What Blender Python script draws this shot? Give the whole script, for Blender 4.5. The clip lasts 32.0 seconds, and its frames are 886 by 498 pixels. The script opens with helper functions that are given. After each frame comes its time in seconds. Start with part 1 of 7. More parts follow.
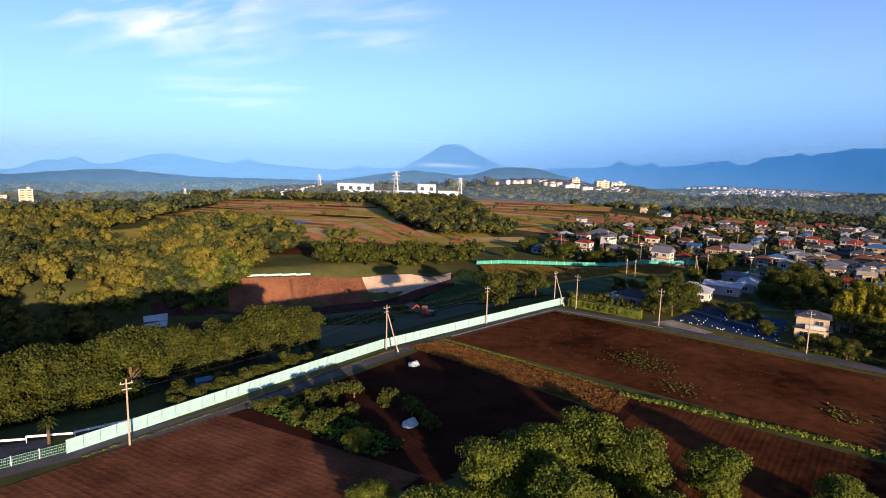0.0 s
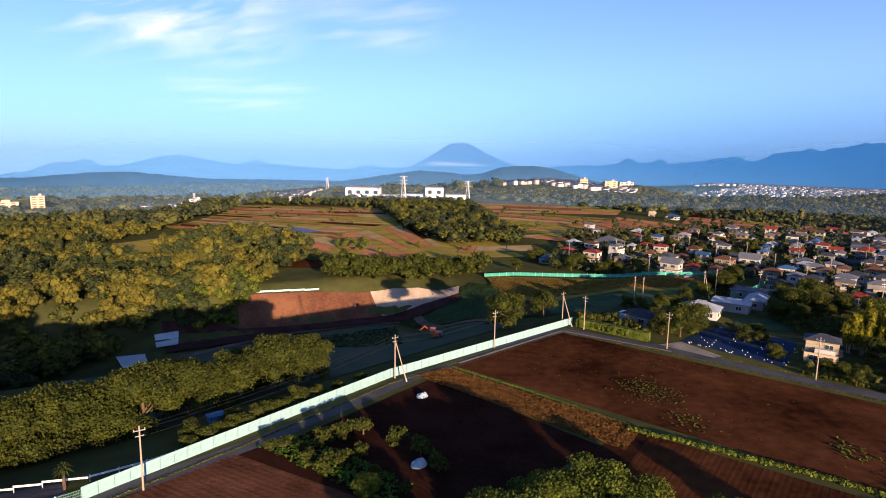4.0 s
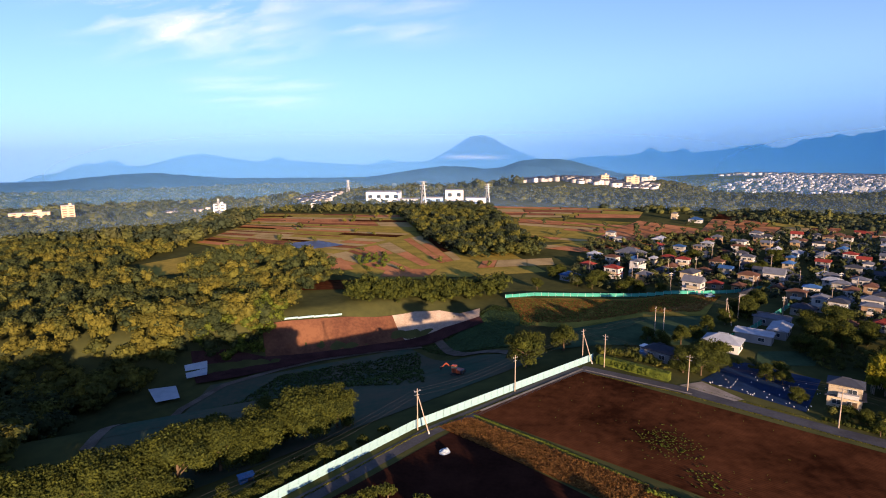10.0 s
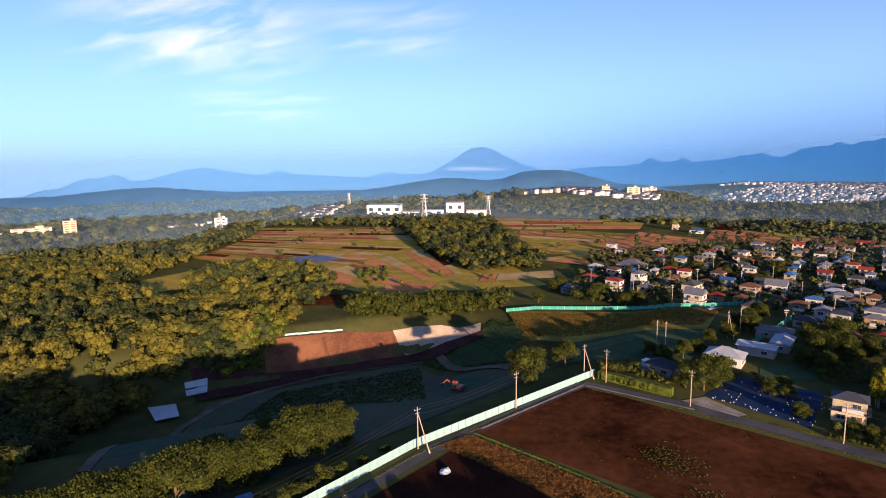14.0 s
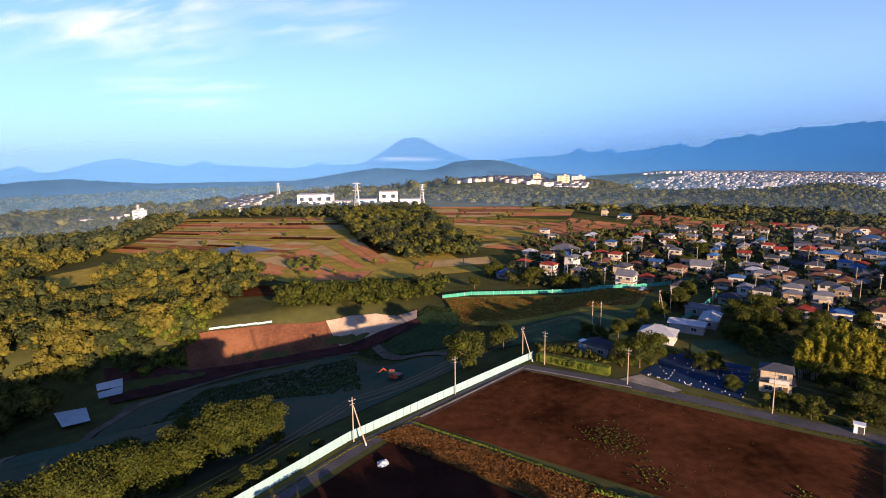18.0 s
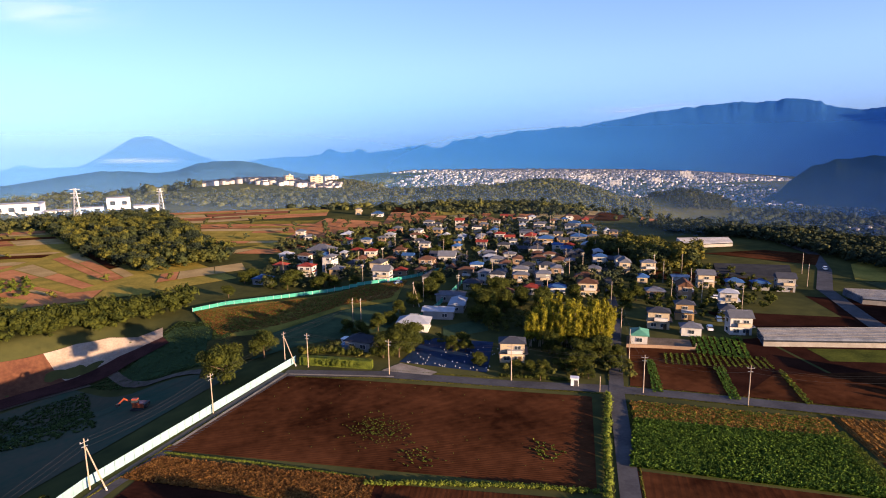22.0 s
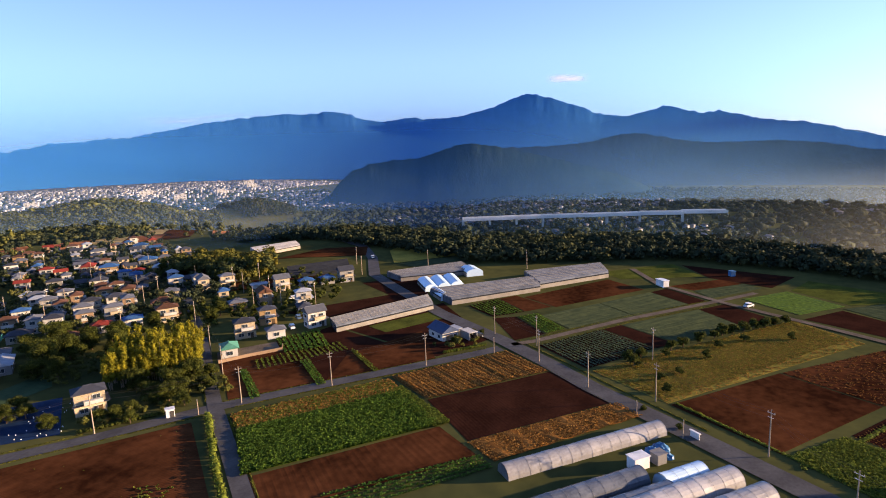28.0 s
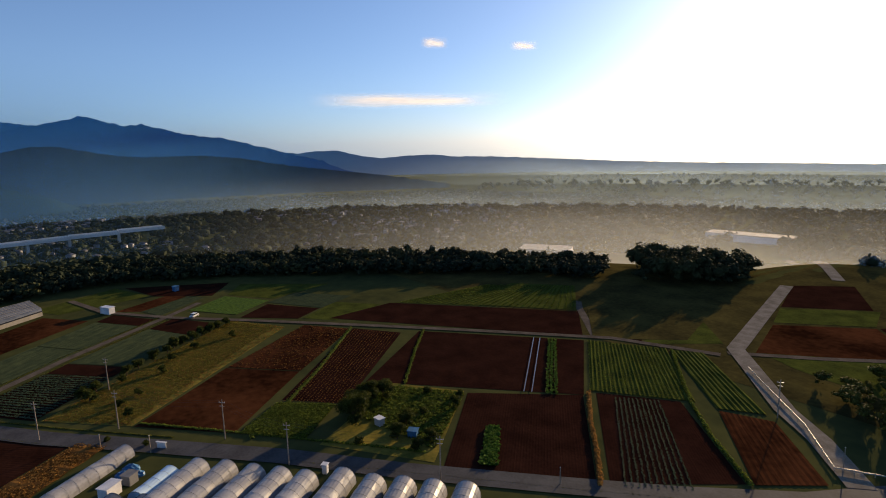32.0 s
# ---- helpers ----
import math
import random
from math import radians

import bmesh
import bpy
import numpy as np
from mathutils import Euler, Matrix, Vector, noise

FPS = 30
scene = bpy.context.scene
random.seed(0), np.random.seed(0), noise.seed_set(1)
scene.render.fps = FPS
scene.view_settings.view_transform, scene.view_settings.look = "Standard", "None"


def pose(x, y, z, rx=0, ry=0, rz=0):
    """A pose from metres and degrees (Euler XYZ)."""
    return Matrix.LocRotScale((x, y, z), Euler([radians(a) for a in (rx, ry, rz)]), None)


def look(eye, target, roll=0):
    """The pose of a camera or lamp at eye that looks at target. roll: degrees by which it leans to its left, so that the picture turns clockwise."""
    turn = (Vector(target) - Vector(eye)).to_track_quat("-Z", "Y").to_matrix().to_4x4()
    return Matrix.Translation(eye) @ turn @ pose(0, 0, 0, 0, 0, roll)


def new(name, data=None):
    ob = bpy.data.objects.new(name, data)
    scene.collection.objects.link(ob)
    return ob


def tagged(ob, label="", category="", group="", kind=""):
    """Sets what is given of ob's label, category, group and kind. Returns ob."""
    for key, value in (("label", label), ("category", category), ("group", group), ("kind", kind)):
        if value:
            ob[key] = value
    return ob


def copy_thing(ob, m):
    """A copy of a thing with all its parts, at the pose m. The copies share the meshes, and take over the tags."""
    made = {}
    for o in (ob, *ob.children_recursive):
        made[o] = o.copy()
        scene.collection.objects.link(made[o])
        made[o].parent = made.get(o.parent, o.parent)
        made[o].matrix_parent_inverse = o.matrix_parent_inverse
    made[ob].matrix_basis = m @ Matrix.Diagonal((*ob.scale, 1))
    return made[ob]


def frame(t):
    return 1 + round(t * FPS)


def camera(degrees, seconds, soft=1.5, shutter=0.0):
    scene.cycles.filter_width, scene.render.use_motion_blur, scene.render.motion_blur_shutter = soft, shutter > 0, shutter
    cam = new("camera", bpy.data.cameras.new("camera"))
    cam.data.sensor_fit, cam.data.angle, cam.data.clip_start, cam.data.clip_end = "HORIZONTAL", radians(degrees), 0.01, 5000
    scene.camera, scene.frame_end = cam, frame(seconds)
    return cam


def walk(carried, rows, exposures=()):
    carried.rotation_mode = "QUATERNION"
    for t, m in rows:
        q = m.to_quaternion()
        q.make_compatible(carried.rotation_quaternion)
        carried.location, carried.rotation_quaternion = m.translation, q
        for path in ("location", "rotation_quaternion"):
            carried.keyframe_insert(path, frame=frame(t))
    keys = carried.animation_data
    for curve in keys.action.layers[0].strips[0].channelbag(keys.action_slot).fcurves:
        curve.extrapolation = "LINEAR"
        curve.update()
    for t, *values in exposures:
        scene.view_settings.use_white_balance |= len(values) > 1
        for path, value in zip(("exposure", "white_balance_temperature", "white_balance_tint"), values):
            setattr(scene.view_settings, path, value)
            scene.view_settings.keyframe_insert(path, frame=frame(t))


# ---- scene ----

# ================= camera and its flight =================
cam = camera(74.55, 32.0, soft=1.0)


def shot(x, y, z, yaw, pitch, roll):
    """A camera pose: place, turn to the left from +y, tilt up, lean (degrees)."""
    return pose(x, y, z, 90 + pitch, 0, yaw) @ pose(0, 0, 0, 0, 0, roll)


ROWS = [
    (0, 0, 0, 38.5, 2.84, -8.87, 1.6), (0.5, -0.03, 0.24, 39.32, 2.67, -8.43, 1.66),
    (1, -0.05, 0.1, 39.9, 2.7, -8.67, 1.2), (1.5, -0.14, 0.19, 40.78, 2.99, -8.68, 1.36),
    (2, -0.05, 0.18, 41.6, 3.17, -8.69, 1.4), (2.5, -0, 0.16, 42.32, 3.25, -8.69, 1.38),
    (3, -0.1, 0.3, 43.2, 3.44, -9.12, 1.2), (3.5, 0.01, 0.45, 44.04, 3.55, -9.05, 1.09),
    (5.5, -0.15, 0.3, 48, 4.16, -9.47, 0.87), (6, -0.12, 0.25, 49.1, 4.38, -9.58, 0.77),
    (6.5, -0.16, 0.4, 50.23, 4.47, -9.68, 0.69), (7, -0.09, 0.24, 51.4, 4.69, -9.66, 0.52),
    (7.5, -0.06, 0.18, 52.66, 4.83, -9.59, 0.43), (8, 0, 0.25, 53.8, 5.07, -9.44, 0.25),
    (8.5, 0.14, 0.2, 54.92, 5.31, -9.27, 0.1), (9, 0.2, 0.4, 56, 5.53, -9.67, 0),
    (9.5, 0.2, 0.49, 57.05, 5.62, -9.91, -0.09), (10, 0.23, 0.45, 58.1, 5.74, -9.9, -0.22),
    (10.5, 0.25, 0.38, 58.72, 5.86, -9.73, -0.29), (11, 0.3, 0.55, 59.3, 5.94, -9.88, -0.59),
    (11.5, 0.37, 0.57, 59.5, 6.02, -9.67, -0.72), (12, 0.5, 0.7, 59.6, 6.04, -9.49, -0.86),
    (12.5, 0.61, 0.99, 59.62, 5.91, -9.07, -0.9), (13, 0.7, 0.95, 59.6, 5.86, -8.93, -0.83),
    (13.5, 0.75, 0.93, 59.49, 5.86, -8.76, -0.8), (14, 0.71, 1, 59.2, 5.89, -8.77, -0.72),
    (14.5, 0.73, 1, 59.2, 5.96, -8.76, -0.62), (16.5, 0.62, 2, 58.3, 5.64, -9.48, -0.19),
    (17, 0.52, 3.8, 57.3, 4.22, -9.53, -0.05), (17.5, 0.3, 5.5, 56.6, 2.03, -9.6, -0.25),
    (18, 0.25, 6.5, 56.2, -0.63, -9.74, -0.7), (18.5, 0.37, 6.93, 56.02, -3.35, -9.94, -0.73),
    (19, 0.5, 7.1, 55.8, -6.19, -10.03, -1), (19.5, 0.7, 7.22, 55.8, -9.12, -10.18, -0.56),
    (20, 0.9, 7.1, 55.8, -12.02, -10.24, -0.86), (20.5, 0.9, 6.84, 55.93, -14.96, -10.31, -1.01),
    (21, 1, 6.7, 56, -18.07, -10.29, -0.5), (21.5, 0.97, 6.56, 56, -21.19, -10.35, -0.89),
    (22, 0.95, 6.4, 56.1, -24.4, -9.96, -0.6), (22.5, 0.94, 6.35, 56.17, -27.47, -9.8, -0.73),
    (23, 0.93, 6.35, 56.15, -30.45, -9.84, -1.2), (23.5, 0.84, 6.13, 56.21, -33.25, -9.57, -1.49),
    (24, 0.95, 6.2, 56.2, -36.04, -9.52, -1), (24.5, 0.95, 5.9, 56.3, -38.77, -9.33, -1.2),
    (26.5, 0.2, 4.2, 57.1, -50.9, -9.69, -2.7), (27, -0.7, 3.5, 57.6, -55.07, -9.59, -2.6),
    (27.5, -1.75, 2.76, 57.96, -59.71, -9.77, -2.66), (28, -3, 2.3, 58.3, -65.01, -10, -2.2),
    (28.5, -4.76, 1.42, 58.65, -71.31, -10.26, -1.75), (29, -6.6, 0.3, 59.1, -79.01, -10.2, -2),
    (29.5, -8.89, -0.14, 59.63, -86.1, -10.15, -2.18), (30, -11, -0.6, 60.3, -92.56, -10.06, -1.6),
    (30.5, -12.9, -0.31, 60.99, -99.33, -10.27, -1.86), (31, -14.7, 0.3, 61.7, -105.99, -10.42, -1.3),
    (31.5, -15.97, 0.76, 62.2, -111.68, -10.2, -1.22), (32, -16.8, 1.2, 62.8, -116.92, -10.32, -1.2),
]
PATH = [(t, shot(*row)) for t, *row in ROWS]
walk(cam, PATH, exposures=[(0.0, 1.0, 6450, 24), (8.0, 1.03, 6550, 27), (14.0, 1.03, 6600, 28), (20.0, 1.18, 6700, 28), (23.0, 1.32, 6800, 27), (28.0, 1.42, 6950, 23), (29.0, 1.32, 6950, 21), (30.0, 0.96, 7050, 18), (31.0, 0.6, 6950, 16), (32.0, 0.28, 6900, 13)])

# ================= sky and sun =================
SUN_AZ, SUN_EL = 153.0, 9.0      # clockwise from +y, above the horizon
world = bpy.data.worlds.new("sky")
scene.world = world
world.use_nodes = True
wn = world.node_tree.nodes
sky = wn.new("ShaderNodeTexSky")
sky.sky_type, sky.sun_disc = "NISHITA", False
sky.sun_elevation, sky.sun_rotation = radians(SUN_EL), radians(SUN_AZ)
sky.altitude, sky.air_density, sky.dust_density, sky.ozone_density = 100, 0.62, 0.8, 4.0
haze = wn.new("ShaderNodeMix")      # thin high haze that evens the sky out
haze.data_type = "RGBA"
haze.inputs["B"].default_value = (1.7, 2.55, 3.9, 1.0)
up, low = wn.new("ShaderNodeSeparateXYZ"), wn.new("ShaderNodeMapRange")
for k, q in zip(range(1, 5), (0.0, 0.4, 0.42, 0.08)):
    low.inputs[k].default_value = q
world.node_tree.links.new(wn.new("ShaderNodeTexCoord").outputs["Generated"], up.inputs[0])
world.node_tree.links.new(up.outputs["Z"], low.inputs[0])
world.node_tree.links.new(low.outputs[0], haze.inputs["Factor"])
world.node_tree.links.new(sky.outputs[0], haze.inputs["A"])
world.node_tree.links.new(haze.outputs["Result"], wn["Background"].inputs[0])
wn["Background"].inputs[1].default_value = 0.15
sun = new("sun", bpy.data.lights.new("sun", "SUN"))
sun.data.energy, sun.data.angle, sun.data.color = 6.8, radians(0.6), (1.0, 0.745, 0.435)
to_sun = Vector((math.sin(radians(SUN_AZ)) * math.cos(radians(SUN_EL)), math.cos(radians(SUN_AZ)) * math.cos(radians(SUN_EL)), math.sin(radians(SUN_EL))))
sun.matrix_world = look(to_sun * 100, (0, 0, 0))


# ================= materials =================
def mat(name, a, b=None, size=1.0, rough=0.85, metal=0.0, fine=0.0, bump=0.0, random=0.0, island=0.0, leaf=0.0, coords="Object"):
    """A material mixed from colours a and b by noise of that size (metres) and a finer grain."""
    m = bpy.data.materials.new(name)
    m.use_nodes = True
    n, l = m.node_tree.nodes, m.node_tree.links
    p = n["Principled BSDF"]
    p.inputs["Roughness"].default_value, p.inputs["Metallic"].default_value = rough, metal
    p.inputs["Specular IOR Level"].default_value = 0.0 if rough > 0.88 else 0.04 if rough > 0.68 else 0.3
    co = n.new("ShaderNodeTexCoord").outputs[coords] if coords != "World" else n.new("ShaderNodeNewGeometry").outputs["Position"]
    b = b or tuple(v * 0.75 for v in a)
    big, small, add = n.new("ShaderNodeTexNoise"), n.new("ShaderNodeTexNoise"), n.new("ShaderNodeMath")
    for t, s, d in ((big, 1.0 / size, 5), (small, 9.0 / size, 4)):
        t.inputs["Scale"].default_value, t.inputs["Detail"].default_value = s, d
        l.new(co, t.inputs["Vector"])
    add.operation = "MULTIPLY_ADD"
    l.new(small.outputs[0], add.inputs[0])
    add.inputs[1].default_value = 0.5
    l.new(big.outputs[0], add.inputs[2])
    ramp = n.new("ShaderNodeValToRGB")
    ramp.color_ramp.elements[0].position, ramp.color_ramp.elements[1].position = 0.55, 0.95
    ramp.color_ramp.elements[0].color, ramp.color_ramp.elements[1].color = (*b, 1), (*a, 1)
    l.new(add.outputs[0], ramp.inputs[0])
    out = ramp.outputs[0]
    if random or island:
        hsv, mr = n.new("ShaderNodeHueSaturation"), n.new("ShaderNodeMapRange")
        src = n.new("ShaderNodeObjectInfo").outputs["Random"] if random else n.new("ShaderNodeNewGeometry").outputs["Random Per Island"]
        l.new(src, mr.inputs[0])
        k = random or island
        mr.inputs[3].default_value, mr.inputs[4].default_value = 1 - k, 1 + k
        l.new(mr.outputs[0], hsv.inputs["Value"])
        l.new(out, hsv.inputs["Color"])
        out = hsv.outputs[0]
    l.new(out, p.inputs["Base Color"])
    if bump:
        bp = n.new("ShaderNodeBump")
        bp.inputs["Strength"].default_value, bp.inputs["Distance"].default_value = min(1, bump), 0.1 * bump
        l.new(add.outputs[0], bp.inputs["Height"])
        l.new(bp.outputs[0], p.inputs["Normal"])
    if leaf:
        tl, mx = n.new("ShaderNodeBsdfTranslucent"), n.new("ShaderNodeMixShader")
        l.new(out, tl.inputs[0])
        mx.inputs[0].default_value = leaf
        l.new(p.outputs[0], mx.inputs[1]), l.new(tl.outputs[0], mx.inputs[2]), l.new(mx.outputs[0], n["Material Output"].inputs[0])
    return m


SOIL = mat("red_brown_soil", (0.083, 0.0305, 0.013), (0.0195, 0.007, 0.0036), 19, 0.95, bump=0.8, coords="World")
# lighter soil colour that stands for grazing sun on the clods
SOIL_PLOUGHED = mat("sunlit_ploughed_soil", (0.125, 0.052, 0.027), (0.06, 0.024, 0.013), 5, 0.95, bump=1.0, coords="World")
SOIL_DARK = mat("dark_brown_soil", (0.035, 0.0138, 0.0088), (0.018, 0.0072, 0.005), 7, 0.95, bump=0.8, coords="World")
STUBBLE = mat("dry_stubble", (0.2, 0.095, 0.027), (0.1, 0.044, 0.013), 2.5, 0.95, bump=1.0, coords="World")
GRASS = mat("rough_grass", (0.08, 0.092, 0.018), (0.036, 0.045, 0.011), 6, 0.95, bump=1.0, coords="World")
GRASS_DRY = mat("dry_meadow_grass", (0.24, 0.18, 0.036), (0.09, 0.088, 0.02), 8, 0.95, bump=1.0, coords="World")
LAND = mat("mixed_land", (0.078, 0.078, 0.026), (0.034, 0.041, 0.017), 40, 0.95, bump=0.5, coords="World")
CROP_TEAL = mat("blue_green_crop", (0.05, 0.064, 0.032), (0.032, 0.045, 0.025), 3, 0.9, bump=1.0, coords="World")
CROP = mat("leafy_crop", (0.095, 0.165, 0.022), (0.04, 0.08, 0.012), 1.2, 0.8, bump=0.5, island=0.45, coords="World", leaf=0.3)
ASPHALT = mat("worn_asphalt", (0.075, 0.075, 0.078), (0.045, 0.045, 0.048), 5, 0.8, bump=0.2, coords="World")
GRAVEL = mat("pale_gravel", (0.26, 0.23, 0.19), (0.15, 0.13, 0.10), 4, 0.9, bump=0.4, coords="World")
TRACK = mat("trodden_track", (0.14, 0.115, 0.09), (0.08, 0.065, 0.05), 4, 0.95, bump=0.4, coords="World")
CONCRETE = mat("concrete", (0.42, 0.40, 0.37), (0.28, 0.26, 0.24), 3, 0.85, bump=0.2)
SLOPE = mat("bare_retained_slope", (0.14, 0.064, 0.035), (0.07, 0.03, 0.02), 9, 0.95, bump=0.6, coords="World")
LEAF = mat("tree_leaves", (0.066, 0.075, 0.0125), (0.023, 0.033, 0.01), 2.5, 0.7, island=0.26, leaf=0.3)
LEAF_DARK = mat("forest_leaves", (0.099, 0.096, 0.018), (0.037, 0.045, 0.014), 11, 0.75, island=0.16, coords="World", leaf=0.1)
# darker, bluer copy of the forest leaves, with some distance haze in it
LEAF_FAR = mat("far_wood_haze_leaves", (0.057, 0.06, 0.024), (0.021, 0.031, 0.017), 16, 0.8, island=0.16, coords="World", leaf=0.06)
LEAF_GARDEN = mat("garden_leaves", (0.105, 0.13, 0.018), (0.04, 0.058, 0.012), 1.6, 0.7, island=0.28, leaf=0.3)
LEAF_BAMBOO = mat("bamboo_leaves", (0.24, 0.21, 0.018), (0.10, 0.105, 0.012), 2.5, 0.7, island=0.28, leaf=0.35)
BARK = mat("bark", (0.10, 0.07, 0.045), None, 0.4, 0.95, bump=0.5)
WHITE_PANEL = mat("white_site_panel", (0.24, 0.38, 0.40), (0.16, 0.28, 0.31), 6, 0.45, random=0.02)
TURQ = mat("turquoise_net", (0.04, 0.27, 0.21), (0.03, 0.2, 0.16), 3, 0.8)
POLE = mat("pole_concrete", (0.34, 0.27, 0.20), (0.24, 0.19, 0.15), 0.8, 0.85)
STEEL = mat("galvanised_steel", (0.45, 0.46, 0.47), None, 0.5, 0.45, 0.7)
WIRE = mat("black_wire", (0.03, 0.03, 0.03), None, 1, 0.6)
FILM = mat("greenhouse_film", (0.33, 0.33, 0.34), (0.2, 0.2, 0.21), 5, 0.35, random=0.12)
FILM_SIDE = mat("pale_side_film", (0.22, 0.205, 0.185), (0.15, 0.14, 0.125), 3, 0.5)
NET = mat("dark_shade_net", (0.03, 0.034, 0.04), (0.02, 0.023, 0.03), 4, 0.9)
FILM_BLUE = mat("blue_greenhouse_film", (0.50, 0.66, 0.80), (0.40, 0.56, 0.72), 5, 0.3)
# bluish grey that also stands for sky reflected in the film
FILM_DULL = mat("dull_greenhouse_film", (0.12, 0.135, 0.16), (0.062, 0.072, 0.09), 4, 0.22, random=0.12)
WALLS = [mat("wall_" + k, c, None, 3, 0.85, random=0.1) for k, c in (
    ("cream", (0.40, 0.33, 0.23)), ("white", (0.44, 0.43, 0.41)), ("tan", (0.24, 0.165, 0.11)), ("grey", (0.22, 0.22, 0.22)), ("ochre", (0.28, 0.19, 0.10)))]
ROOFS = [mat("roof_" + k, c, None, 1.5, 0.75, bump=0.3, random=0.2) for k, c in (
    ("slate", (0.045, 0.051, 0.068)), ("brown", (0.10, 0.05, 0.033)), ("grey", (0.10, 0.11, 0.135)), ("blue", (0.03, 0.09, 0.22)), ("red", (0.19, 0.034, 0.026)), ("silver", (0.28, 0.31, 0.36)))]
GLASS = mat("window_glass", (0.03, 0.04, 0.05), None, 2, 0.08)
FRAME = mat("window_frame", (0.55, 0.55, 0.55), None, 1, 0.5)
# distance haze is painted into these mountain colours as blue and grey
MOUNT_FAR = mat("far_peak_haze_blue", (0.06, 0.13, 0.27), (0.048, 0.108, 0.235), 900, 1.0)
MOUNT = mat("wooded_mountain_haze_blue", (0.024, 0.1, 0.25), (0.016, 0.075, 0.2), 260, 1.0, bump=1.0)
MOUNT_MID = mat("distant_range_haze_blue", (0.085, 0.20, 0.38), (0.07, 0.17, 0.33), 500, 1.0)
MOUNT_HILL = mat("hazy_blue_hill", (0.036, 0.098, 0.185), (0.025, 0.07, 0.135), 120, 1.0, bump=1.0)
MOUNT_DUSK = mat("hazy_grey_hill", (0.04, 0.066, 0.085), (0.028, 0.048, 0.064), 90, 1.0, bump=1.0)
MOUNT_NEAR = mat("wooded_hill_haze_grey", (0.026, 0.05, 0.058), (0.017, 0.036, 0.044), 60, 1.0, bump=1.0)
for m, d in ((MOUNT, 6.0), (MOUNT_HILL, 4.0), (MOUNT_DUSK, 2.5), (MOUNT_NEAR, 1.5)):      # relief of tree crowns and gullies
    m.node_tree.nodes["Bump"].inputs["Distance"].default_value = d


# ================= mesh helpers =================
def mesh_of(name, verts, faces, material, smooth=False):
    me = bpy.data.meshes.new(name)
    me.from_pydata(verts, [], faces)
    me.materials.append(material)
    if smooth:
        me.polygons.foreach_set("use_smooth", [True] * len(me.polygons))
    return me


def part(name, bm, material, parent=None, label=""):
    """Links a bmesh as one mesh object under parent."""
    me = bpy.data.meshes.new(name)
    bm.normal_update()
    bm.to_mesh(me)
    bm.free()
    me.materials.append(material)
    ob = new(name, me)
    ob.parent = parent
    if label:
        tagged(ob, label)
    return ob


def link(name, me, parent=None, m=None):
    ob = new(name, me)
    ob.parent = parent
    if m is not None:
        ob.matrix_basis = m
    return ob


def thing(name, label, category, m=None, group="", kind=""):
    ob = tagged(new(name), label, category, group, kind)
    if m is not None:
        ob.matrix_basis = m
    return ob


def box(bm, x, y, z, sx, sy, sz, rz=0.0):
    """A box whose base centre is at x, y, z."""
    bmesh.ops.create_cube(bm, size=1, matrix=pose(x, y, z + sz / 2, 0, 0, rz) @ Matrix.Diagonal((sx, sy, sz, 1)))
    return bm


def rod(bm, a, b, r0, r1=None, seg=8):
    a, b = Vector(a), Vector(b)
    d = b - a
    m = Matrix.Translation((a + b) / 2) @ d.to_track_quat("Z", "Y").to_matrix().to_4x4()
    bmesh.ops.create_cone(bm, cap_ends=True, segments=seg, radius1=r0, radius2=r0 if r1 is None else r1, depth=d.length, matrix=m)
    return bm


def tube(bm, pts, r, seg=5):
    """A bent bar of one piece along a line of points."""
    pts = [Vector(p) for p in pts]
    rings = []
    for i, p in enumerate(pts):
        d = (pts[min(i + 1, len(pts) - 1)] - pts[max(i - 1, 0)]).normalized()
        q = d.to_track_quat("Z", "Y")
        rings.append([bm.verts.new(p + q @ Vector((r * math.cos(6.2832 * k / seg), r * math.sin(6.2832 * k / seg), 0))) for k in range(seg)])
    for a, b in zip(rings, rings[1:]):
        for k in range(seg):
            bm.faces.new((a[k], a[(k + 1) % seg], b[(k + 1) % seg], b[k]))
    bm.faces.new(rings[0][::-1]), bm.faces.new(rings[-1])
    return bm


def smooth01(a, b, v):
    t = np.clip((v - a) / (b - a), 0, 1)
    return t * t * (3 - 2 * t)


EDGE_AZ = (-180, -100, -60, -30, -22, -15, 10, 30, 45, 68, 90, 107, 126, 147, 165, 180)
EDGE_R = (700, 700, 440, 440, 620, 1050, 1000, 650, 500, 320, 320, 300, 262, 262, 420, 700)


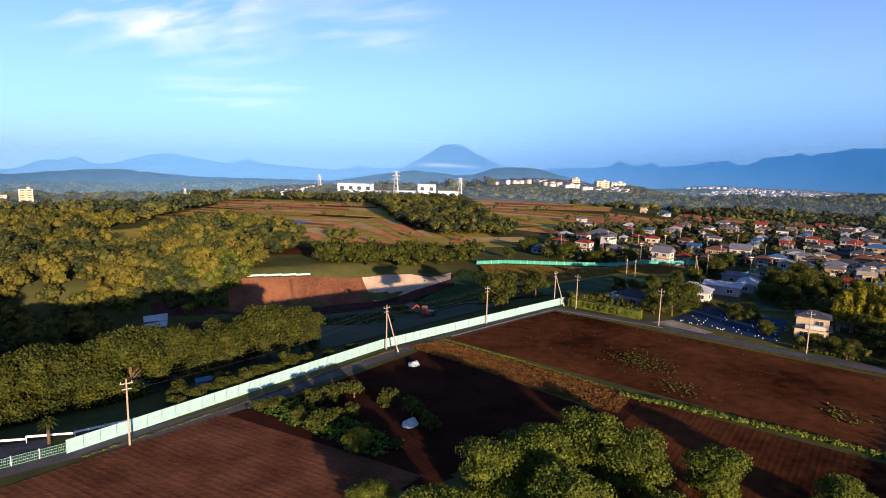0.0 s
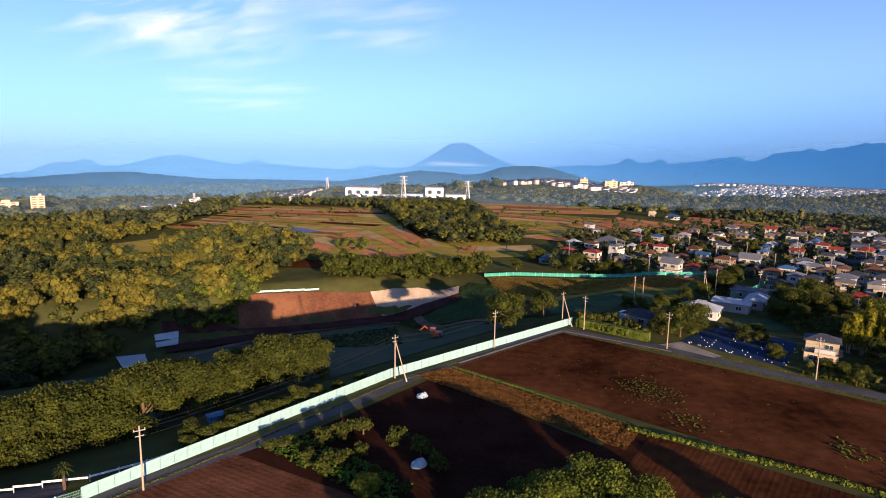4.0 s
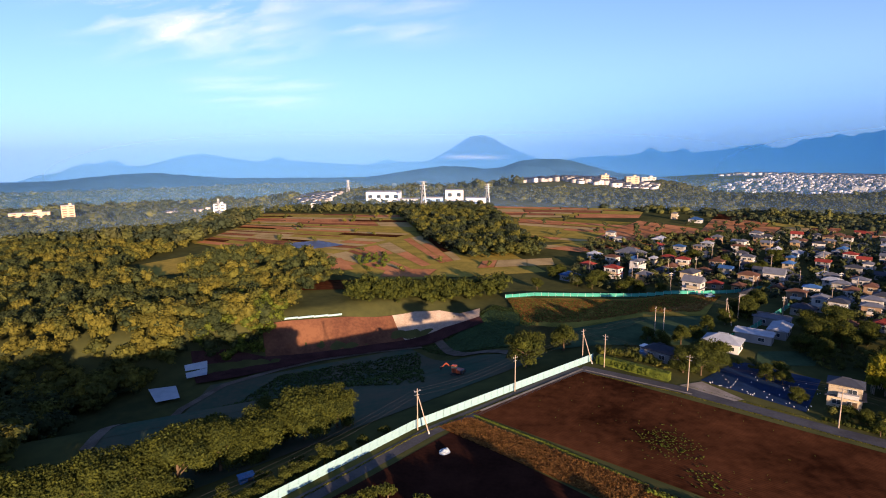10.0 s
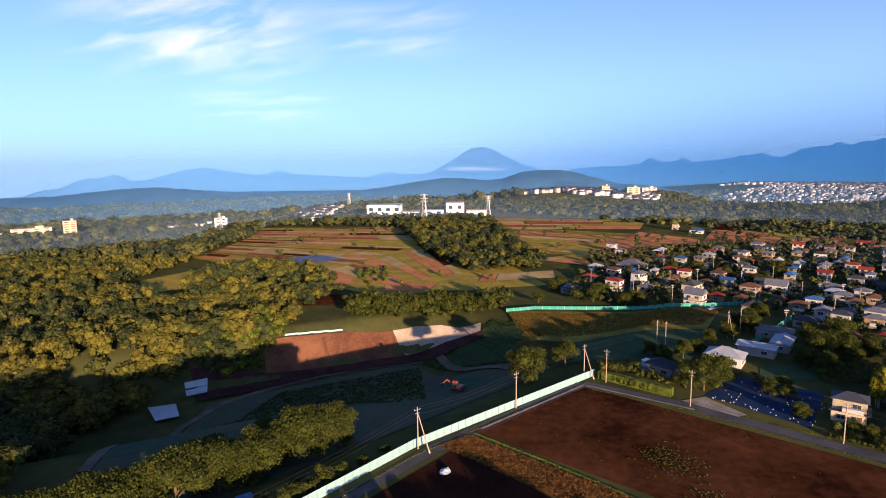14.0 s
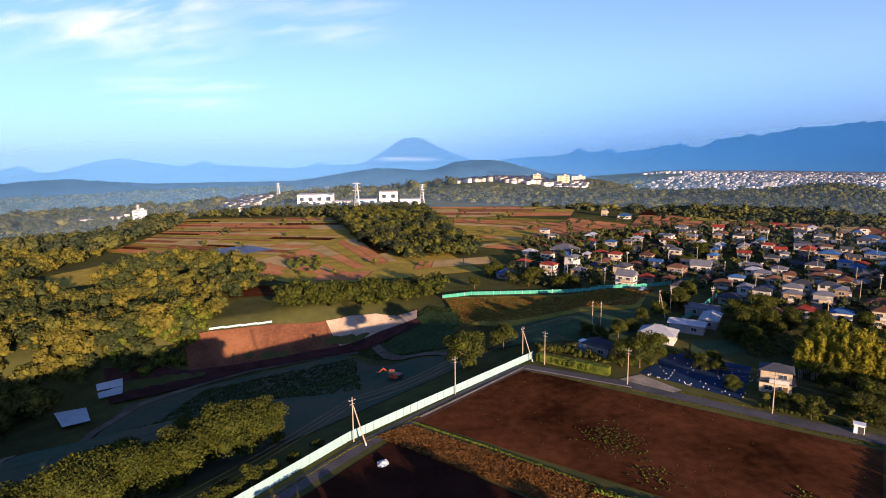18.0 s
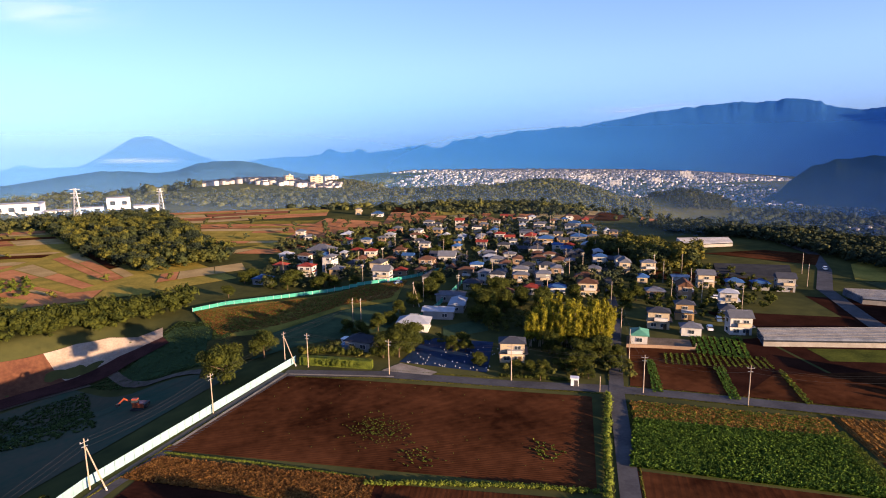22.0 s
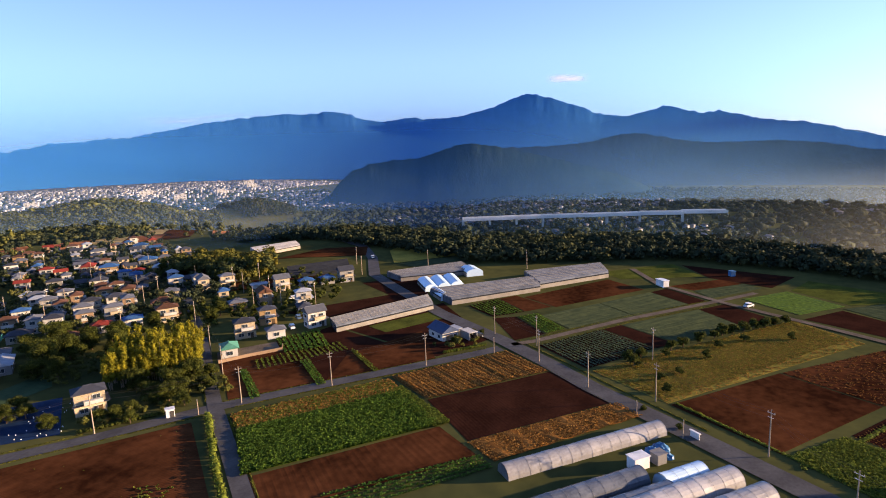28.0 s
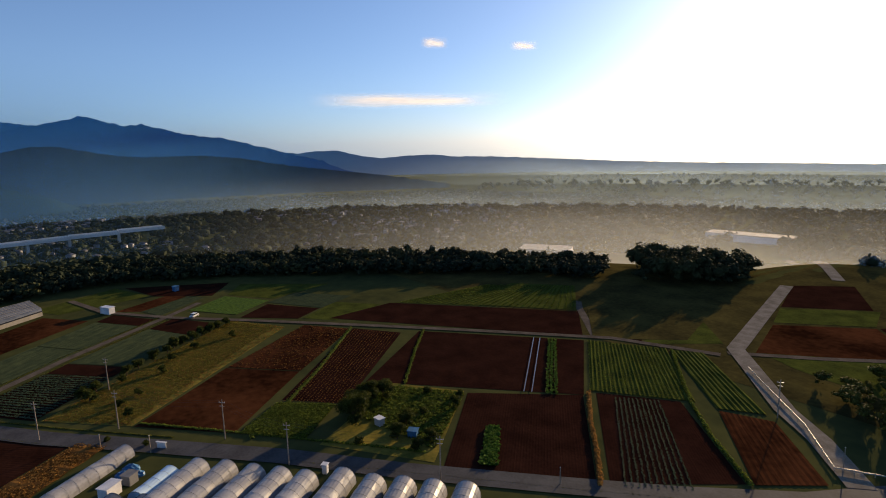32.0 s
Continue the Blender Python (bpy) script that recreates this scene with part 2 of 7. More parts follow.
def ground_z(x, y):
    """Height of the land: a flat plateau, a dug-out basin beyond the fence, a gentle fall to the village and a wide falling plain."""
    x, y = np.asarray(x, float), np.asarray(y, float)
    left = ((y - 66) * 76 - (x + 50) * 91) / 118.6
    base = -6.0 * np.maximum(smooth01(170, 285, y - 0.15 * x), smooth01(3, 38, left))
    ax, ay, bx, by = -190.0, 120.0, -42.0, 206.0
    k = np.clip(((x - ax) * (bx - ax) + (y - ay) * (by - ay)) / ((bx - ax) ** 2 + (by - ay) ** 2), 0, 1)
    d = np.hypot(x - ax - k * (bx - ax), y - ay - k * (by - ay))
    d = d + 1.6 * np.maximum(0, ((x - bx) * -86 + (y - by) * 148) / 171 - 12)
    basin = -(13.0 + 6 * (1 - k)) * (1 - smooth01(14, 56, d)) * smooth01(4, 40, left)
    r, az = np.hypot(x, y), np.degrees(np.arctan2(x, y))
    edge = np.interp(az, EDGE_AZ, EDGE_R)
    fall = -20.0 * smooth01(edge + 5, edge + 190, r) - 0.033 * np.maximum(0, r - np.minimum(edge, 700))
    knob = 33.0 * np.exp(-((x - 150) / 190) ** 2 - ((y - 1150) / 110) ** 2)
    foot = 34.0 * smooth01(1250, 2600, r) * smooth01(12, 22, az) * (1 - smooth01(46, 62, az))
    hills = 42.0 * np.exp(-((az - 34.5) / 8) ** 2 - ((r - 800) / 90) ** 2) + 25.0 * np.exp(-((x - 658) ** 2 + (y - 614) ** 2) / 5000) + 18.0 * np.exp(-((x - 318) ** 2 + (y - 1130) ** 2) / 4500) + 12.0 * np.exp(-((x + 605) ** 2 + (y - 692) ** 2) / 5500)
    return base + basin + fall + knob + foot + hills


def gz(x, y):
    return float(ground_z(x, y))


# ================= ground =================
def build_ground():
    rings = [0.0] + [6 * 1.032 ** k for k in range(212)]
    n = 240
    az = np.linspace(0, 2 * np.pi, n, endpoint=False)
    vx = np.concatenate([[0.0]] + [r * np.sin(az) for r in rings[1:]])
    vy = np.concatenate([[0.0]] + [r * np.cos(az) for r in rings[1:]])
    vz = ground_z(vx, vy)
    faces = [(0, 1 + (j + 1) % n, 1 + j) for j in range(n)]
    for i in range(len(rings) - 2):
        o = 1 + i * n
        faces += [(o + j, o + (j + 1) % n, o + n + (j + 1) % n, o + n + j) for j in range(n)]
    me = mesh_of("ground", np.stack([vx, vy, vz], 1).tolist(), faces, LAND, True)
    tagged(new("ground", me), "wide rolling farmland of grass and brush", "ground", kind="structure")


build_ground()


def drape(name, a, b, c, d, material, label, category="field", lift=0.05, step=6.0, ridges=0, height=0.12, kind="structure"):
    """A patch of land between four corners that follows the ground; ridges: how many furrows run from side ab to side dc."""
    a, b, c, d = [np.array(p, float) for p in (a, b, c, d)]
    nu = max(2, int(max(np.linalg.norm(b - a), np.linalg.norm(c - d)) / step))
    nv = max(2, int(max(np.linalg.norm(d - a), np.linalg.norm(c - b)) / step))
    if ridges:
        nu = ridges * 4
    u, v = np.meshgrid(np.linspace(0, 1, nu + 1), np.linspace(0, 1, nv + 1))
    u, v = u.ravel()[:, None], v.ravel()[:, None]
    p = (1 - v) * ((1 - u) * a + u * b) + v * ((1 - u) * d + u * c)
    z = ground_z(p[:, 0], p[:, 1]) + lift
    if ridges:
        z = z + height * (0.5 - 0.5 * np.cos(2 * np.pi * ridges * u[:, 0])) * (0.45 + 1.1 * np.random.rand(len(u)))
    w = nu + 1
    faces = [(j * w + i, j * w + i + 1, (j + 1) * w + i + 1, (j + 1) * w + i) for j in range(nv) for i in range(nu)]
    me = mesh_of(name, np.column_stack([p, z]).tolist(), faces, material)
    return tagged(new(name, me), label, category, kind=kind)


def road(name, pts, width, material, label, lift=0.08):
    """A strip of road along a line of points, on the ground."""
    pts = [Vector((*p, 0)) for p in pts]
    fine = []
    for p, q in zip(pts, pts[1:]):
        k = max(1, int((q - p).length / 5))
        fine += [p.lerp(q, i / k) for i in range(k)]
    fine.append(pts[-1])
    v, f = [], []
    for i, p in enumerate(fine):
        d = (fine[min(i + 1, len(fine) - 1)] - fine[max(i - 1, 0)]).normalized()
        s = Vector((-d.y, d.x, 0)) * width / 2
        for q in (p + s, p - s):
            v.append((q.x, q.y, gz(q.x, q.y) + lift))
        if i:
            f.append((2 * i - 2, 2 * i - 1, 2 * i + 1, 2 * i))
    return tagged(new(name, mesh_of(name, v, f, material)), label, "road", kind="structure")


road("road", ((-66, 50), (-55, 62), (-46, 70), (-33, 85), (-14, 112), (5, 132.5), (22, 150.5)), 3.4, ASPHALT, "narrow asphalt lane beside the white site fence", 0.06)
road("road", ((22, 150.5), (44, 138.7), (69, 120), (89.5, 106.8), (110, 89.8), (132, 70.8), (149.5, 56.2)), 4.2, ASPHALT, "asphalt farm road between fields and houses", 0.10)
road("road", ((28, 28), (62, 70), (90, 106), (109, 128.5), (130.6, 154), (160, 192), (190, 232), (215, 275)), 3.4, ASPHALT, "narrow asphalt lane leading into the village", 0.13)
road("road", ((330, 250), (295, 195), (262, 168), (226, 145), (203, 119), (177, 88), (155.5, 57), (143, 41), (130.5, 26.5), (114, 4), (97, -18.5), (80, -38), (61, -62), (48, -79), (36, -97), (30, -112), (18, -122)), 5.5, ASPHALT, "asphalt road running diagonally through the fields", 0.16)
# pale gravel tone on these two also stands for the low sun's glint
road("road", ((34, -108), (48, -119), (60, -126), (76, -139), (92, -152), (104, -178), (131, -237)), 5.0, GRAVEL, "pale sunlit road winding out of the fields", 0.2)
road("road", ((125, -264), (165, -315), (238, -410)), 5.0, GRAVEL, "pale sunlit road winding towards the plain", 0.2)
road("farm_track", ((153.5, 54), (158.7, 48.5), (187.3, 27.3), (220, -1), (236, -14)), 2.6, TRACK, "gravel farm track between crop fields", 0.16)
road("farm_track", ((268, 34), (240, 20), (219, -2.5), (197, -31.5), (178, -55.5), (168, -68), (141, -100.8), (118, -127.4), (91, -144)), 2.6, TRACK, "gravel farm track along the fields", 0.18)
road("farm_track", ((122, -124), (150, -141), (182, -165)), 2.6, TRACK, "short gravel track towards the wood", 0.08)

drape("field", (-5.5, 121.5), (22.5, 148.5), (82.5, 105.5), (60, 76), SOIL, "large bare red-brown ploughed field", ridges=60, height=0.028, step=2.5)
drape("field", (-6, 119), (28, 94.5), (23.5, 87), (-12, 114), STUBBLE, "strip of dry golden stubble beside the field", ridges=24, height=0.014)
drape("field", (29, 92.5), (59, 73), (40, 48), (14, 68), SOIL, "bare red-brown field behind a grassy bank", ridges=42, height=0.014)
drape("field", (-62, 46), (-36, 80), (-5, 66), (-30, 30), SOIL_PLOUGHED, "bare ploughed field by the lane", ridges=44, height=0.018, step=2.0)
# dark soil colour here also stands for the tree shade on the plot
drape("field", (-30, 84), (-9, 113), (20, 88), (-4, 64), SOIL_DARK, "garden plot with vegetable beds, darkened for its tree shade", ridges=36, height=0.014)
drape("field", (-37, 79), (-29, 86), (-1, 66), (-6, 62), SOIL_DARK, "strip of dark soil at the garden edge", lift=0.03)
drape("field", (18, 86), (27, 95), (31, 93), (12, 66), SOIL_DARK, "dark soil between stubble and field", lift=0.03)
drape("field", (88.5, 99.5), (118.3, 75.5), (113, 68.6), (83, 92.5), STUBBLE, "strip of yellowing crop", ridges=0, height=0.014)
drape("field", (83, 92.5), (113, 68.6), (100.6, 53.3), (70, 79), CROP, "dense bright green leafy crop field")
drape("field", (69.5, 78), (100, 52.8), (92, 41), (60, 67), SOIL, "bare red-brown field strip", ridges=30, height=0.014)
drape("field", (120, 75.5), (147.5, 53.5), (137.2, 39), (111.3, 61.3), STUBBLE, "field of dry golden crop rows", ridges=22, height=0.35)
drape("field", (111, 61), (137, 38.6), (125, 20), (96.4, 44.8), SOIL_DARK, "dark ploughed field", ridges=48, height=0.014)
drape("field", (96, 44.5), (124.5, 19.6), (119.5, 13.8), (91, 37.2), STUBBLE, "strip of dry brown crop rows", ridges=6, height=0.3)
drape("field", (94, 105), (113, 128.5), (152, 117), (136.5, 70.3), SOIL_DARK, "dark bare soil round the vegetable beds", lift=0.03)
drape("field", (137.5, 71), (152, 113), (190, 93), (156, 62), SOIL_DARK, "dark plot beside the dull greenhouse", lift=0.03)
drape("field", (152, 96), (156, 105), (180, 91), (176, 82), GRASS, "strip of rough green beside the greenhouse", lift=0.06)
drape("field", (186, 106), (210, 142), (232, 122), (200, 104), SOIL_DARK, "dark yard between road and greenhouses", lift=0.03)
drape("field", (94.5, 106.5), (112, 126), (142, 124), (112, 92), SOIL, "vegetable plot of bare beds and green rows", ridges=54, height=0.014)
drape("field", (113, 91), (131, 96.5), (157, 85.5), (136.5, 71), SOIL, "bare brown vegetable plot", ridges=42, height=0.014)
drape("field", (142, 30), (155.5, 46.5), (175.6, 32), (164, 15), SOIL_DARK, "dark soil under straight rows of waxy crop")
drape("field", (163.7, 14.6), (176, 31.6), (182, 27), (169.5, 10.2), SOIL_DARK, "narrow bare purple-brown strip", ridges=6, height=0.02)
drape("field", (170, 9.8), (182.3, 26.7), (207.5, 5), (192, -7.5), CROP_TEAL, "pale blue-green crop field", ridges=26, height=0.1)
drape("field", (192, -8), (207.6, 4.8), (217, -3.3), (200.5, -19), SOIL_DARK, "dark bare plot beside the track", ridges=12, height=0.02)
drape("field", (173.5, 41.5), (184.8, 54), (206, 38), (193.5, 24.5), CROP_TEAL, "pale blue-green crop field", ridges=22, height=0.1)
drape("field", (194, 24.2), (206.3, 37.7), (227, 22.6), (213.5, 8.5), CROP_TEAL, "pale green crop field", ridges=22, height=0.1)
drape("field", (213.8, 8.2), (227.3, 22.3), (234.5, 17), (219.5, 2.6), SOIL_DARK, "dark bare plot at the track corner", ridges=8, height=0.02)
drape("field", (196.5, 51.5), (206.5, 66.5), (244.5, 41), (230.5, 25), SOIL, "bare red field beside the greenhouses", ridges=48, height=0.014)
drape("field", (178.5, 69), (189, 82.5), (201.3, 75), (187.5, 60.5), SOIL_DARK, "vegetable plot beside the greenhouse")
drape("field", (188, 60.2), (201.7, 74.7), (208, 70), (196.5, 53), SOIL, "brown bed beside the greenhouse")
drape("field", (157.5, 54.5), (177, 68.5), (181, 61.5), (166, 47.5), SOIL_DARK, "purple-brown vegetable bed")
drape("field", (166.5, 47.2), (181.3, 61.2), (187.5, 55.5), (173, 42.4), GRASS, "bed of green vegetables under nets")
drape("field", (127.5, 9.3), (141, 28.5), (203, -22.5), (185, -38), GRASS_DRY, "grassy orchard strip with small bushes")
drape("field", (112.2, -11), (127, 8.8), (154.4, -14.6), (141, -32.6), SOIL, "bare smooth brown field", ridges=40, height=0.012)
drape("field", (141.4, -33), (154.8, -15), (183.5, -44.5), (171, -57.5), SOIL, "brown field with withered plants", ridges=40, height=0.02)
drape("field", (102, -24.6), (111.5, -12.4), (123, -22.8), (115, -35.2), GRASS, "small plot of green ground cover")
drape("field", (114.5, -37.5), (124.5, -24.2), (171, -58.5), (158, -71), SOIL_DARK, "dug-over brown vegetable field", ridges=30, height=0.03)
drape("field", (97.9, -26.5), (120.4, -52.5), (106.4, -66.5), (79.6, -44.8), GRASS_DRY, "allotment garden with beds and rough grass")
drape("field", (124.8, -46.5), (156.5, -77), (121.1, -118.5), (89.5, -91.5), SOIL_DARK, "wide bare dark soil field", ridges=60, height=0.014)
drape("field", (105, -66.8), (89.5, -91.2), (58.4, -67.9), (75.9, -44.7), SOIL_DARK, "bare dark soil field by the road", ridges=48, height=0.014)
drape("field", (120, -119.5), (102.5, -134.5), (73, -112), (90.5, -94.5), GRASS, "field of low olive-green crop", ridges=22, height=0.25)
drape("field", (89, -95), (75, -109), (45, -91.5), (57, -70), SOIL_DARK, "dark plot with planted rows", ridges=42, height=0.014)

drape("field", (194, -84), (201, -131), (179, -163), (149, -139.5), GRASS, "green pasture before the dark wood", ridges=30, height=0.02)
drape("field", (187, -54.5), (195, -82), (147, -138), (124.5, -121), SOIL_DARK, "long bare dark field", ridges=36, height=0.014)
drape("field", (143.1, -140.5), (127.2, -152.5), (111, -133), (121.5, -124), SOIL_DARK, "small dark plot beside the track")
drape("field", (210, -25), (226, -9.2), (242, -24.5), (224.8, -40), CROP, "green vegetable plot by the track", ridges=14, height=0.1)
drape("field", (192.5, -44.5), (205.3, -25.8), (219.3, -38.3), (202.2, -55), SOIL_DARK, "dark plot by the track")
drape("field", (202.5, -56), (221.8, -39), (232, -52.6), (214, -72), CROP_TEAL, "blue-green crop plot", ridges=18, height=0.1)
drape("field", (183, -56), (192.3, -46), (208, -63), (195, -78), GRASS, "dull green plot by the track")
drape("field", (223.8, 0.9), (234, 7), (250.3, -10.4), (244, -16.4), CROP_TEAL, "narrow blue-green plot", ridges=8, height=0.1)
drape("field", (234.2, 7.3), (239, 16.3), (256, -2), (250.5, -10.2), SOIL, "narrow red plot", ridges=8, height=0.02)
drape("field", (246, 36), (258, 46), (284, 18), (260, 4), GRASS, "dull green plot before the wood")
drape("field", (258, 2), (282, 14), (268, -30), (246, -20), SOIL_DARK, "dark plot before the wood")
drape("field", (243.5, -26), (262, -34), (240, -70), (227, -42), GRASS, "rough pasture before the wood")

# ---- the site basin ----
# ================= fence, poles =================
def panel_fence(name, a, b, label, material, height=1.9, step=2.0, lift=0.0):
    a, b = Vector((*a, 0)), Vector((*b, 0))
    n = int((b - a).length / step)
    ang = math.degrees(math.atan2(b.y - a.y, b.x - a.x))
    bm = box(bmesh.new(), 0, 0, 0, step - 0.004, 0.04, height)
    for k in range(3):
        box(bm, 0, 0.035, 0.25 + k * (height - 0.5) / 2, step - 0.02, 0.03, 0.06)
    me = bpy.data.meshes.new("panel")
    bm.to_mesh(me)
    bm.free()
    me.materials.append(material)
    root = thing(name, label, "fence", pose(a.x, a.y, 0))
    for i in range(n):
        p = a.lerp(b, (i + 0.5) / n) - a
        link("panel", me, root, pose(p.x, p.y, gz(a.x + p.x, a.y + p.y) + lift, 0, 0, ang))
    return root


panel_fence("site_fence", (-50.5, 66.5), (-17.5, 113), "long white sheet-steel construction fence", WHITE_PANEL)
panel_fence("site_fence", (-17.5, 113), (26, 157), "long white sheet-steel construction fence", WHITE_PANEL)


def build_pole():
    root = thing("utility_pole", "tall concrete utility pole with crossarm", "utility pole", group="utility poles along the roads")
    part("shaft", rod(bmesh.new(), (0, 0, 0), (0, 0, 9.2), 0.14, 0.09), POLE, root)
    part("crossarm", box(bmesh.new(), 0, 0, 8.5, 1.5, 0.09, 0.1), STEEL, root)
    part("crossarm", box(bmesh.new(), 0, 0.1, 7.7, 1.1, 0.09, 0.1), STEEL, root)
    for x in (-0.65, 0, 0.65):
        part("insulator", rod(bmesh.new(), (x, 0, 8.6), (x, 0, 8.85), 0.06, 0.04, 6), CONCRETE, root)
    return root


POLES = ((-44, 69.5, 40), (-16.5, 112.6, 40), (4.1, 134, 40), (23, 156, 40), (28.2, 152, -37), (45.5, 138, -37), (71, 121.5, -37), (94.3, 102, -37), (110, 87.2, -37),
         (130.3, 70.8, -37), (104.5, 118, 50), (116.7, 135, 50), (130.2, 27.5, 50), (143, 43, 50), (127.8, 12, 50), (110.5, -9, 50), (93, -19, 50), (73.2, -43, 50), (58.5, -121, 40), (155, 47, 50), (160.9, 62, 50))
first = build_pole()
first.matrix_basis = pose(POLES[0][0], POLES[0][1], 0, 0, 0, POLES[0][2])
for x, y, r in POLES[1:]:
    copy_thing(first, pose(x, y, 0, 0, 0, r))


for x, y, r in ((150, 205, 50), (168, 232, 50), (186, 216, 50), (200, 250, 50), (172, 262, -37), (141, 240, 50), (122, 222, -37), (104, 246, 50), (130, 262, 50), (152, 285, -37), (186, 290, 50), (210, 275, 50), (228, 300, -37), (205, 318, 50), (172, 325, 50),
                (240, 345, 50), (140, 312, -37), (118, 296, 50), (84, 296, 50), (72, 310, 50), (90, 330, -37), (120, 340, 50), (160, 360, 50), (205, 360, 50), (262, 380, -37), (180, 182, 50), (160, 158, 50), (178, 166, 50), (62, 276, 50), (46, 300, -37)):
    copy_thing(first, pose(x, y, gz(x, y), 0, 0, r))


# ================= trees and woods =================
def fill_mesh(name, verts, tris, material, smooth=False):
    """A mesh from arrays of corners and triangles."""
    me = bpy.data.meshes.new(name)
    me.vertices.add(len(verts))
    me.vertices.foreach_set("co", np.asarray(verts, np.float32).ravel())
    me.loops.add(3 * len(tris))
    me.loops.foreach_set("vertex_index", np.asarray(tris, np.int32).ravel())
    me.polygons.add(len(tris))
    me.polygons.foreach_set("loop_start", np.arange(0, 3 * len(tris), 3, dtype=np.int32))
    me.polygons.foreach_set("loop_total", np.full(len(tris), 3, np.int32))
    if smooth:
        me.polygons.foreach_set("use_smooth", np.ones(len(tris), bool))
    me.update(calc_edges=True)
    me.materials.append(material)
    return me


def ball(level):
    bm = bmesh.new()
    bmesh.ops.create_icosphere(bm, subdivisions=level, radius=1)
    v = np.array([p.co for p in bm.verts])
    f = np.array([[q.index for q in p.verts] for p in bm.faces])
    bm.free()
    return v, f


BALL1, BALL2 = ball(1), ball(2)


def leaf_cloud(rnd, lobes, cards, size, core=BALL1, core_scale=0.8, ruffle=0.5):
    """Leaves on the outside of lobes (x, y, z, rx, rz), as small bent leaf sprays over lumpy cores."""
    lobes = np.array(lobes, float)
    V, F, at = [], [], 0
    for x, y, z, r, h in lobes:
        v = core[0] * (1 + 0.28 * (rnd.rand(len(core[0]), 1) - 0.5)) * np.array([r, r, h]) * core_scale + (x, y, z)
        V.append(v), F.append(core[1] + at)
        at += len(v)
    area = lobes[:, 3] ** 2
    pick = rnd.choice(len(lobes), cards, p=area / area.sum())
    n = rnd.normal(size=(cards, 3))
    n[:, 2] = np.where(n[:, 2] < -0.6, -n[:, 2], n[:, 2])
    n /= np.linalg.norm(n, axis=1, keepdims=True)
    c = lobes[pick, :3] + n * np.stack([lobes[pick, 3], lobes[pick, 3], lobes[pick, 4]], 1) * rnd.uniform(0.66, 1.14, (cards, 1))
    up = n + (0, 0, 0.25) + rnd.normal(scale=ruffle, size=(cards, 3))
    up /= np.linalg.norm(up, axis=1, keepdims=True)
    a = np.cross(up, rnd.normal(size=(cards, 3)))
    a /= np.linalg.norm(a, axis=1, keepdims=True)
    b = np.cross(up, a)
    k = size * rnd.uniform(0.55, 1.3, (cards, 1))
    quad = np.stack([c - a * k, c - b * k * 0.55 + up * k * 0.22, c + a * k, c + b * k * 0.55 + up * k * 0.22], 1).reshape(-1, 3)
    idx = at + 4 * np.arange(cards)[:, None]
    V.append(quad)
    F += [idx + (0, 1, 2), idx + (0, 2, 3)]
    return np.concatenate(V), np.concatenate(F)


def lobes_round(rnd, n, r, h, low=0.3):
    out = [(0, 0, h * 0.62, r * 0.62, h * 0.34)]
    for i in range(n):
        t = 2 * math.pi * (i + rnd.rand() * 0.7) / n
        z = h * rnd.uniform(low + 0.05, 0.86)
        k = r * rnd.uniform(0.36, 0.66) * (1.15 - 0.5 * abs(z / h - 0.5))
        out.append((math.cos(t) * k, math.sin(t) * k, z, r * rnd.uniform(0.3, 0.48), h * rnd.uniform(0.13, 0.2)))
    return out


def build_tree(name, label, r, h, seed, material, cards=1500, size=0.3, lobes=9, group="", low=0.3, core_scale=0.58):
    """A tree: a tapered trunk with limbs, and a crown of leaf sprays."""
    rnd = np.random.RandomState(seed)
    root = thing(name, label, "tree" if "tree" in name else "bush", group=group)
    bm = rod(bmesh.new(), (0, 0, 0), (0.1 * r * rnd.randn() * 0.2, 0, h * 0.6), 0.05 * r + 0.06, 0.03 * r, 7)
    for i in range(4):
        t = i * 1.6 + rnd.rand()
        rod(bm, (0, 0, h * (0.22 + 0.07 * i)), (math.cos(t) * r * 0.6, math.sin(t) * r * 0.6, h * rnd.uniform(0.55, 0.75)), 0.02 * r + 0.03, 0.01 * r + 0.01, 5)
    part("trunk", bm, BARK, root)
    v, f = leaf_cloud(rnd, lobes_round(rnd, lobes, r, h, low), cards, size, BALL2, core_scale, 0.8)
    link("crown", fill_mesh("crown", v, f, material), root)
    return root


def plant(protos, places, group_scale=1.0):
    """Sets copies of the prototype trees at rows of x, y, scale."""
    for i, (x, y, k) in enumerate(places):
        src = protos[i % len(protos)]
        m = pose(x, y, gz(x, y) - 0.1, 0, 0, (i * 77) % 360)
        if "placed" not in src:
            src.matrix_basis = m @ Matrix.Scale(k, 4)
            src["placed"] = 1
        else:
            keep = src.scale.copy()
            src.scale = (k, k, k * (0.9 + 0.25 * ((i * 37) % 10) / 10))
            copy_thing(src, m)
            src.scale = keep


BIG = [build_tree("broadleaf_tree", "broad dark-green tree with a dense sunlit crown", 5.4, 9.5, 20 + i, LEAF, 13000, 0.22, 22, "trees beside the site fence", 0.08) for i in range(3)]
plant(BIG, ((-84, 73, 1.25), (-77, 79, 1.25), (-70.5, 83, 1.2), (-64, 87.5, 1.2), (-58, 93, 1.2), (-53.5, 100, 1.15), (-47.5, 106, 1.1), (-41, 113, 1.12), (-35.5, 118.5, 0.95), (-88, 84, 1.05), (-72, 94, 0.9), (-59, 104, 1.0), (-50, 116, 0.95)))
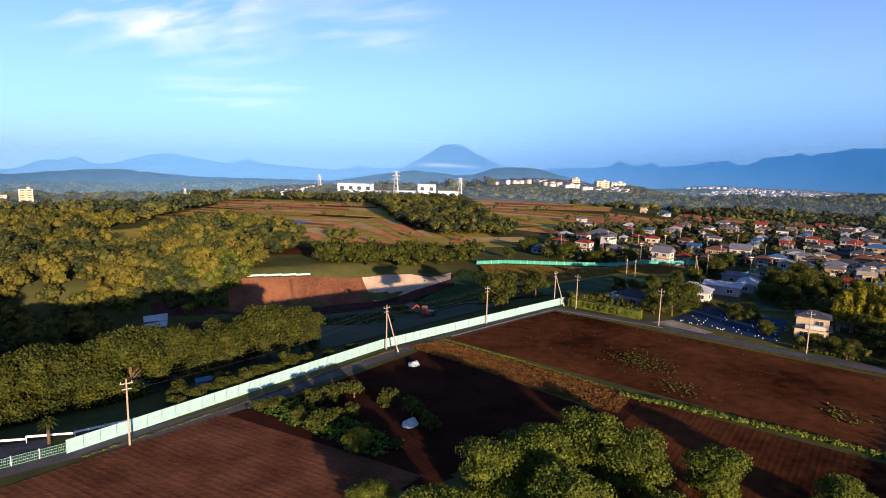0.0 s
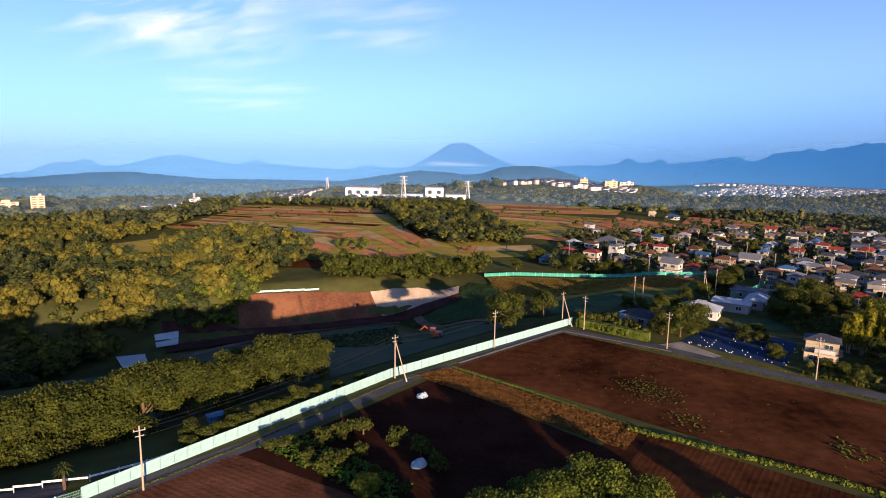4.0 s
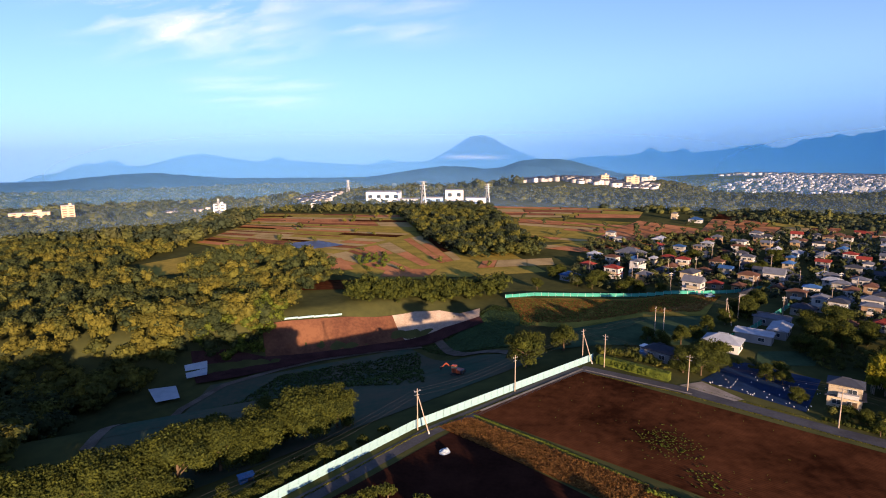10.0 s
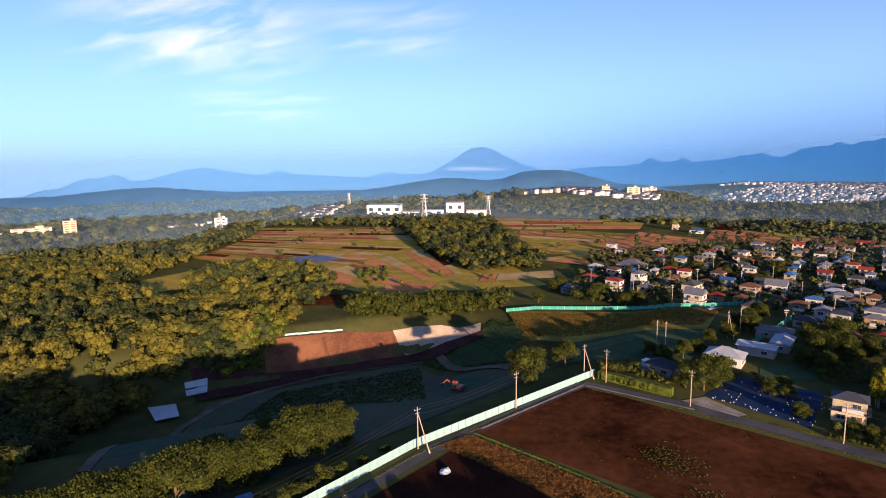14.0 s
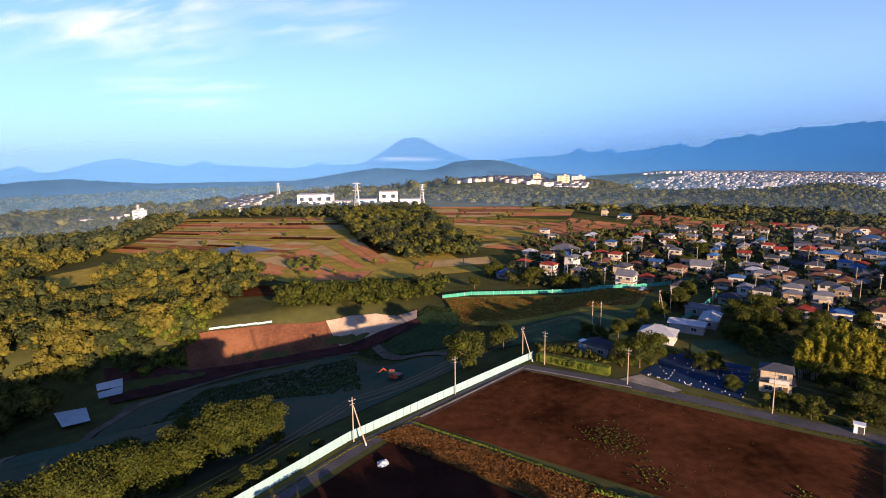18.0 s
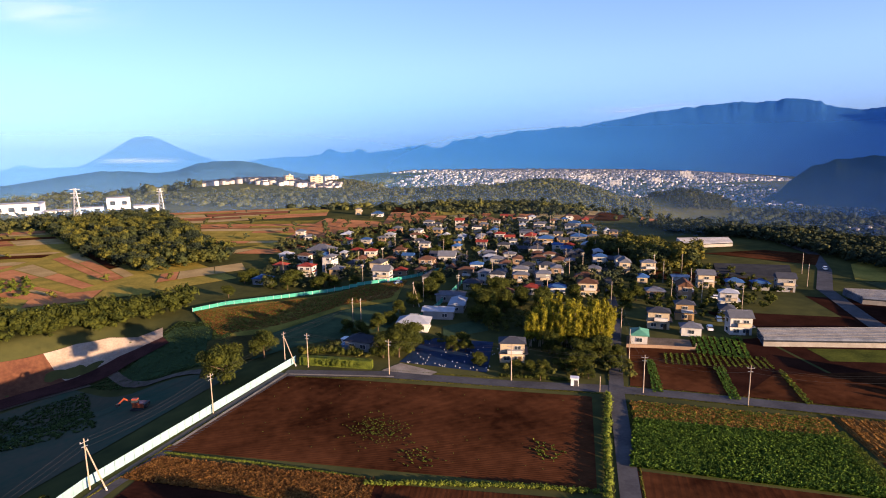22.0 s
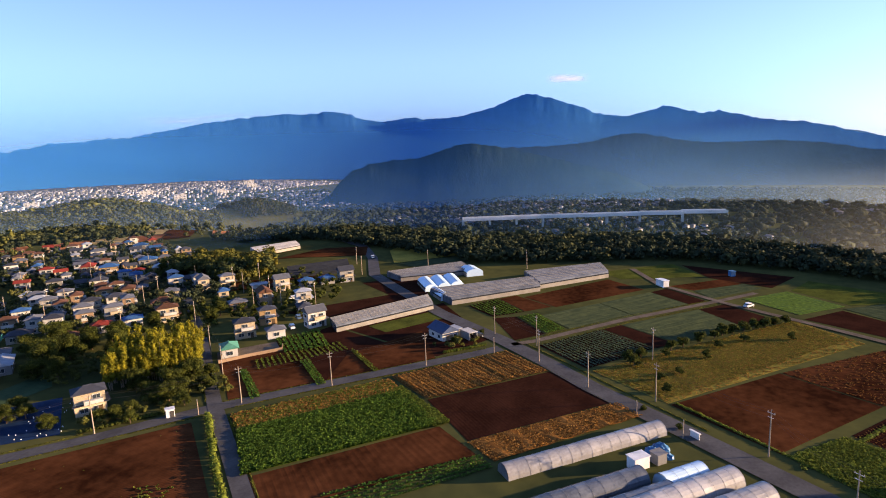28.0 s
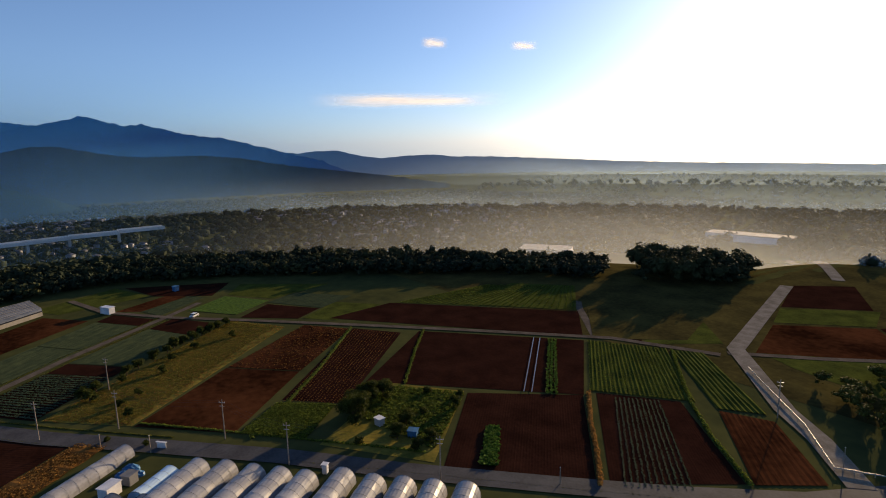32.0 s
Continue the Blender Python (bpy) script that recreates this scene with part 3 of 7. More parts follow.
GARDEN = [build_tree("garden_tree", "dense bright-green garden tree in the field corner", 4.6, 6.8, 40 + i, LEAF_GARDEN, 11000, 0.18, 20, "trees in the near garden", 0.1) for i in range(2)]
# the last two stand out of view, added to shade the garden plot
plant(GARDEN, ((4, 62, 1.05), (9, 66, 1.05), (15, 69, 1.15), (19.5, 65, 1.1), (11, 56, 1.0), (-2, 53, 0.9), (21, 54, 0.9), (29, 64.5, 0.82), (41.5, 60.5, 0.75), (30, 52, 0.6), (-10, 58, 0.6), (-14, 71, 0.45), (13, 46, 1.0), (23, 44, 0.9)))
MID = [build_tree("round_tree", "rounded green tree lit by the low sun", 3.4, 6.6, 60 + i, LEAF, 4200, 0.19, 12, "trees among the houses", 0.2) for i in range(4)]
plant(MID, ((7.5, 152, 1.6), (19, 166.5, 1.25), (48, 150, 1.1), (52, 148.5, 1.15), (56, 152, 1.25), (53, 154.5, 1.1), (68.5, 133.5, 0.62), (67, 146, 0.6), (71.5, 148.5, 0.65), (75, 125.5, 0.55), (81, 122.5, 0.55)))
plant(MID, ((84.5, 204.8, 1.15), (91, 212, 1.3), (82.3, 207.8, 1.0), (88.6, 126.5, 0.7), (89, 120, 0.75), (77.3, 118.4, 0.5), (77.8, 123.6, 0.55), (88.6, 114.4, 0.5), (91, 134, 0.9), (103.8, 127.8, 0.8)))
plant(MID, ((98, 126.3, 0.9), (53.8, 172, 0.9), (47.8, 170, 0.8), (45, 175, 0.7), (57.3, 152.6, 1.1), (70, 144, 0.6), (60, 178, 0.7), (66, 186, 0.7), (112, 182, 0.9), (118, 176, 0.8), (122, 182, 0.8), (108, 176, 0.9)))
plant(MID, ((87, 121, 0.7), (92, 119, 0.8), (97, 116.5, 0.7), (94, 125, 0.95), (100, 124, 0.9), (104, 122, 0.6), (98.7, 190.5, 1.1), (104, 186, 1.2), (112, 196, 1.0), (95, 180, 1.2), (100, 174, 1.3), (92, 172, 1.2)))
plant(MID, ((86, 168, 1.0), (88, 161, 1.0), (109, 165, 1.2), (114, 172, 1.1), (84, 200, 1.0), (88, 212, 1.0), (75, 195, 0.9), (86, 206, 1.0), (26, 286, 0.9), (17, 262, 0.9), (36, 270, 0.9), (42, 265, 1.0)))
plant(MID, ((54, 259, 1.0), (58, 263, 1.0), (62, 260, 0.9), (70, 255, 0.8), (46, 272, 1.1), (30, 290, 1.0), (50, 280, 0.8), (205, 230, 1.2), (214, 226, 1.3), (221, 214, 1.2), (211, 240, 1.2), (218, 206, 1.0)))
plant(MID, ((196, 214, 1.0), (190, 206, 0.9), (200, 246, 1.2), (204, 257, 1.2), (141, 160, 0.8), (150, 165, 0.9), (145, 172, 0.8), (152, 150, 0.6), (156, 76, 0.5), (149, 70, 0.45), (158, 68, 0.4), (131, 176, 0.8)))
plant(MID, ((108, -38, 1.0), (111, -42, 0.9), (104, -36, 1.1), (113, -47, 0.8), (96, -46, 0.6), (92, -42, 0.6), (88, -48, 0.5), (99, -60, 0.45)))
plant(MID, ((126, 300, 1.2), (133, 306, 1.0), (120, 320, 1.1), (146, 318, 1.1), (150, 330, 1.3), (110, 340, 1.0), (140, 345, 1.2), (96, 335, 1.0)))


def bamboo(seed):
    """A clump of leaning bamboo stems with narrow plumes of leaves."""
    rnd = np.random.RandomState(seed)
    root = thing("bamboo_tree", "tall yellow-green bamboo clump in a dense grove", "bamboo", group="bamboo grove beside the lane")
    lobes = []
    for k in range(5):
        t, lean = 1.26 * k + rnd.rand(), rnd.uniform(0.3, 0.8)
        x, y, h = math.cos(t) * rnd.uniform(0.5, 1.3), math.sin(t) * rnd.uniform(0.5, 1.3), rnd.uniform(6.0, 10.5)
        part("stem", rod(bmesh.new(), (x * 0.4, y * 0.4, 0), (x, y, h * 0.85), 0.06, 0.03, 5), POLE, root)
        for q in (0.42, 0.58, 0.74, 0.9):
            lobes.append((x * (1 + lean * q), y * (1 + lean * q), h * q, 1.15 - 0.6 * q + 0.25 * rnd.rand(), 1.1))
    v, f = leaf_cloud(rnd, lobes, 1700, 0.23, BALL1, 0.6)
    link("crown", fill_mesh("crown", v, f, LEAF_BAMBOO), root)
    return root


BAMBOO = [bamboo(80 + i) for i in range(3)]
rnd = random.Random(12)
GROVE = []
for i in range(7):
    for j in range(8):
        u, v = (i + rnd.uniform(-0.3, 0.3)) / 6, (j + rnd.uniform(-0.3, 0.3)) / 7
        GROVE.append((88.5 + 15 * u + 13 * v, 140 - 11 * u + 10.5 * v, 0.7 + 0.45 * rnd.random()))
plant(BAMBOO, GROVE)
SHRUB = [build_tree("orchard_bush", "small rounded green bush on rough grass", 1.3, 1.9, 95 + i, LEAF, 380, 0.2, 6, "bushes on the grassy strip", 0.2) for i in range(2)]
plant(SHRUB, ((134, 10, 1.1), (141, 12, 1.0), (146, 8, 1.0), (148, 19, 1.7), (151, 21, 1.5), (154, 18, 1.6), (158, 12, 1.2), (160, 2, 1.1), (163, 11, 1.5), (167, 8, 1.6), (170, -1, 1.2), (173, 4, 1.5), (177, 0, 1.4), (177, -8, 1.2), (181, -2, 1.7), (184, -5, 1.5), (187, -8, 1.7), (190, -11, 1.5), (192, -14, 1.7), (196, -17, 1.5), (199, -20, 1.5), (183, -20, 1.1)))
BANK = [build_tree("bank_shrub", "rounded olive-green shrub beside the white fence", 1.9, 2.6, 130 + i, LEAF, 1800, 0.17, 8, "shrubs along the fence", 0.12) for i in range(2)]
plant(BANK, ((-43, 80.5, 0.9), (-41.5, 83.5, 1.05), (-39.8, 86, 0.95), (-38.5, 88.3, 1.1), (-36.8, 91, 1.0), (-35.2, 93.4, 1.1), (-33.6, 96, 1.05), (-31.8, 98.6, 1.15), (-29.5, 101.5, 0.9), (-26.5, 106, 0.8), (-23, 111, 0.8), (-45, 84, 1.1), (-41, 90.5, 1.0), (-37, 97, 0.9)))
plant(SHRUB, ((-29, 82.5, 1.2), (-26, 81, 1.0), (-23.5, 84, 1.5), (-21, 86.5, 1.6), (-18, 88, 1.4), (-20, 79, 1.1), (-17, 81, 1.2), (-12, 85, 1.5), (-8, 82, 1.6), (-5, 78, 1.4), (-14, 76, 0.9), (-9, 72, 0.9), (-24, 78, 1.3), (-21.5, 76, 1.4), (-19, 78, 1.3), (-31, 81.5, 1.0)))
plant(SHRUB, ((94, -34, 1.0), (86, -44, 1.2), (100, -52, 0.9), (110, -58, 1.0), (104, -64, 0.9), (122, 14, 0.7), (116, 6.5, 0.7), (160, 66, 0.8), (152, 66, 0.7), (76, 128, 0.8), (84, 126, 0.8)))


def inside(poly, x, y):
    c = np.zeros(len(x), bool)
    for (x0, y0), (x1, y1) in zip(poly, poly[1:] + poly[:1]):
        hit = ((y0 > y) != (y1 > y)) & (x < (x1 - x0) * (y - y0) / (y1 - y0 + 1e-9) + x0)
        c ^= hit
    return c


def templates(seed, cards, size):
    rnd = np.random.RandomState(seed)
    return [leaf_cloud(rnd, lobes_round(rnd, 4, 1.0, 1.9, 0.2), cards, size, BALL1, 0.72) for _ in range(5)]


WOOD_TINY = [leaf_cloud(np.random.RandomState(70 + k), [(0, 0, 0.4, 0.8, 0.6), (0.5, 0.3, 0.3, 0.6, 0.5)], 18, 0.3, BALL1, 0.9) for k in range(4)]
WOOD_NEAR, WOOD_FAR, WOOD_THIN = templates(5, 190, 0.135), templates(6, 36, 0.26), templates(7, 70, 0.2)


# trees of one wood: dark evergreens, plain green, yellowing crowns
MIXED = (mat("evergreen_leaves", (0.047, 0.056, 0.018), (0.018, 0.028, 0.013), 7, 0.75, island=0.18, coords="World", leaf=0.1), LEAF_DARK, mat("yellowing_leaves", (0.122, 0.107, 0.018), (0.054, 0.055, 0.014), 7, 0.75, island=0.2, coords="World", leaf=0.1))
# the same for distant woods: darker, bluer tones that take in the haze
MIXED_FAR = (mat("far_dark_crowns", (0.032, 0.042, 0.022), (0.016, 0.024, 0.016), 14, 0.8, island=0.16, coords="World", leaf=0.06), LEAF_FAR, mat("far_pale_crowns", (0.085, 0.088, 0.024), (0.04, 0.048, 0.018), 14, 0.8, island=0.16, coords="World", leaf=0.06))


def woods(name, label, poly, spacing, radius, seed, material, temps, density=1.0, rise=None):
    """A wood: crowns scattered over a plot of land. rise(x, y): how far the crowns stand above the ground there."""
    rnd = np.random.RandomState(seed)
    p = np.array(poly, float)
    lo, hi = p.min(0), p.max(0)
    gx, gy = np.meshgrid(np.arange(lo[0], hi[0], spacing), np.arange(lo[1], hi[1], spacing))
    x = gx.ravel() + rnd.uniform(-0.55, 0.55, gx.size) * spacing
    y = gy.ravel() + rnd.uniform(-0.55, 0.55, gx.size) * spacing
    ok = inside(list(poly), x, y) & (rnd.rand(len(x)) < density)
    x, y = x[ok], y[ok]
    z = ground_z(x, y) - 0.3 + (rise(x, y) if rise else 0)
    V, F, S, at = [], [], [], 0
    kinds = material if isinstance(material, tuple) else (material,)
    k = radius * rnd.uniform(0.7, 1.3, len(x))
    ang, kind = rnd.uniform(0, 6.28, len(x)), rnd.randint(0, len(temps), len(x))
    for i in range(len(x)):
        v, f = temps[kind[i]]
        c, s = math.cos(ang[i]), math.sin(ang[i])
        w = np.stack([(v[:, 0] * c - v[:, 1] * s) * k[i] + x[i], (v[:, 0] * s + v[:, 1] * c) * k[i] + y[i], v[:, 2] * k[i] * (0.85 + 0.35 * (i % 7) / 7) + z[i]], 1)
        V.append(w), F.append(f + at), S.append(np.full(len(f), int(min(len(kinds) - 0.01, max(0, len(kinds) * (0.5 + 0.9 * noise.noise(Vector((x[i] / 26, y[i] / 26, seed))) + rnd.uniform(-0.42, 0.42))))), np.int32))
        at += len(v)
    me = fill_mesh(name, np.concatenate(V), np.concatenate(F), kinds[0])
    for m in kinds[1:]:
        me.materials.append(m)
    me.polygons.foreach_set("material_index", np.concatenate(S))
    return tagged(new(name, me), label, "wood", kind="stuff")


woods("hillside_wood", "dense dark-green wood on the hillside beyond the site", ((-84, 214), (-82, 232), (-90, 242), (-125, 244), (-160, 246), (-168, 262), (-190, 262), (-205, 300), (-200, 352), (-345, 350), (-260, 200), (-200, 108), (-150, 128), (-130, 146), (-119, 162), (-117, 179), (-111, 190), (-99, 192), (-91, 198), (-86, 206)), 4.5, 3.6, 31, MIXED, WOOD_NEAR, 0.93)
woods("slope_wood", "dark trees covering the slope down to the ditch", ((-150, 128), (-130, 146), (-119, 162), (-117, 179), (-111, 190), (-99, 192), (-91, 198), (-86, 206), (-92, 214), (-120, 206), (-136, 182), (-152, 162)), 4.3, 4.3, 62, MIXED, WOOD_NEAR)
woods("roadside_wood", "dark wood on the near slope of the basin", ((-215, 120), (-152, 168), (-128, 152), (-108, 124), (-97, 96), (-98, 70), (-140, 56), (-215, 80)), 5.2, 4.4, 32, MIXED, WOOD_NEAR)
# added out of view: its raised crowns throw shade over the basin
woods("unseen_shade_wood", "added wood out of view that shades the basin", ((-150, 56), (-98, 66), (-84, 58), (-100, 20), (-170, 20)), 6.0, 5.6, 58, LEAF_DARK, WOOD_NEAR, rise=lambda x, y: 4.0 + 0 * x)
woods("bank_scrub", "sunlit yellow-green scrub beside the bank", ((-108, 190), (-96, 192), (-88, 199), (-84, 208), (-83, 222), (-96, 230), (-116, 222)), 2.8, 2.9, 57, LEAF_GARDEN, WOOD_THIN, 0.8)
woods("knoll_wood", "rounded wooded knoll above the basin", ((-128, 234), (-84, 246), (-78, 275), (-92, 300), (-126, 322), (-168, 330), (-165, 280)), 4.6, 3.4, 33, MIXED, WOOD_NEAR, rise=lambda x, y: 9 * np.exp(-((x + 122) ** 2 + (y - 285) ** 2) / 900))
woods("tree_belt", "clipped belt of dense green trees above the slope", ((-63, 231), (-40, 233), (-19, 238), (3, 246), (2, 255), (-40, 248), (-66, 246)), 3.2, 3.9, 34, LEAF, WOOD_NEAR)
woods("middle_wood", "dark wood between the farm fields", ((-50, 392), (-20, 330), (30, 346), (12, 455), (-12, 600), (-104, 566)), 5.0, 3.9, 35, (MIXED_FAR[0], MIXED[0], LEAF_DARK, LEAF_DARK), WOOD_NEAR)
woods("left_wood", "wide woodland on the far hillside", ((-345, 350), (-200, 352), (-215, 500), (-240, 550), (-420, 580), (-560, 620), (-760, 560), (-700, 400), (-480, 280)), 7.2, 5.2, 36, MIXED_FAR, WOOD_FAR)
# darkest leaf mix here: the belt's backlit shade is put into the colour
woods("edge_wood", "dark belt of trees along the plateau edge", ((358, 340), (318, 350), (310, 236), (262, 108), (272, 70), (292, 20), (278, -36), (252, -84), (215, -150), (180, -178), (215, -215), (262, -160), (310, -80), (335, 20), (330, 90)), 3.8, 3.1, 37, (MIXED_FAR[0], MIXED_FAR[0], LEAF_FAR), WOOD_FAR)
woods("road_wood", "dark clump of tall trees by the far road", ((168, -190), (140, -208), (150, -250), (190, -270), (205, -225)), 6.0, 5.5, 38, LEAF_FAR, WOOD_NEAR)
VILLAGE_GROVE = ((198, 246), (202, 232), (194, 212), (192, 199), (197, 188), (208, 192), (226, 206), (240, 216), (224, 262), (204, 270))
woods("village_wood", "tall dark grove behind the village", VILLAGE_GROVE, 5.2, 4.6, 39, MIXED, WOOD_NEAR)
woods("hill_wood", "low wooded hill before the distant town", ((215, 520), (328, 430), (400, 520), (479, 496), (625, 647), (490, 755), (337, 834), (258, 640)), 6.0, 3.7, 40, (MIXED_FAR[0], LEAF_FAR, LEAF_FAR, MIXED_FAR[2]), WOOD_TINY)
woods("hill_wood", "small wooded hill before the distant town", ((590, 560), (650, 530), (740, 610), (720, 690), (620, 660)), 6.0, 3.7, 41, (MIXED_FAR[0], LEAF_FAR), WOOD_FAR)
woods("belt_wood", "long dark belt of trees before the far suburb", ((-20, 860), (120, 790), (230, 700), (320, 690), (390, 780), (340, 900), (200, 960), (0, 960)), 6.6, 3.9, 63, MIXED_FAR, WOOD_TINY, 0.85, rise=lambda x, y: 4 + 0 * x)
woods("suburb_wood", "rounded wooded hill beside the white suburb", ((255, 1090), (330, 1020), (400, 1080), (390, 1200), (290, 1240)), 6.6, 4.2, 64, LEAF_FAR, WOOD_TINY)
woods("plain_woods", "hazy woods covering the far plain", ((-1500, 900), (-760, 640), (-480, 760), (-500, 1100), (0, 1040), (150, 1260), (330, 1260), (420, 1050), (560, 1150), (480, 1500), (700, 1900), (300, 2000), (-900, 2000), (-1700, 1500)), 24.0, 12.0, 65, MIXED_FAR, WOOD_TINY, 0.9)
woods("factory_trees", "low dark trees before the white factory", ((-236, 558), (-100, 562), (-12, 606), (-20, 655), (-150, 662), (-215, 640)), 6.0, 3.0, 66, MIXED_FAR, WOOD_FAR, 0.8)
woods("plain_woods", "dark trees between the town and the valley", ((600, 720), (760, 600), (1050, 560), (1500, 1100), (1000, 1150), (700, 1000)), 16.0, 6.5, 67, MIXED_FAR[0], WOOD_TINY, 0.55)
woods("plateau_trees", "loose trees and hedgerows behind the village", ((150, 450), (300, 385), (340, 345), (520, 480), (470, 640), (330, 700), (210, 560)), 12.0, 3.6, 53, MIXED_FAR, WOOD_FAR, 0.38)
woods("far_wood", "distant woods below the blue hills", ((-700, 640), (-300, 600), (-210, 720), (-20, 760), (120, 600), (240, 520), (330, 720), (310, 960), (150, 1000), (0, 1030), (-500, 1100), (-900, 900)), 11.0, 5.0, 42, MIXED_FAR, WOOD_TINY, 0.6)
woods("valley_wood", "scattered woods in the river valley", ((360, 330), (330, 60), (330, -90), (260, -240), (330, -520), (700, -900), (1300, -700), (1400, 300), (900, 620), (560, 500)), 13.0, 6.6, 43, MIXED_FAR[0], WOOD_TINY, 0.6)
woods("valley_wood", "woods and hedgerows beyond the winding road", ((150, -300), (330, -520), (700, -900), (200, -1100), (-200, -900), (60, -320)), 14.0, 6.4, 47, MIXED_FAR[0], WOOD_TINY, 0.6)
woods("roadside_copse", "dark copse inside the road bend", ((44, -130), (66, -148), (60, -166), (36, -176), (14, -160), (24, -138)), 3.6, 2.3, 48, LEAF_DARK, WOOD_NEAR, 0.7)
woods("plain_woods", "dark woods on the hazy plain", ((700, -900), (1300, -700), (2000, -1500), (1500, -2300), (600, -2000), (200, -1100)), 40.0, 8.0, 49, MIXED_FAR, WOOD_FAR, 0.5)
woods("village_greenery", "garden trees and hedges between the houses", ((30, 262), (100, 262), (112, 205), (140, 175), (195, 190), (225, 215), (300, 380), (240, 440), (150, 440), (60, 400)), 5.6, 2.2, 44, MIXED_FAR, WOOD_THIN, 0.85)
woods("village_greenery", "garden shrubs and small trees round the houses", ((114, 205), (124, 150), (166, 128), (215, 152), (225, 215), (195, 190), (140, 176)), 4.6, 1.6, 50, LEAF, WOOD_THIN, 0.75)
for poly in (((56, 160), (66, 147), (71, 141), (74, 147), (68, 161)), ((70, 126.5), (76, 122), (100, 106), (104, 112), (92, 122), (82, 125), (72, 129.5)), ((86, 130), (92, 124), (106, 116), (109, 127), (92, 137)), ((28, 160), (46, 148), (52, 156), (36, 170)), ((84, 152), (110, 152), (108, 172), (86, 176)), ((141, 71), (150, 63.5), (154, 65), (149, 70), (145, 78))):
    woods("garden_greenery", "dark garden shrubs round the corner house", poly, 2.9, 1.25, int(poly[0][0]), LEAF_DARK, WOOD_THIN, 0.75)
woods("field_greenery", "bushes and hedgerows between the upper fields", ((-200, 372), (-100, 300), (-60, 275), (0, 275), (30, 320), (-40, 400), (-100, 560), (-230, 520)), 13.0, 2.2, 45, LEAF_DARK, WOOD_FAR, 0.09)
woods("far_field_greenery", "bushes between the farther fields", ((-7, 455), (57, 400), (140, 400), (240, 470), (200, 540), (20, 540)), 14.0, 2.6, 46, LEAF_FAR, WOOD_FAR, 0.25)


# ================= mountains =================
def range_mesh(name, profile, dist, depth, base, material, label, rough_h, seed):
    """A ridge seen from the field: its skyline from rows of azimuth to the left and height angle, its foot towards us."""
    az = np.array([p[0] for p in profile][::-1], float)
    el = np.array([p[1] for p in profile][::-1], float)
    fine = np.arange(az[0], az[-1], 0.14)
    h = np.interp(fine, az, el)
    h = np.convolve(np.pad(h, 2, mode="edge"), np.array([1, 2, 3, 2, 1]) / 9, mode="valid")
    pad = 110
    broad = np.convolve(np.pad(h, pad, mode="edge"), np.hanning(2 * pad + 1) / np.hanning(2 * pad + 1).sum(), mode="valid")
    rows, v, f = 14, [], []
    for k in range(rows + 1):
        s = k / rows
        r = dist - depth * s
        for a, e0, e1 in zip(fine, h, broad):
            j = rough_h * 2.2 * noise.fractal(Vector((a * 1.3 + 3.0 * s, seed, 6.0 * s)), 0.9, 2.0, 3)
            e = e0 + (e1 - e0) * min(1.0, 3.0 * s)
            fold = 0.035 * noise.fractal(Vector((a * 0.35 + 5.0 * s, s * 7.0 - a * 0.2, seed)), 1.0, 2.0, 4)
            top = 57 + dist * math.tan(radians(e + j * max(0.0, 1 - 7 * s)))
            z = base + (top - base) * max(0.0, 1 - s) ** 1.6
            z += (top - base) * fold * s * (1 - s) * 1.6
            v.append((-math.sin(radians(a)) * r, math.cos(radians(a)) * r, z))
    n = len(fine)
    for k in range(rows):
        f += [(k * n + i, k * n + i + 1, (k + 1) * n + i + 1, (k + 1) * n + i) for i in range(n - 1)]
    ob = tagged(new(name, mesh_of(name, v, f, material, True)), label, "mountain", kind="structure")
    return ob


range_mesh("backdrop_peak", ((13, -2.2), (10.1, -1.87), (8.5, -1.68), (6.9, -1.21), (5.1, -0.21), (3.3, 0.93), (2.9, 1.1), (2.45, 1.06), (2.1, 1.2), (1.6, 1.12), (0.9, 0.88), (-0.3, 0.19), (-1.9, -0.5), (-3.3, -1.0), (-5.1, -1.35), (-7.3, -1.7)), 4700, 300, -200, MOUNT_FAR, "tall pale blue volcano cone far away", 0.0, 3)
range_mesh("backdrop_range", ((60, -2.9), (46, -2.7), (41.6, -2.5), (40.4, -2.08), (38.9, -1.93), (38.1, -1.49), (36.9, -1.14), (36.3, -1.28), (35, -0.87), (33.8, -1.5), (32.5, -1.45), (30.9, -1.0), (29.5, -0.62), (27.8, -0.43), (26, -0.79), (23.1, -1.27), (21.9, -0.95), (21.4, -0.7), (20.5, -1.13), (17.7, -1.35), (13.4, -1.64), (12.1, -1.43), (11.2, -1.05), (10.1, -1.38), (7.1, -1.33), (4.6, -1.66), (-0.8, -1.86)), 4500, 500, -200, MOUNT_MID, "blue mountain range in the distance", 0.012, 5)
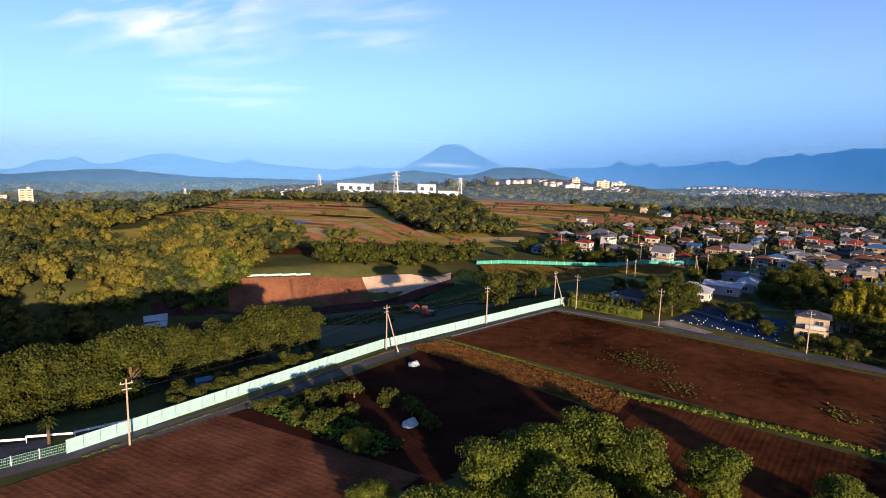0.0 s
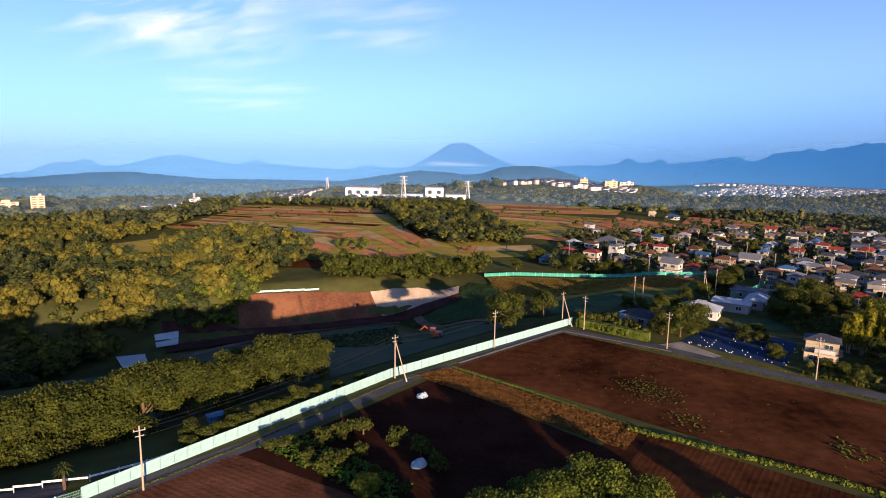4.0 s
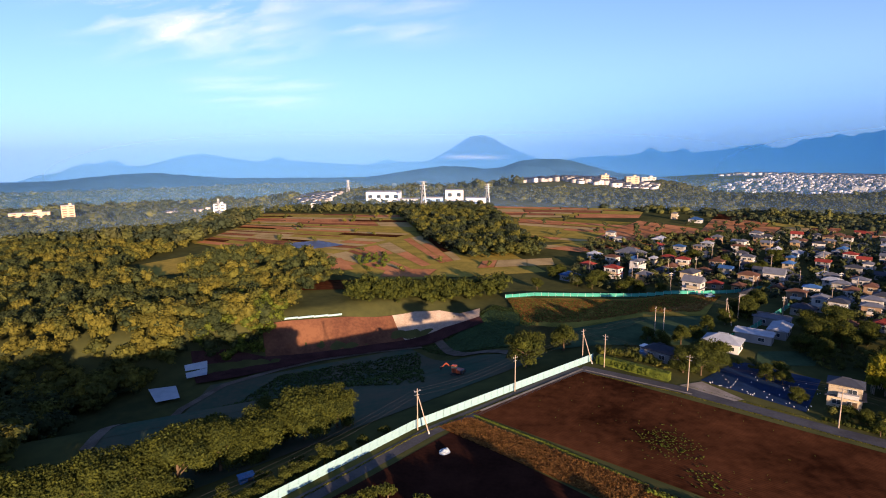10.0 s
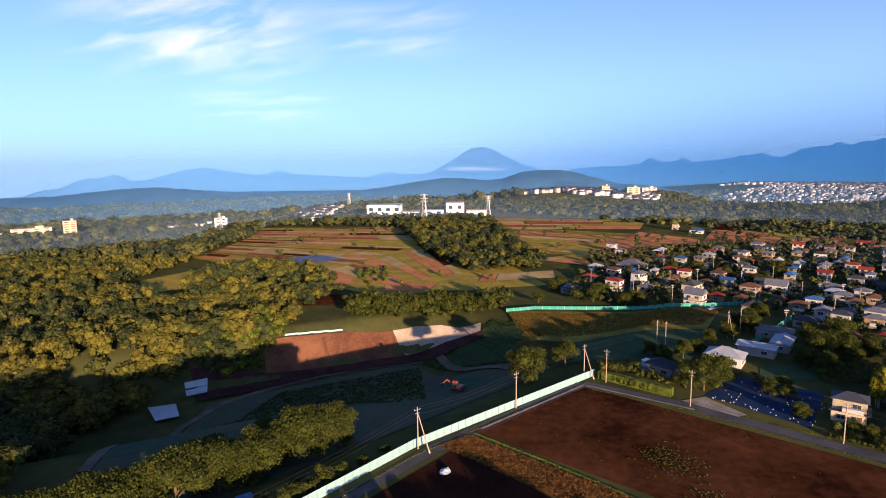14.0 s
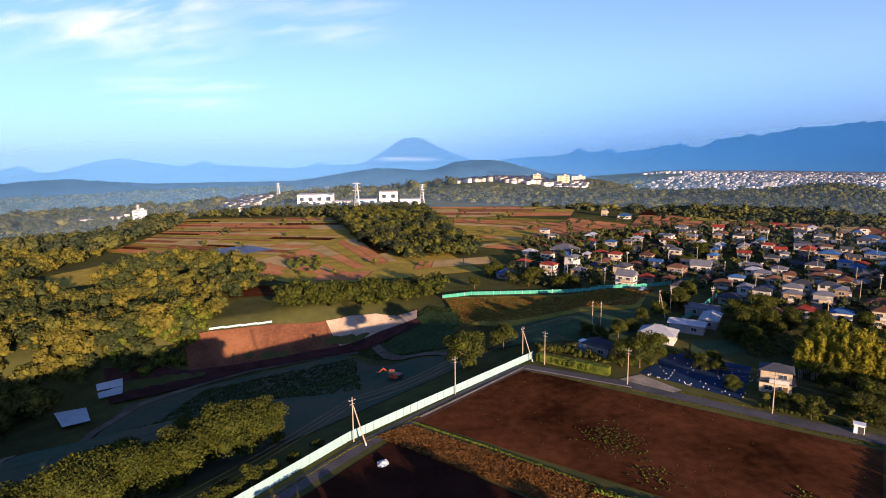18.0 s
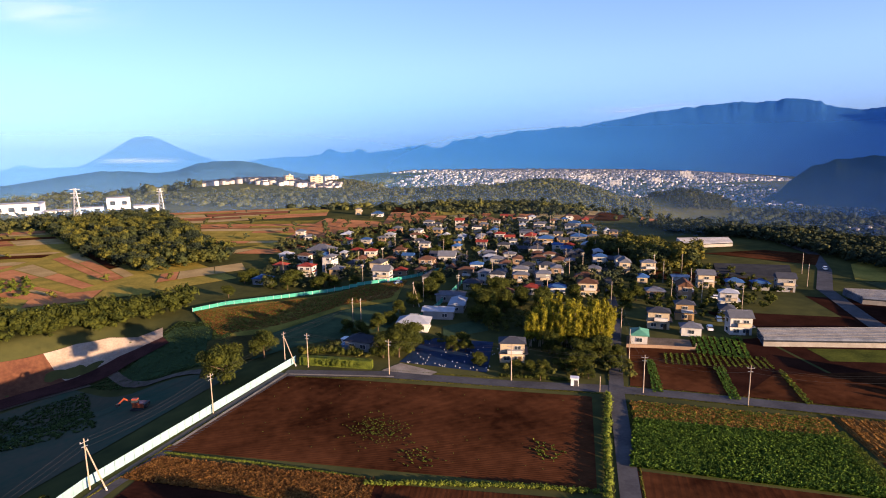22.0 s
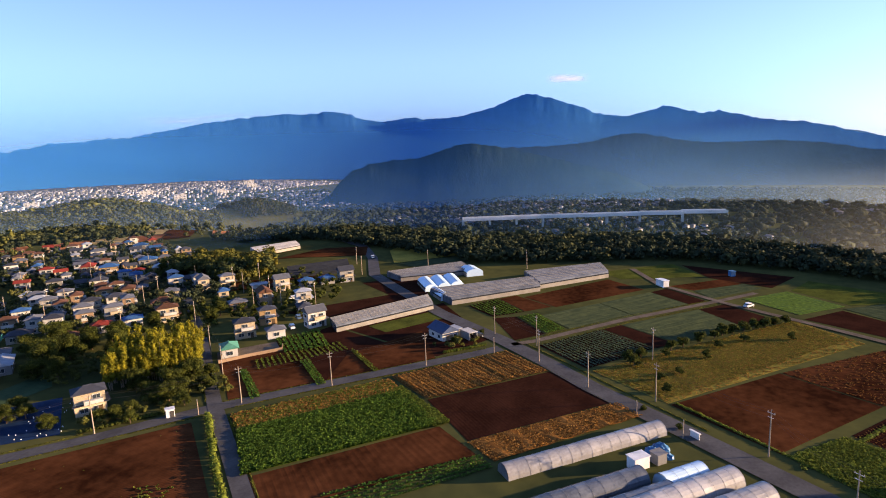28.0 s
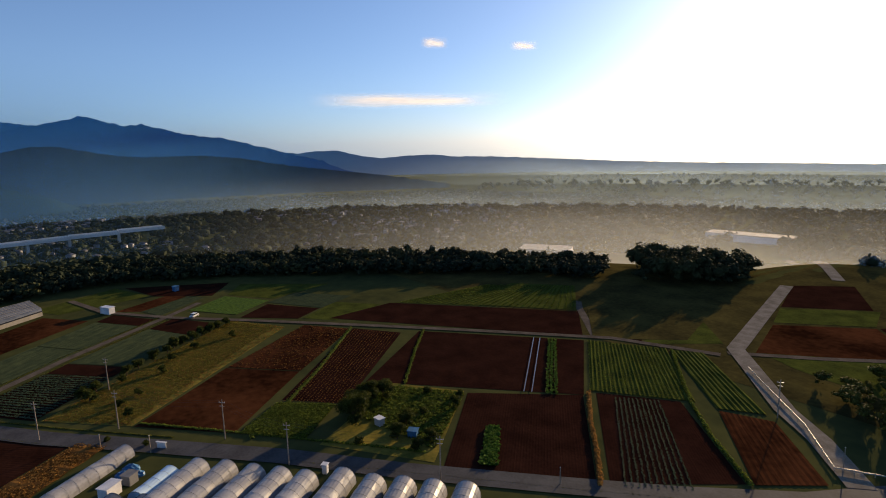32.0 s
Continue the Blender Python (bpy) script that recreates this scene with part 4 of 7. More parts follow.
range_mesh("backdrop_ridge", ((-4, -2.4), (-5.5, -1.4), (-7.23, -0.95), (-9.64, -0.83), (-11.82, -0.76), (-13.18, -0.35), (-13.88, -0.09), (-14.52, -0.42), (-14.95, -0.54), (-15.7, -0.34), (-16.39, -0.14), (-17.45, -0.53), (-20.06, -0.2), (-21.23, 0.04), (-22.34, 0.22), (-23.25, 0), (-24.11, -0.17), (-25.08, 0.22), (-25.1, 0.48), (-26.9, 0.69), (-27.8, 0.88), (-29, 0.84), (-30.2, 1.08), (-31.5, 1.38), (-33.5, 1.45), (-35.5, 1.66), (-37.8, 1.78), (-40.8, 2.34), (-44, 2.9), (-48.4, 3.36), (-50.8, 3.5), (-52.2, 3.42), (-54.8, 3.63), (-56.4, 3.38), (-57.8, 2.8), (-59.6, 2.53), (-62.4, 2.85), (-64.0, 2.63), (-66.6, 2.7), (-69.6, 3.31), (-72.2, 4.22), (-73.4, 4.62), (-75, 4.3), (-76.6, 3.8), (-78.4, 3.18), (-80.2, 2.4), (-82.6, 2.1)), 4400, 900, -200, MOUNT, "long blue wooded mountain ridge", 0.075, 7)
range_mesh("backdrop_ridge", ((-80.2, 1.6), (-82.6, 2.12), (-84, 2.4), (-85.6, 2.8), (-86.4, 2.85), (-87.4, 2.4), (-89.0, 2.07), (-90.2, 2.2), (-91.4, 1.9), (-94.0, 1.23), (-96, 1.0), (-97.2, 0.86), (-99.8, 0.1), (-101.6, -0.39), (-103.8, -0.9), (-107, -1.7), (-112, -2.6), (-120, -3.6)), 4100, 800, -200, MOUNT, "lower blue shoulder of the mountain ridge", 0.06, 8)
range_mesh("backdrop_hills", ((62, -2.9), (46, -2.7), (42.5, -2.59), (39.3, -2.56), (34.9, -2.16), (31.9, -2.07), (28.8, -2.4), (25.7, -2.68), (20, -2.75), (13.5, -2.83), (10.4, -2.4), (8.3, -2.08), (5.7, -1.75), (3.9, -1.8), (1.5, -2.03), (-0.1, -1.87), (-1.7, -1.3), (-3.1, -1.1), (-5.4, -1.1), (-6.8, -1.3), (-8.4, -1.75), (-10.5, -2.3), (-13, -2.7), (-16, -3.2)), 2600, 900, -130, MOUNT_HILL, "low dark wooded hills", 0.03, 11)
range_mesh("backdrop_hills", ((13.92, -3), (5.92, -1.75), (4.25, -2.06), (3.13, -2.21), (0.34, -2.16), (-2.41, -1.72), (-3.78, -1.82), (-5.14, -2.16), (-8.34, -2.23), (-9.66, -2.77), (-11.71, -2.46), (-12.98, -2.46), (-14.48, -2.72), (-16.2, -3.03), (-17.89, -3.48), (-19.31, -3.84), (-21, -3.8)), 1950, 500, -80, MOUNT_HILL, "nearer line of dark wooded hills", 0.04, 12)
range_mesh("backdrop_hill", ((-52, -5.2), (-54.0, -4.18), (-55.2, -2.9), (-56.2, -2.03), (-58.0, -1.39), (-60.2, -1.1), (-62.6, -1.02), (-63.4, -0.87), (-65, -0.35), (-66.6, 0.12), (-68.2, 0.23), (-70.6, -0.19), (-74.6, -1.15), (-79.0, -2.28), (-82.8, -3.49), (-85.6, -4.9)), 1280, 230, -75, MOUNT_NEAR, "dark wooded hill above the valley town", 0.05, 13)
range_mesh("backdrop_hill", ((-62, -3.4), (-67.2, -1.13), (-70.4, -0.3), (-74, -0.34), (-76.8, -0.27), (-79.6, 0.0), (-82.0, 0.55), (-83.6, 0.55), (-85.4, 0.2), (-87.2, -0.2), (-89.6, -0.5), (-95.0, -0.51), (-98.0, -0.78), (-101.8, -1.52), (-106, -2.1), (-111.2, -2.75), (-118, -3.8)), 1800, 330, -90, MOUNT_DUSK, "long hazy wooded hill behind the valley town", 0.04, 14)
# skyline of the plain: its haze is put into the pale grey-blue colour
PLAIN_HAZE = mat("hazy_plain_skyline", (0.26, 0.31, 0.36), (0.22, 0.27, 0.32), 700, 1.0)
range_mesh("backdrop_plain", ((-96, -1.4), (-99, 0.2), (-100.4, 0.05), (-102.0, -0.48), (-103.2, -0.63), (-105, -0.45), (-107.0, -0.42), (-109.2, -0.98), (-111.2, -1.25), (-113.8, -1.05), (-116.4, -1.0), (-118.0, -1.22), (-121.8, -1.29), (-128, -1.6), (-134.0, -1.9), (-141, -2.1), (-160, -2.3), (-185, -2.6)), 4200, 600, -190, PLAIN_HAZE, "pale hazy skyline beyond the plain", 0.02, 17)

# ================= houses =================
def slab_roof(bm, w, d, z, h, hip, over=0.5, thick=0.14):
    """A pitched roof over w by d from height z; hip: hipped on all four sides, otherwise gabled along w."""
    a, b = w / 2 + over, d / 2 + over
    r = max(0.3, a - b) if hip else a
    pts = [(-a, -b, z), (a, -b, z), (a, b, z), (-a, b, z), (-r, 0, z + h), (r, 0, z + h)]
    low = [bm.verts.new((x, y, q - thick)) for x, y, q in pts[:4]]
    top = [bm.verts.new(p) for p in pts]
    bm.faces.new(low[::-1])
    for i in range(4):
        j = (i + 1) % 4
        bm.faces.new((low[i], low[j], top[j], top[i]))
    bm.faces.new((top[0], top[1], top[5], top[4]))
    bm.faces.new((top[2], top[3], top[4], top[5]))
    bm.faces.new((top[1], top[2], top[5]))
    bm.faces.new((top[3], top[0], top[4]))
    return bm


def pane_mesh(name, w, h, t, material):
    bm = box(bmesh.new(), 0, 0, -h / 2, w, t, h)
    me = bpy.data.meshes.new(name)
    bm.to_mesh(me)
    bm.free()
    me.materials.append(material)
    return me


WIN_FRAME, WIN_PANE = pane_mesh("window", 1.7, 1.25, 0.12, FRAME), pane_mesh("pane", 0.76, 1.08, 0.05, GLASS)
DOOR_LEAF = pane_mesh("door", 0.95, 2.0, 0.1, BARK)
GUTTER = mat("dark_gutter", (0.06, 0.055, 0.05), None, 1, 0.5)
ROOFS.append(mat("roof_green", (0.06, 0.22, 0.15), None, 1.5, 0.6, bump=0.3, random=0.2))
ROOF_WORDS = ("dark slate", "brown tile", "grey tile", "blue", "red", "silver metal", "green metal")
WALL_WORDS = ("cream", "white", "tan", "grey", "ochre")


def window_at(root, x, y, z, turn, panes=True):
    w = link("window", WIN_FRAME, root, pose(x, y, z, 0, 0, turn))
    for k in (-0.41, 0.41):
        link("pane", WIN_PANE, w, pose(k, -0.055, 0))


def walls_windows(root, w, d, z, seed, gap=2.7):
    rnd = random.Random(seed)
    for turn, length, off in ((0, w, d / 2), (90, d, w / 2), (180, w, d / 2), (270, d, w / 2)):
        n = max(1, int((length - 0.8) / gap))
        for i in range(n):
            if rnd.random() < 0.12:
                continue
            u = (i - (n - 1) / 2) * (length - 0.9) / n
            p = pose(0, 0, 0, 0, 0, turn) @ Vector((u, -off - 0.03, z))
            window_at(root, p.x, p.y, p.z, turn)


def house(x, y, w, wall, roof, style, turn, depth=None, seed=0):
    """A dwelling: 0 one storey, 1 two storeys with hipped roof, 2 flats, 3 long shed, 4 two storeys with gables."""
    d = depth or w * (0.72 if style != 3 else 0.5)
    W, R = WALLS[wall], ROOFS[roof]
    words = ("single-storey %s house with a %s roof", "two-storey %s house with a hipped %s roof", "three-storey %s apartment block with balconies and a %s roof", "long low %s shed with a %s roof", "two-storey %s house with a gabled %s roof")[style]
    root = thing("shed" if style == 3 else "apartment_block" if style == 2 else "house", words % (WALL_WORDS[wall], ROOF_WORDS[roof]), "shed" if style == 3 else "house", pose(x, y, gz(x, y) - 0.15, 0, 0, turn), "houses of the village")
    if style in (0, 3):
        e = 3.0
        part("wall", box(bmesh.new(), 0, 0, 0, w, d, e), W, root)
        part("roof", slab_roof(bmesh.new(), w, d, e, d * (0.26 if style == 0 else 0.16), style == 0), R, root)
        part("ridge_cap", box(bmesh.new(), 0, 0, e + d * (0.26 if style == 0 else 0.16) + (0.5 * 0.2), max(0.8, w - d if style == 0 else w), 0.3, 0.14), R, root)
        walls_windows(root, w, d, 1.6, seed, 2.7 if style == 0 else 4)
    elif style == 2:
        for k in range(3):
            part("wall", box(bmesh.new(), 0, k * 0.5, k * 2.8, w - k * 0.6, d - k, 2.8), W, root)
            part("balcony", box(bmesh.new(), 0, -d / 2 - 0.5 + k, k * 2.8 + 0.2, w - 0.4, 1.0, 0.9), W, root)
            walls_windows(root, w - k * 0.6, d - k, k * 2.8 + 1.6, seed + k)
        part("roof", slab_roof(bmesh.new(), w - 1.2, d - 2, 8.4, 1.0, True), R, root)
    else:
        up, dp = (w * 0.96, d * 0.94) if style == 1 else (w, d)
        part("wall", box(bmesh.new(), 0, 0, 0, w, d, 2.9), W, root)
        part("upper_wall", box(bmesh.new(), 0, 0, 2.9, up, dp, 2.6), W, root)
        skirt = bmesh.new()
        for t, length, off in ((0, w, d / 2), (90, d, w / 2), (180, w, d / 2)):
            p = pose(0, 0, 0, 0, 0, t) @ Vector((0, -off - 0.35, 2.75))
            box(skirt, p.x, p.y, p.z, length + 0.9, 0.9, 0.16, t)
        part("lower_roof", skirt, R, root)
        h = dp * (0.24 if style == 1 else 0.38)
        part("roof", slab_roof(bmesh.new(), up, dp, 5.55, h, style == 1), R, root)
        if style == 4:
            g = bmesh.new()
            for sx in (-1, 1):
                v = [g.verts.new((sx * up / 2, yy, zz)) for yy, zz in ((-dp / 2, 5.4), (dp / 2, 5.4), (0, 5.45 + h * 0.86))]
                q = [g.verts.new((sx * (up / 2 - 0.2), yy, zz)) for yy, zz in ((-dp / 2, 5.4), (dp / 2, 5.4), (0, 5.45 + h * 0.86))]
                g.faces.new(v), g.faces.new(q[::-1])
                for i in range(3):
                    g.faces.new((v[i], v[(i + 1) % 3], q[(i + 1) % 3], q[i]))
            part("gable", g, W, root)
        part("ridge_cap", box(bmesh.new(), 0, 0, 5.5 + h, max(0.6, up - dp if style == 1 else up), 0.28, 0.16), R, root)
        part("gutter", box(bmesh.new(), 0, -dp / 2 - 0.52, 5.38, up + 0.9, 0.1, 0.1), GUTTER, root)
        walls_windows(root, w, d, 1.45, seed)
        walls_windows(root, up, dp, 4.2, seed + 7)
        part("balcony", box(bmesh.new(), w * 0.1, -d / 2 - 0.55, 2.9, w * 0.6, 1.0, 0.95), WALLS[(wall + 1) % 2], root)
        link("door", DOOR_LEAF, root, pose(w * 0.3, -d / 2 - 0.06, 1.0))
    return root


HOUSES = (
    ((55, 342, 8.1, 1, 5, 0), (77, 349, 16.8, 3, 2, 0), (61, 320, 7.7, 1, 1, 1), (69, 294, 9.5, 1, 2, 2), (47, 312, 7.4, 2, 4, 0), (56, 290, 8.8, 1, 4, 1), (34, 283, 9.0, 3, 3, 0), (99, 376, 9.1, 1, 4, 0), (107, 357, 7.3, 3, 3, 1), (81, 403, 6.2, 1, 2, 0), (77, 414, 6.3, 1, 2, 1), (107, 404, 13.1, 3, 5, 3), (97, 316, 7.8, 1, 4, 1), (113, 312, 7.8, 2, 1, 1), (103, 300, 6.5, 2, 1, 0), (90, 281, 10.4, 0, 0, 1)),
    ((83, 254, 8.8, 1, 2, 4), (96, 265, 6.7, 2, 4, 0), (104, 260, 6, 4, 1, 0), (114, 275, 9.4, 2, 1, 1), (127, 279, 9.7, 1, 2, 4), (134, 326, 6.5, 1, 2, 1), (155, 538, 7.0, 0, 2, 1), (166, 514, 11.8, 1, 3, 0), (176, 418, 8.9, 1, 2, 1), (189, 421, 7.2, 1, 1, 0), (172, 355, 13.9, 1, 5, 3), (193, 338, 7.6, 1, 4, 1), (221, 435, 6.3, 1, 2, 0), (215, 403, 6.0, 4, 1, 1), (227, 386, 7.0, 3, 0, 0)),
    ((244, 368, 9.7, 1, 2, 1), (294, 399, 8.6, 1, 1, 1), (280, 398, 6.9, 2, 2, 0), (269, 359, 10.6, 1, 3, 1), (230, 303, 11.4, 3, 3, 1), (207, 323, 11.3, 2, 4, 1), (208, 307, 11.1, 4, 3, 1), (212, 288, 6.6, 1, 4, 0), (177, 271, 9.2, 1, 0, 1), (189, 260, 9.0, 3, 3, 1), (157, 294, 6.8, 3, 5, 0), (173, 299, 8.1, 3, 0, 1), (141, 251, 6.4, 3, 2, 1), (149, 245, 6.5, 2, 1, 1), (157, 239, 6.3, 4, 1, 1)),
    ((160, 227, 7.8, 4, 1, 1), (166, 209, 7.2, 0, 2, 0), (152, 197, 9.1, 2, 1, 0), (180, 222, 7.2, 1, 3, 1), (179, 204, 7.3, 0, 2, 4), (187, 198, 6.2, 0, 2, 1), (139, 179, 8.2, 0, 1, 1), (131, 187, 6, 1, 3, 0), (146, 209, 6, 2, 2, 1), (134, 201, 7.0, 3, 2, 1), (125, 204, 6.6, 2, 2, 1), (118, 210, 6, 1, 0, 1), (116, 218, 6, 1, 2, 1), (107, 211, 8.1, 3, 0, 0), (113, 229, 6.2, 2, 1, 1)),
    ((110, 190, 6, 2, 1, 0), (122, 191, 6, 3, 4, 0), (90, 196, 11.9, 3, 2, 3), (87, 184, 11.4, 3, 5, 3), (77, 178, 11.4, 3, 5, 3), (65, 170, 11.0, 1, 5, 0), (45, 160, 8.7, 3, 0, 0), (119, 130, 6.1, 1, 6, 0), (134, 138, 7.4, 0, 0, 1), (137, 128, 5.5, 1, 2, 0), (148, 141, 6.6, 4, 0, 1), (168, 160, 6.5, 2, 1, 4), (160, 166, 7.2, 2, 2, 0), (186, 179, 6.3, 1, 5, 3), (189, 169, 7.0, 0, 2, 4)),
    ((151, 123, 7.2, 1, 2, 4), (173, 145, 6, 1, 5, 1), (163, 137, 6, 1, 0, 0), (198, 163, 7.1, 3, 3, 0), (205, 157, 6, 3, 3, 0), (211, 151, 6.3, 3, 0, 4), (78.5, 133.5, 6.55, 0, 0, 1), (132, 215, 6.5, 1, 2, 1), (140, 222, 6.5, 3, 0, 1), (128, 226, 6.5, 2, 2, 0), (136, 235, 6.5, 1, 1, 1), (124, 240, 6.8, 1, 3, 1), (168, 246, 7, 1, 1, 1), (172, 234, 7, 2, 2, 0)),
    ((155, 262, 7, 1, 2, 1), (165, 283, 7, 4, 1, 0), (196, 278, 7, 1, 3, 1), (150, 275, 7, 3, 2, 1), (142, 300, 7, 1, 2, 0), (186, 310, 7, 1, 2, 1), (222, 330, 7, 3, 1, 1), (245, 330, 7, 1, 2, 0), (195, 375, 8, 1, 0, 1), (152, 380, 8, 1, 2, 1), (255, 410, 8, 1, 1, 1), (132, 355, 8, 2, 1, 0)))
for k, rows in enumerate(HOUSES):
    for i, (x, y, w, wall, roof, style) in enumerate(rows):
        turn = -37 + (i * 53 + k * 31) % 13 - 6 + (90 if (i + k) % 4 == 3 else 0)
        if (x, y) == (78.5, 133.5):
            turn = -30
        house(x, y, w if w < 6.6 else w * 0.87, wall, roof, style, turn, seed=100 * k + i)


def gable_end(x, w, z, h):
    """A gable wall across y at the end x of a gabled roof."""
    g = bmesh.new()
    g.faces.new([g.verts.new(p) for p in ((x, -w / 2, z), (x, w / 2, z), (x, 0, z + h))])
    bmesh.ops.solidify(g, geom=g.faces[:], thickness=0.15)
    return g


def corner_house(x, y, turn):
    root = thing("house", "white single-storey house with a dark blue gabled roof", "house", pose(x, y, -0.1, 0, 0, turn) @ Matrix.Scale(0.8, 4), "houses of the village")
    part("wall", box(bmesh.new(), 0, 0, 0, 10, 7, 3.3), WALLS[1], root)
    part("roof", slab_roof(bmesh.new(), 10, 7, 3.4, 2.3, False, 0.6), ROOF_NAVY, root)
    part("ridge_cap", box(bmesh.new(), 0, 0, 5.7, 11.2, 0.3, 0.16), ROOF_NAVY, root)
    for sx in (-5.0, 5.0):
        part("gable", gable_end(sx * 1.01, 6.9, 3.2, 2.1), WALLS[1], root)
    wing = part("wing_wall", box(bmesh.new(), -0.6, -5.0, 0, 5.2, 3.4, 3.0), WALLS[0], root)
    part("wing_roof", box(bmesh.new(), -0.6, -5.0, 3.0, 5.6, 3.8, 0.25), ROOFS[5], root)
    part("garage_door", box(bmesh.new(), -5.08, 0.4, 0.05, 0.1, 2.8, 2.3), WALLS[2], root)
    part("porch_roof", box(bmesh.new(), -5.7, 0.4, 2.7, 1.4, 5.6, 0.14), ROOF_NAVY, root)
    for u, v, t in ((-2.6, 3.53, 180), (1.8, 3.53, 180), (3.6, -3.53, 0)):
        link("window", COTTAGE_PANE, root, pose(u, v, 1.6, 0, 0, t))
    link("window", COTTAGE_PANE, wing, pose(-0.6, -6.73, 1.6))
    link("window", COTTAGE_PANE, root, pose(-5.06, -2.3, 1.6, 0, 0, 270))
    port = thing("carport", "open carport with a flat pale roof beside the house", "carport", pose(155.5, 68.5, 0, 0, 0, turn))
    part("roof", box(bmesh.new(), 0, 0, 2.3, 5.2, 3.0, 0.14), WALLS[1], port)
    for u in (-2.4, 0, 2.4):
        for v in (-1.35, 1.35):
            part("post", box(bmesh.new(), u, v, 0, 0.12, 0.12, 2.3), STEEL, port)
    part("back_wall", box(bmesh.new(), 0, 1.45, 0, 5.0, 0.06, 2.2), WALLS[3], port)


def cottage(x, y, w, wall, roof, turn, seed, storeys):
    """A small plain dwelling: walls, hipped or gabled roof, porch roof and single-sash windows."""
    rnd = random.Random(seed)
    d, e = w * rnd.uniform(0.62, 0.85), 2.7 if storeys == 1 else 4.9
    root = thing("house", "small %s %s house with a %s roof" % ("one-storey" if storeys == 1 else "two-storey", WALL_WORDS[wall], ROOF_WORDS[roof]), "house", pose(x, y, gz(x, y) - 0.15, 0, 0, turn), "houses of the village")
    part("wall", box(bmesh.new(), 0, 0, 0, w, d, e), WALLS[wall], root)
    part("roof", slab_roof(bmesh.new(), w, d, e, d * rnd.uniform(0.24, 0.36), rnd.random() < 0.6), ROOFS[roof], root)
    part("porch_roof", box(bmesh.new(), w * 0.15, -d / 2 - 0.6, 2.5, w * 0.5, 1.2, 0.14), ROOFS[roof], root)
    for z in (1.5,) if storeys == 1 else (1.5, 4.1):
        for u, v, t in ((-w * 0.25, -d / 2 - 0.03, 0), (w * 0.25, -d / 2 - 0.03, 0), (-w / 2 - 0.03, 0, 270), (w / 2 + 0.03, 0, 90)):
            link("window", COTTAGE_PANE, root, pose(u, v, z, 0, 0, t))


COTTAGE_PANE = pane_mesh("window", 1.5, 1.1, 0.1, GLASS)
ROOF_NAVY = mat("navy_roof_sheets", (0.022, 0.045, 0.11), (0.014, 0.03, 0.075), 1.5, 0.6, bump=0.3)
corner_house(154, 76.5, 57)
rnd = random.Random(77)
taken = [(x, y) for rows in HOUSES for x, y, *_ in rows]
VILLAGE = [(112, 214), (126, 186), (200, 186), (226, 225), (300, 380), (250, 440), (150, 420), (95, 330), (60, 335), (42, 292), (90, 262)]
tries, built = 0, 0
while built < 110 and tries < 4000:
    tries += 1
    x, y = rnd.uniform(40, 300), rnd.uniform(180, 440)
    if not inside(VILLAGE, np.array([x]), np.array([y]))[0] or inside(list(VILLAGE_GROVE), np.array([x]), np.array([y]))[0] or min(math.hypot(x - a, y - b) for a, b in taken) < 9.2:
        continue
    taken.append((x, y))
    built += 1
    cottage(x, y, rnd.uniform(4.8, 6.8), rnd.choice((0, 1, 1, 2, 3, 4)), rnd.choice((0, 0, 0, 1, 1, 2, 2, 3, 4, 5)), -37 + rnd.choice((0, 90)) + rnd.uniform(-8, 8), built, rnd.choice((1, 2, 2)))


def far_houses(name, label, poly, count, seed, size=(8, 14), height=(4, 8), walls=None):
    """Hundreds of distant small houses: walls, and a roof part."""
    rnd = np.random.RandomState(seed)
    p = np.array(poly, float)
    lo, hi = p.min(0), p.max(0)
    x, y = rnd.uniform(lo[0], hi[0], count * 6), rnd.uniform(lo[1], hi[1], count * 6)
    ok = inside(list(poly), x, y)
    x, y = x[ok][:count], y[ok][:count]
    z = ground_z(x, y)
    WV, WF, RV, RF = [], [], [], []
    cube = np.array([(a, b, c) for c in (0, 1) for a, b in ((-1, -1), (1, -1), (1, 1), (-1, 1))], float)
    ct = np.array([(0, 1, 5), (0, 5, 4), (1, 2, 6), (1, 6, 5), (2, 3, 7), (2, 7, 6), (3, 0, 4), (3, 4, 7)])
    roof = np.array([(-1.12, -1.15, 0), (1.12, -1.15, 0), (1.12, 1.15, 0), (-1.12, 1.15, 0), (-0.6, 0, 1), (0.6, 0, 1)], float)
    rt = np.array([(0, 1, 5), (0, 5, 4), (2, 3, 4), (2, 4, 5), (1, 2, 5), (3, 0, 4)])
    for i in range(len(x)):
        w, d, h = rnd.uniform(*size) / 2, rnd.uniform(*size) * 0.36, rnd.uniform(*height)
        a = radians(-37 + rnd.randint(0, 2) * 90 + rnd.uniform(-8, 8))
        c, s = math.cos(a), math.sin(a)
        for src, dims, z0, V, F, t in ((cube, (w, d, h), 0, WV, WF, ct), (roof, (w, d, h * 0.3), h, RV, RF, rt)):
            q = src * dims
            F.append(t + sum(len(v) for v in V) if len(V) < 2 else t + len(src) * len(V))
            V.append(np.stack([q[:, 0] * c - q[:, 1] * s + x[i], q[:, 0] * s + q[:, 1] * c + y[i], q[:, 2] + z0 + z[i]], 1))
    ob = tagged(new(name, fill_mesh(name, np.concatenate(WV), np.concatenate(WF), walls or WALL_FAR)), label, "houses", kind="stuff")
    tagged(link("roofs", fill_mesh("roofs", np.concatenate(RV), np.concatenate(RF), ROOF_FAR), ob), kind="stuff")
    return ob


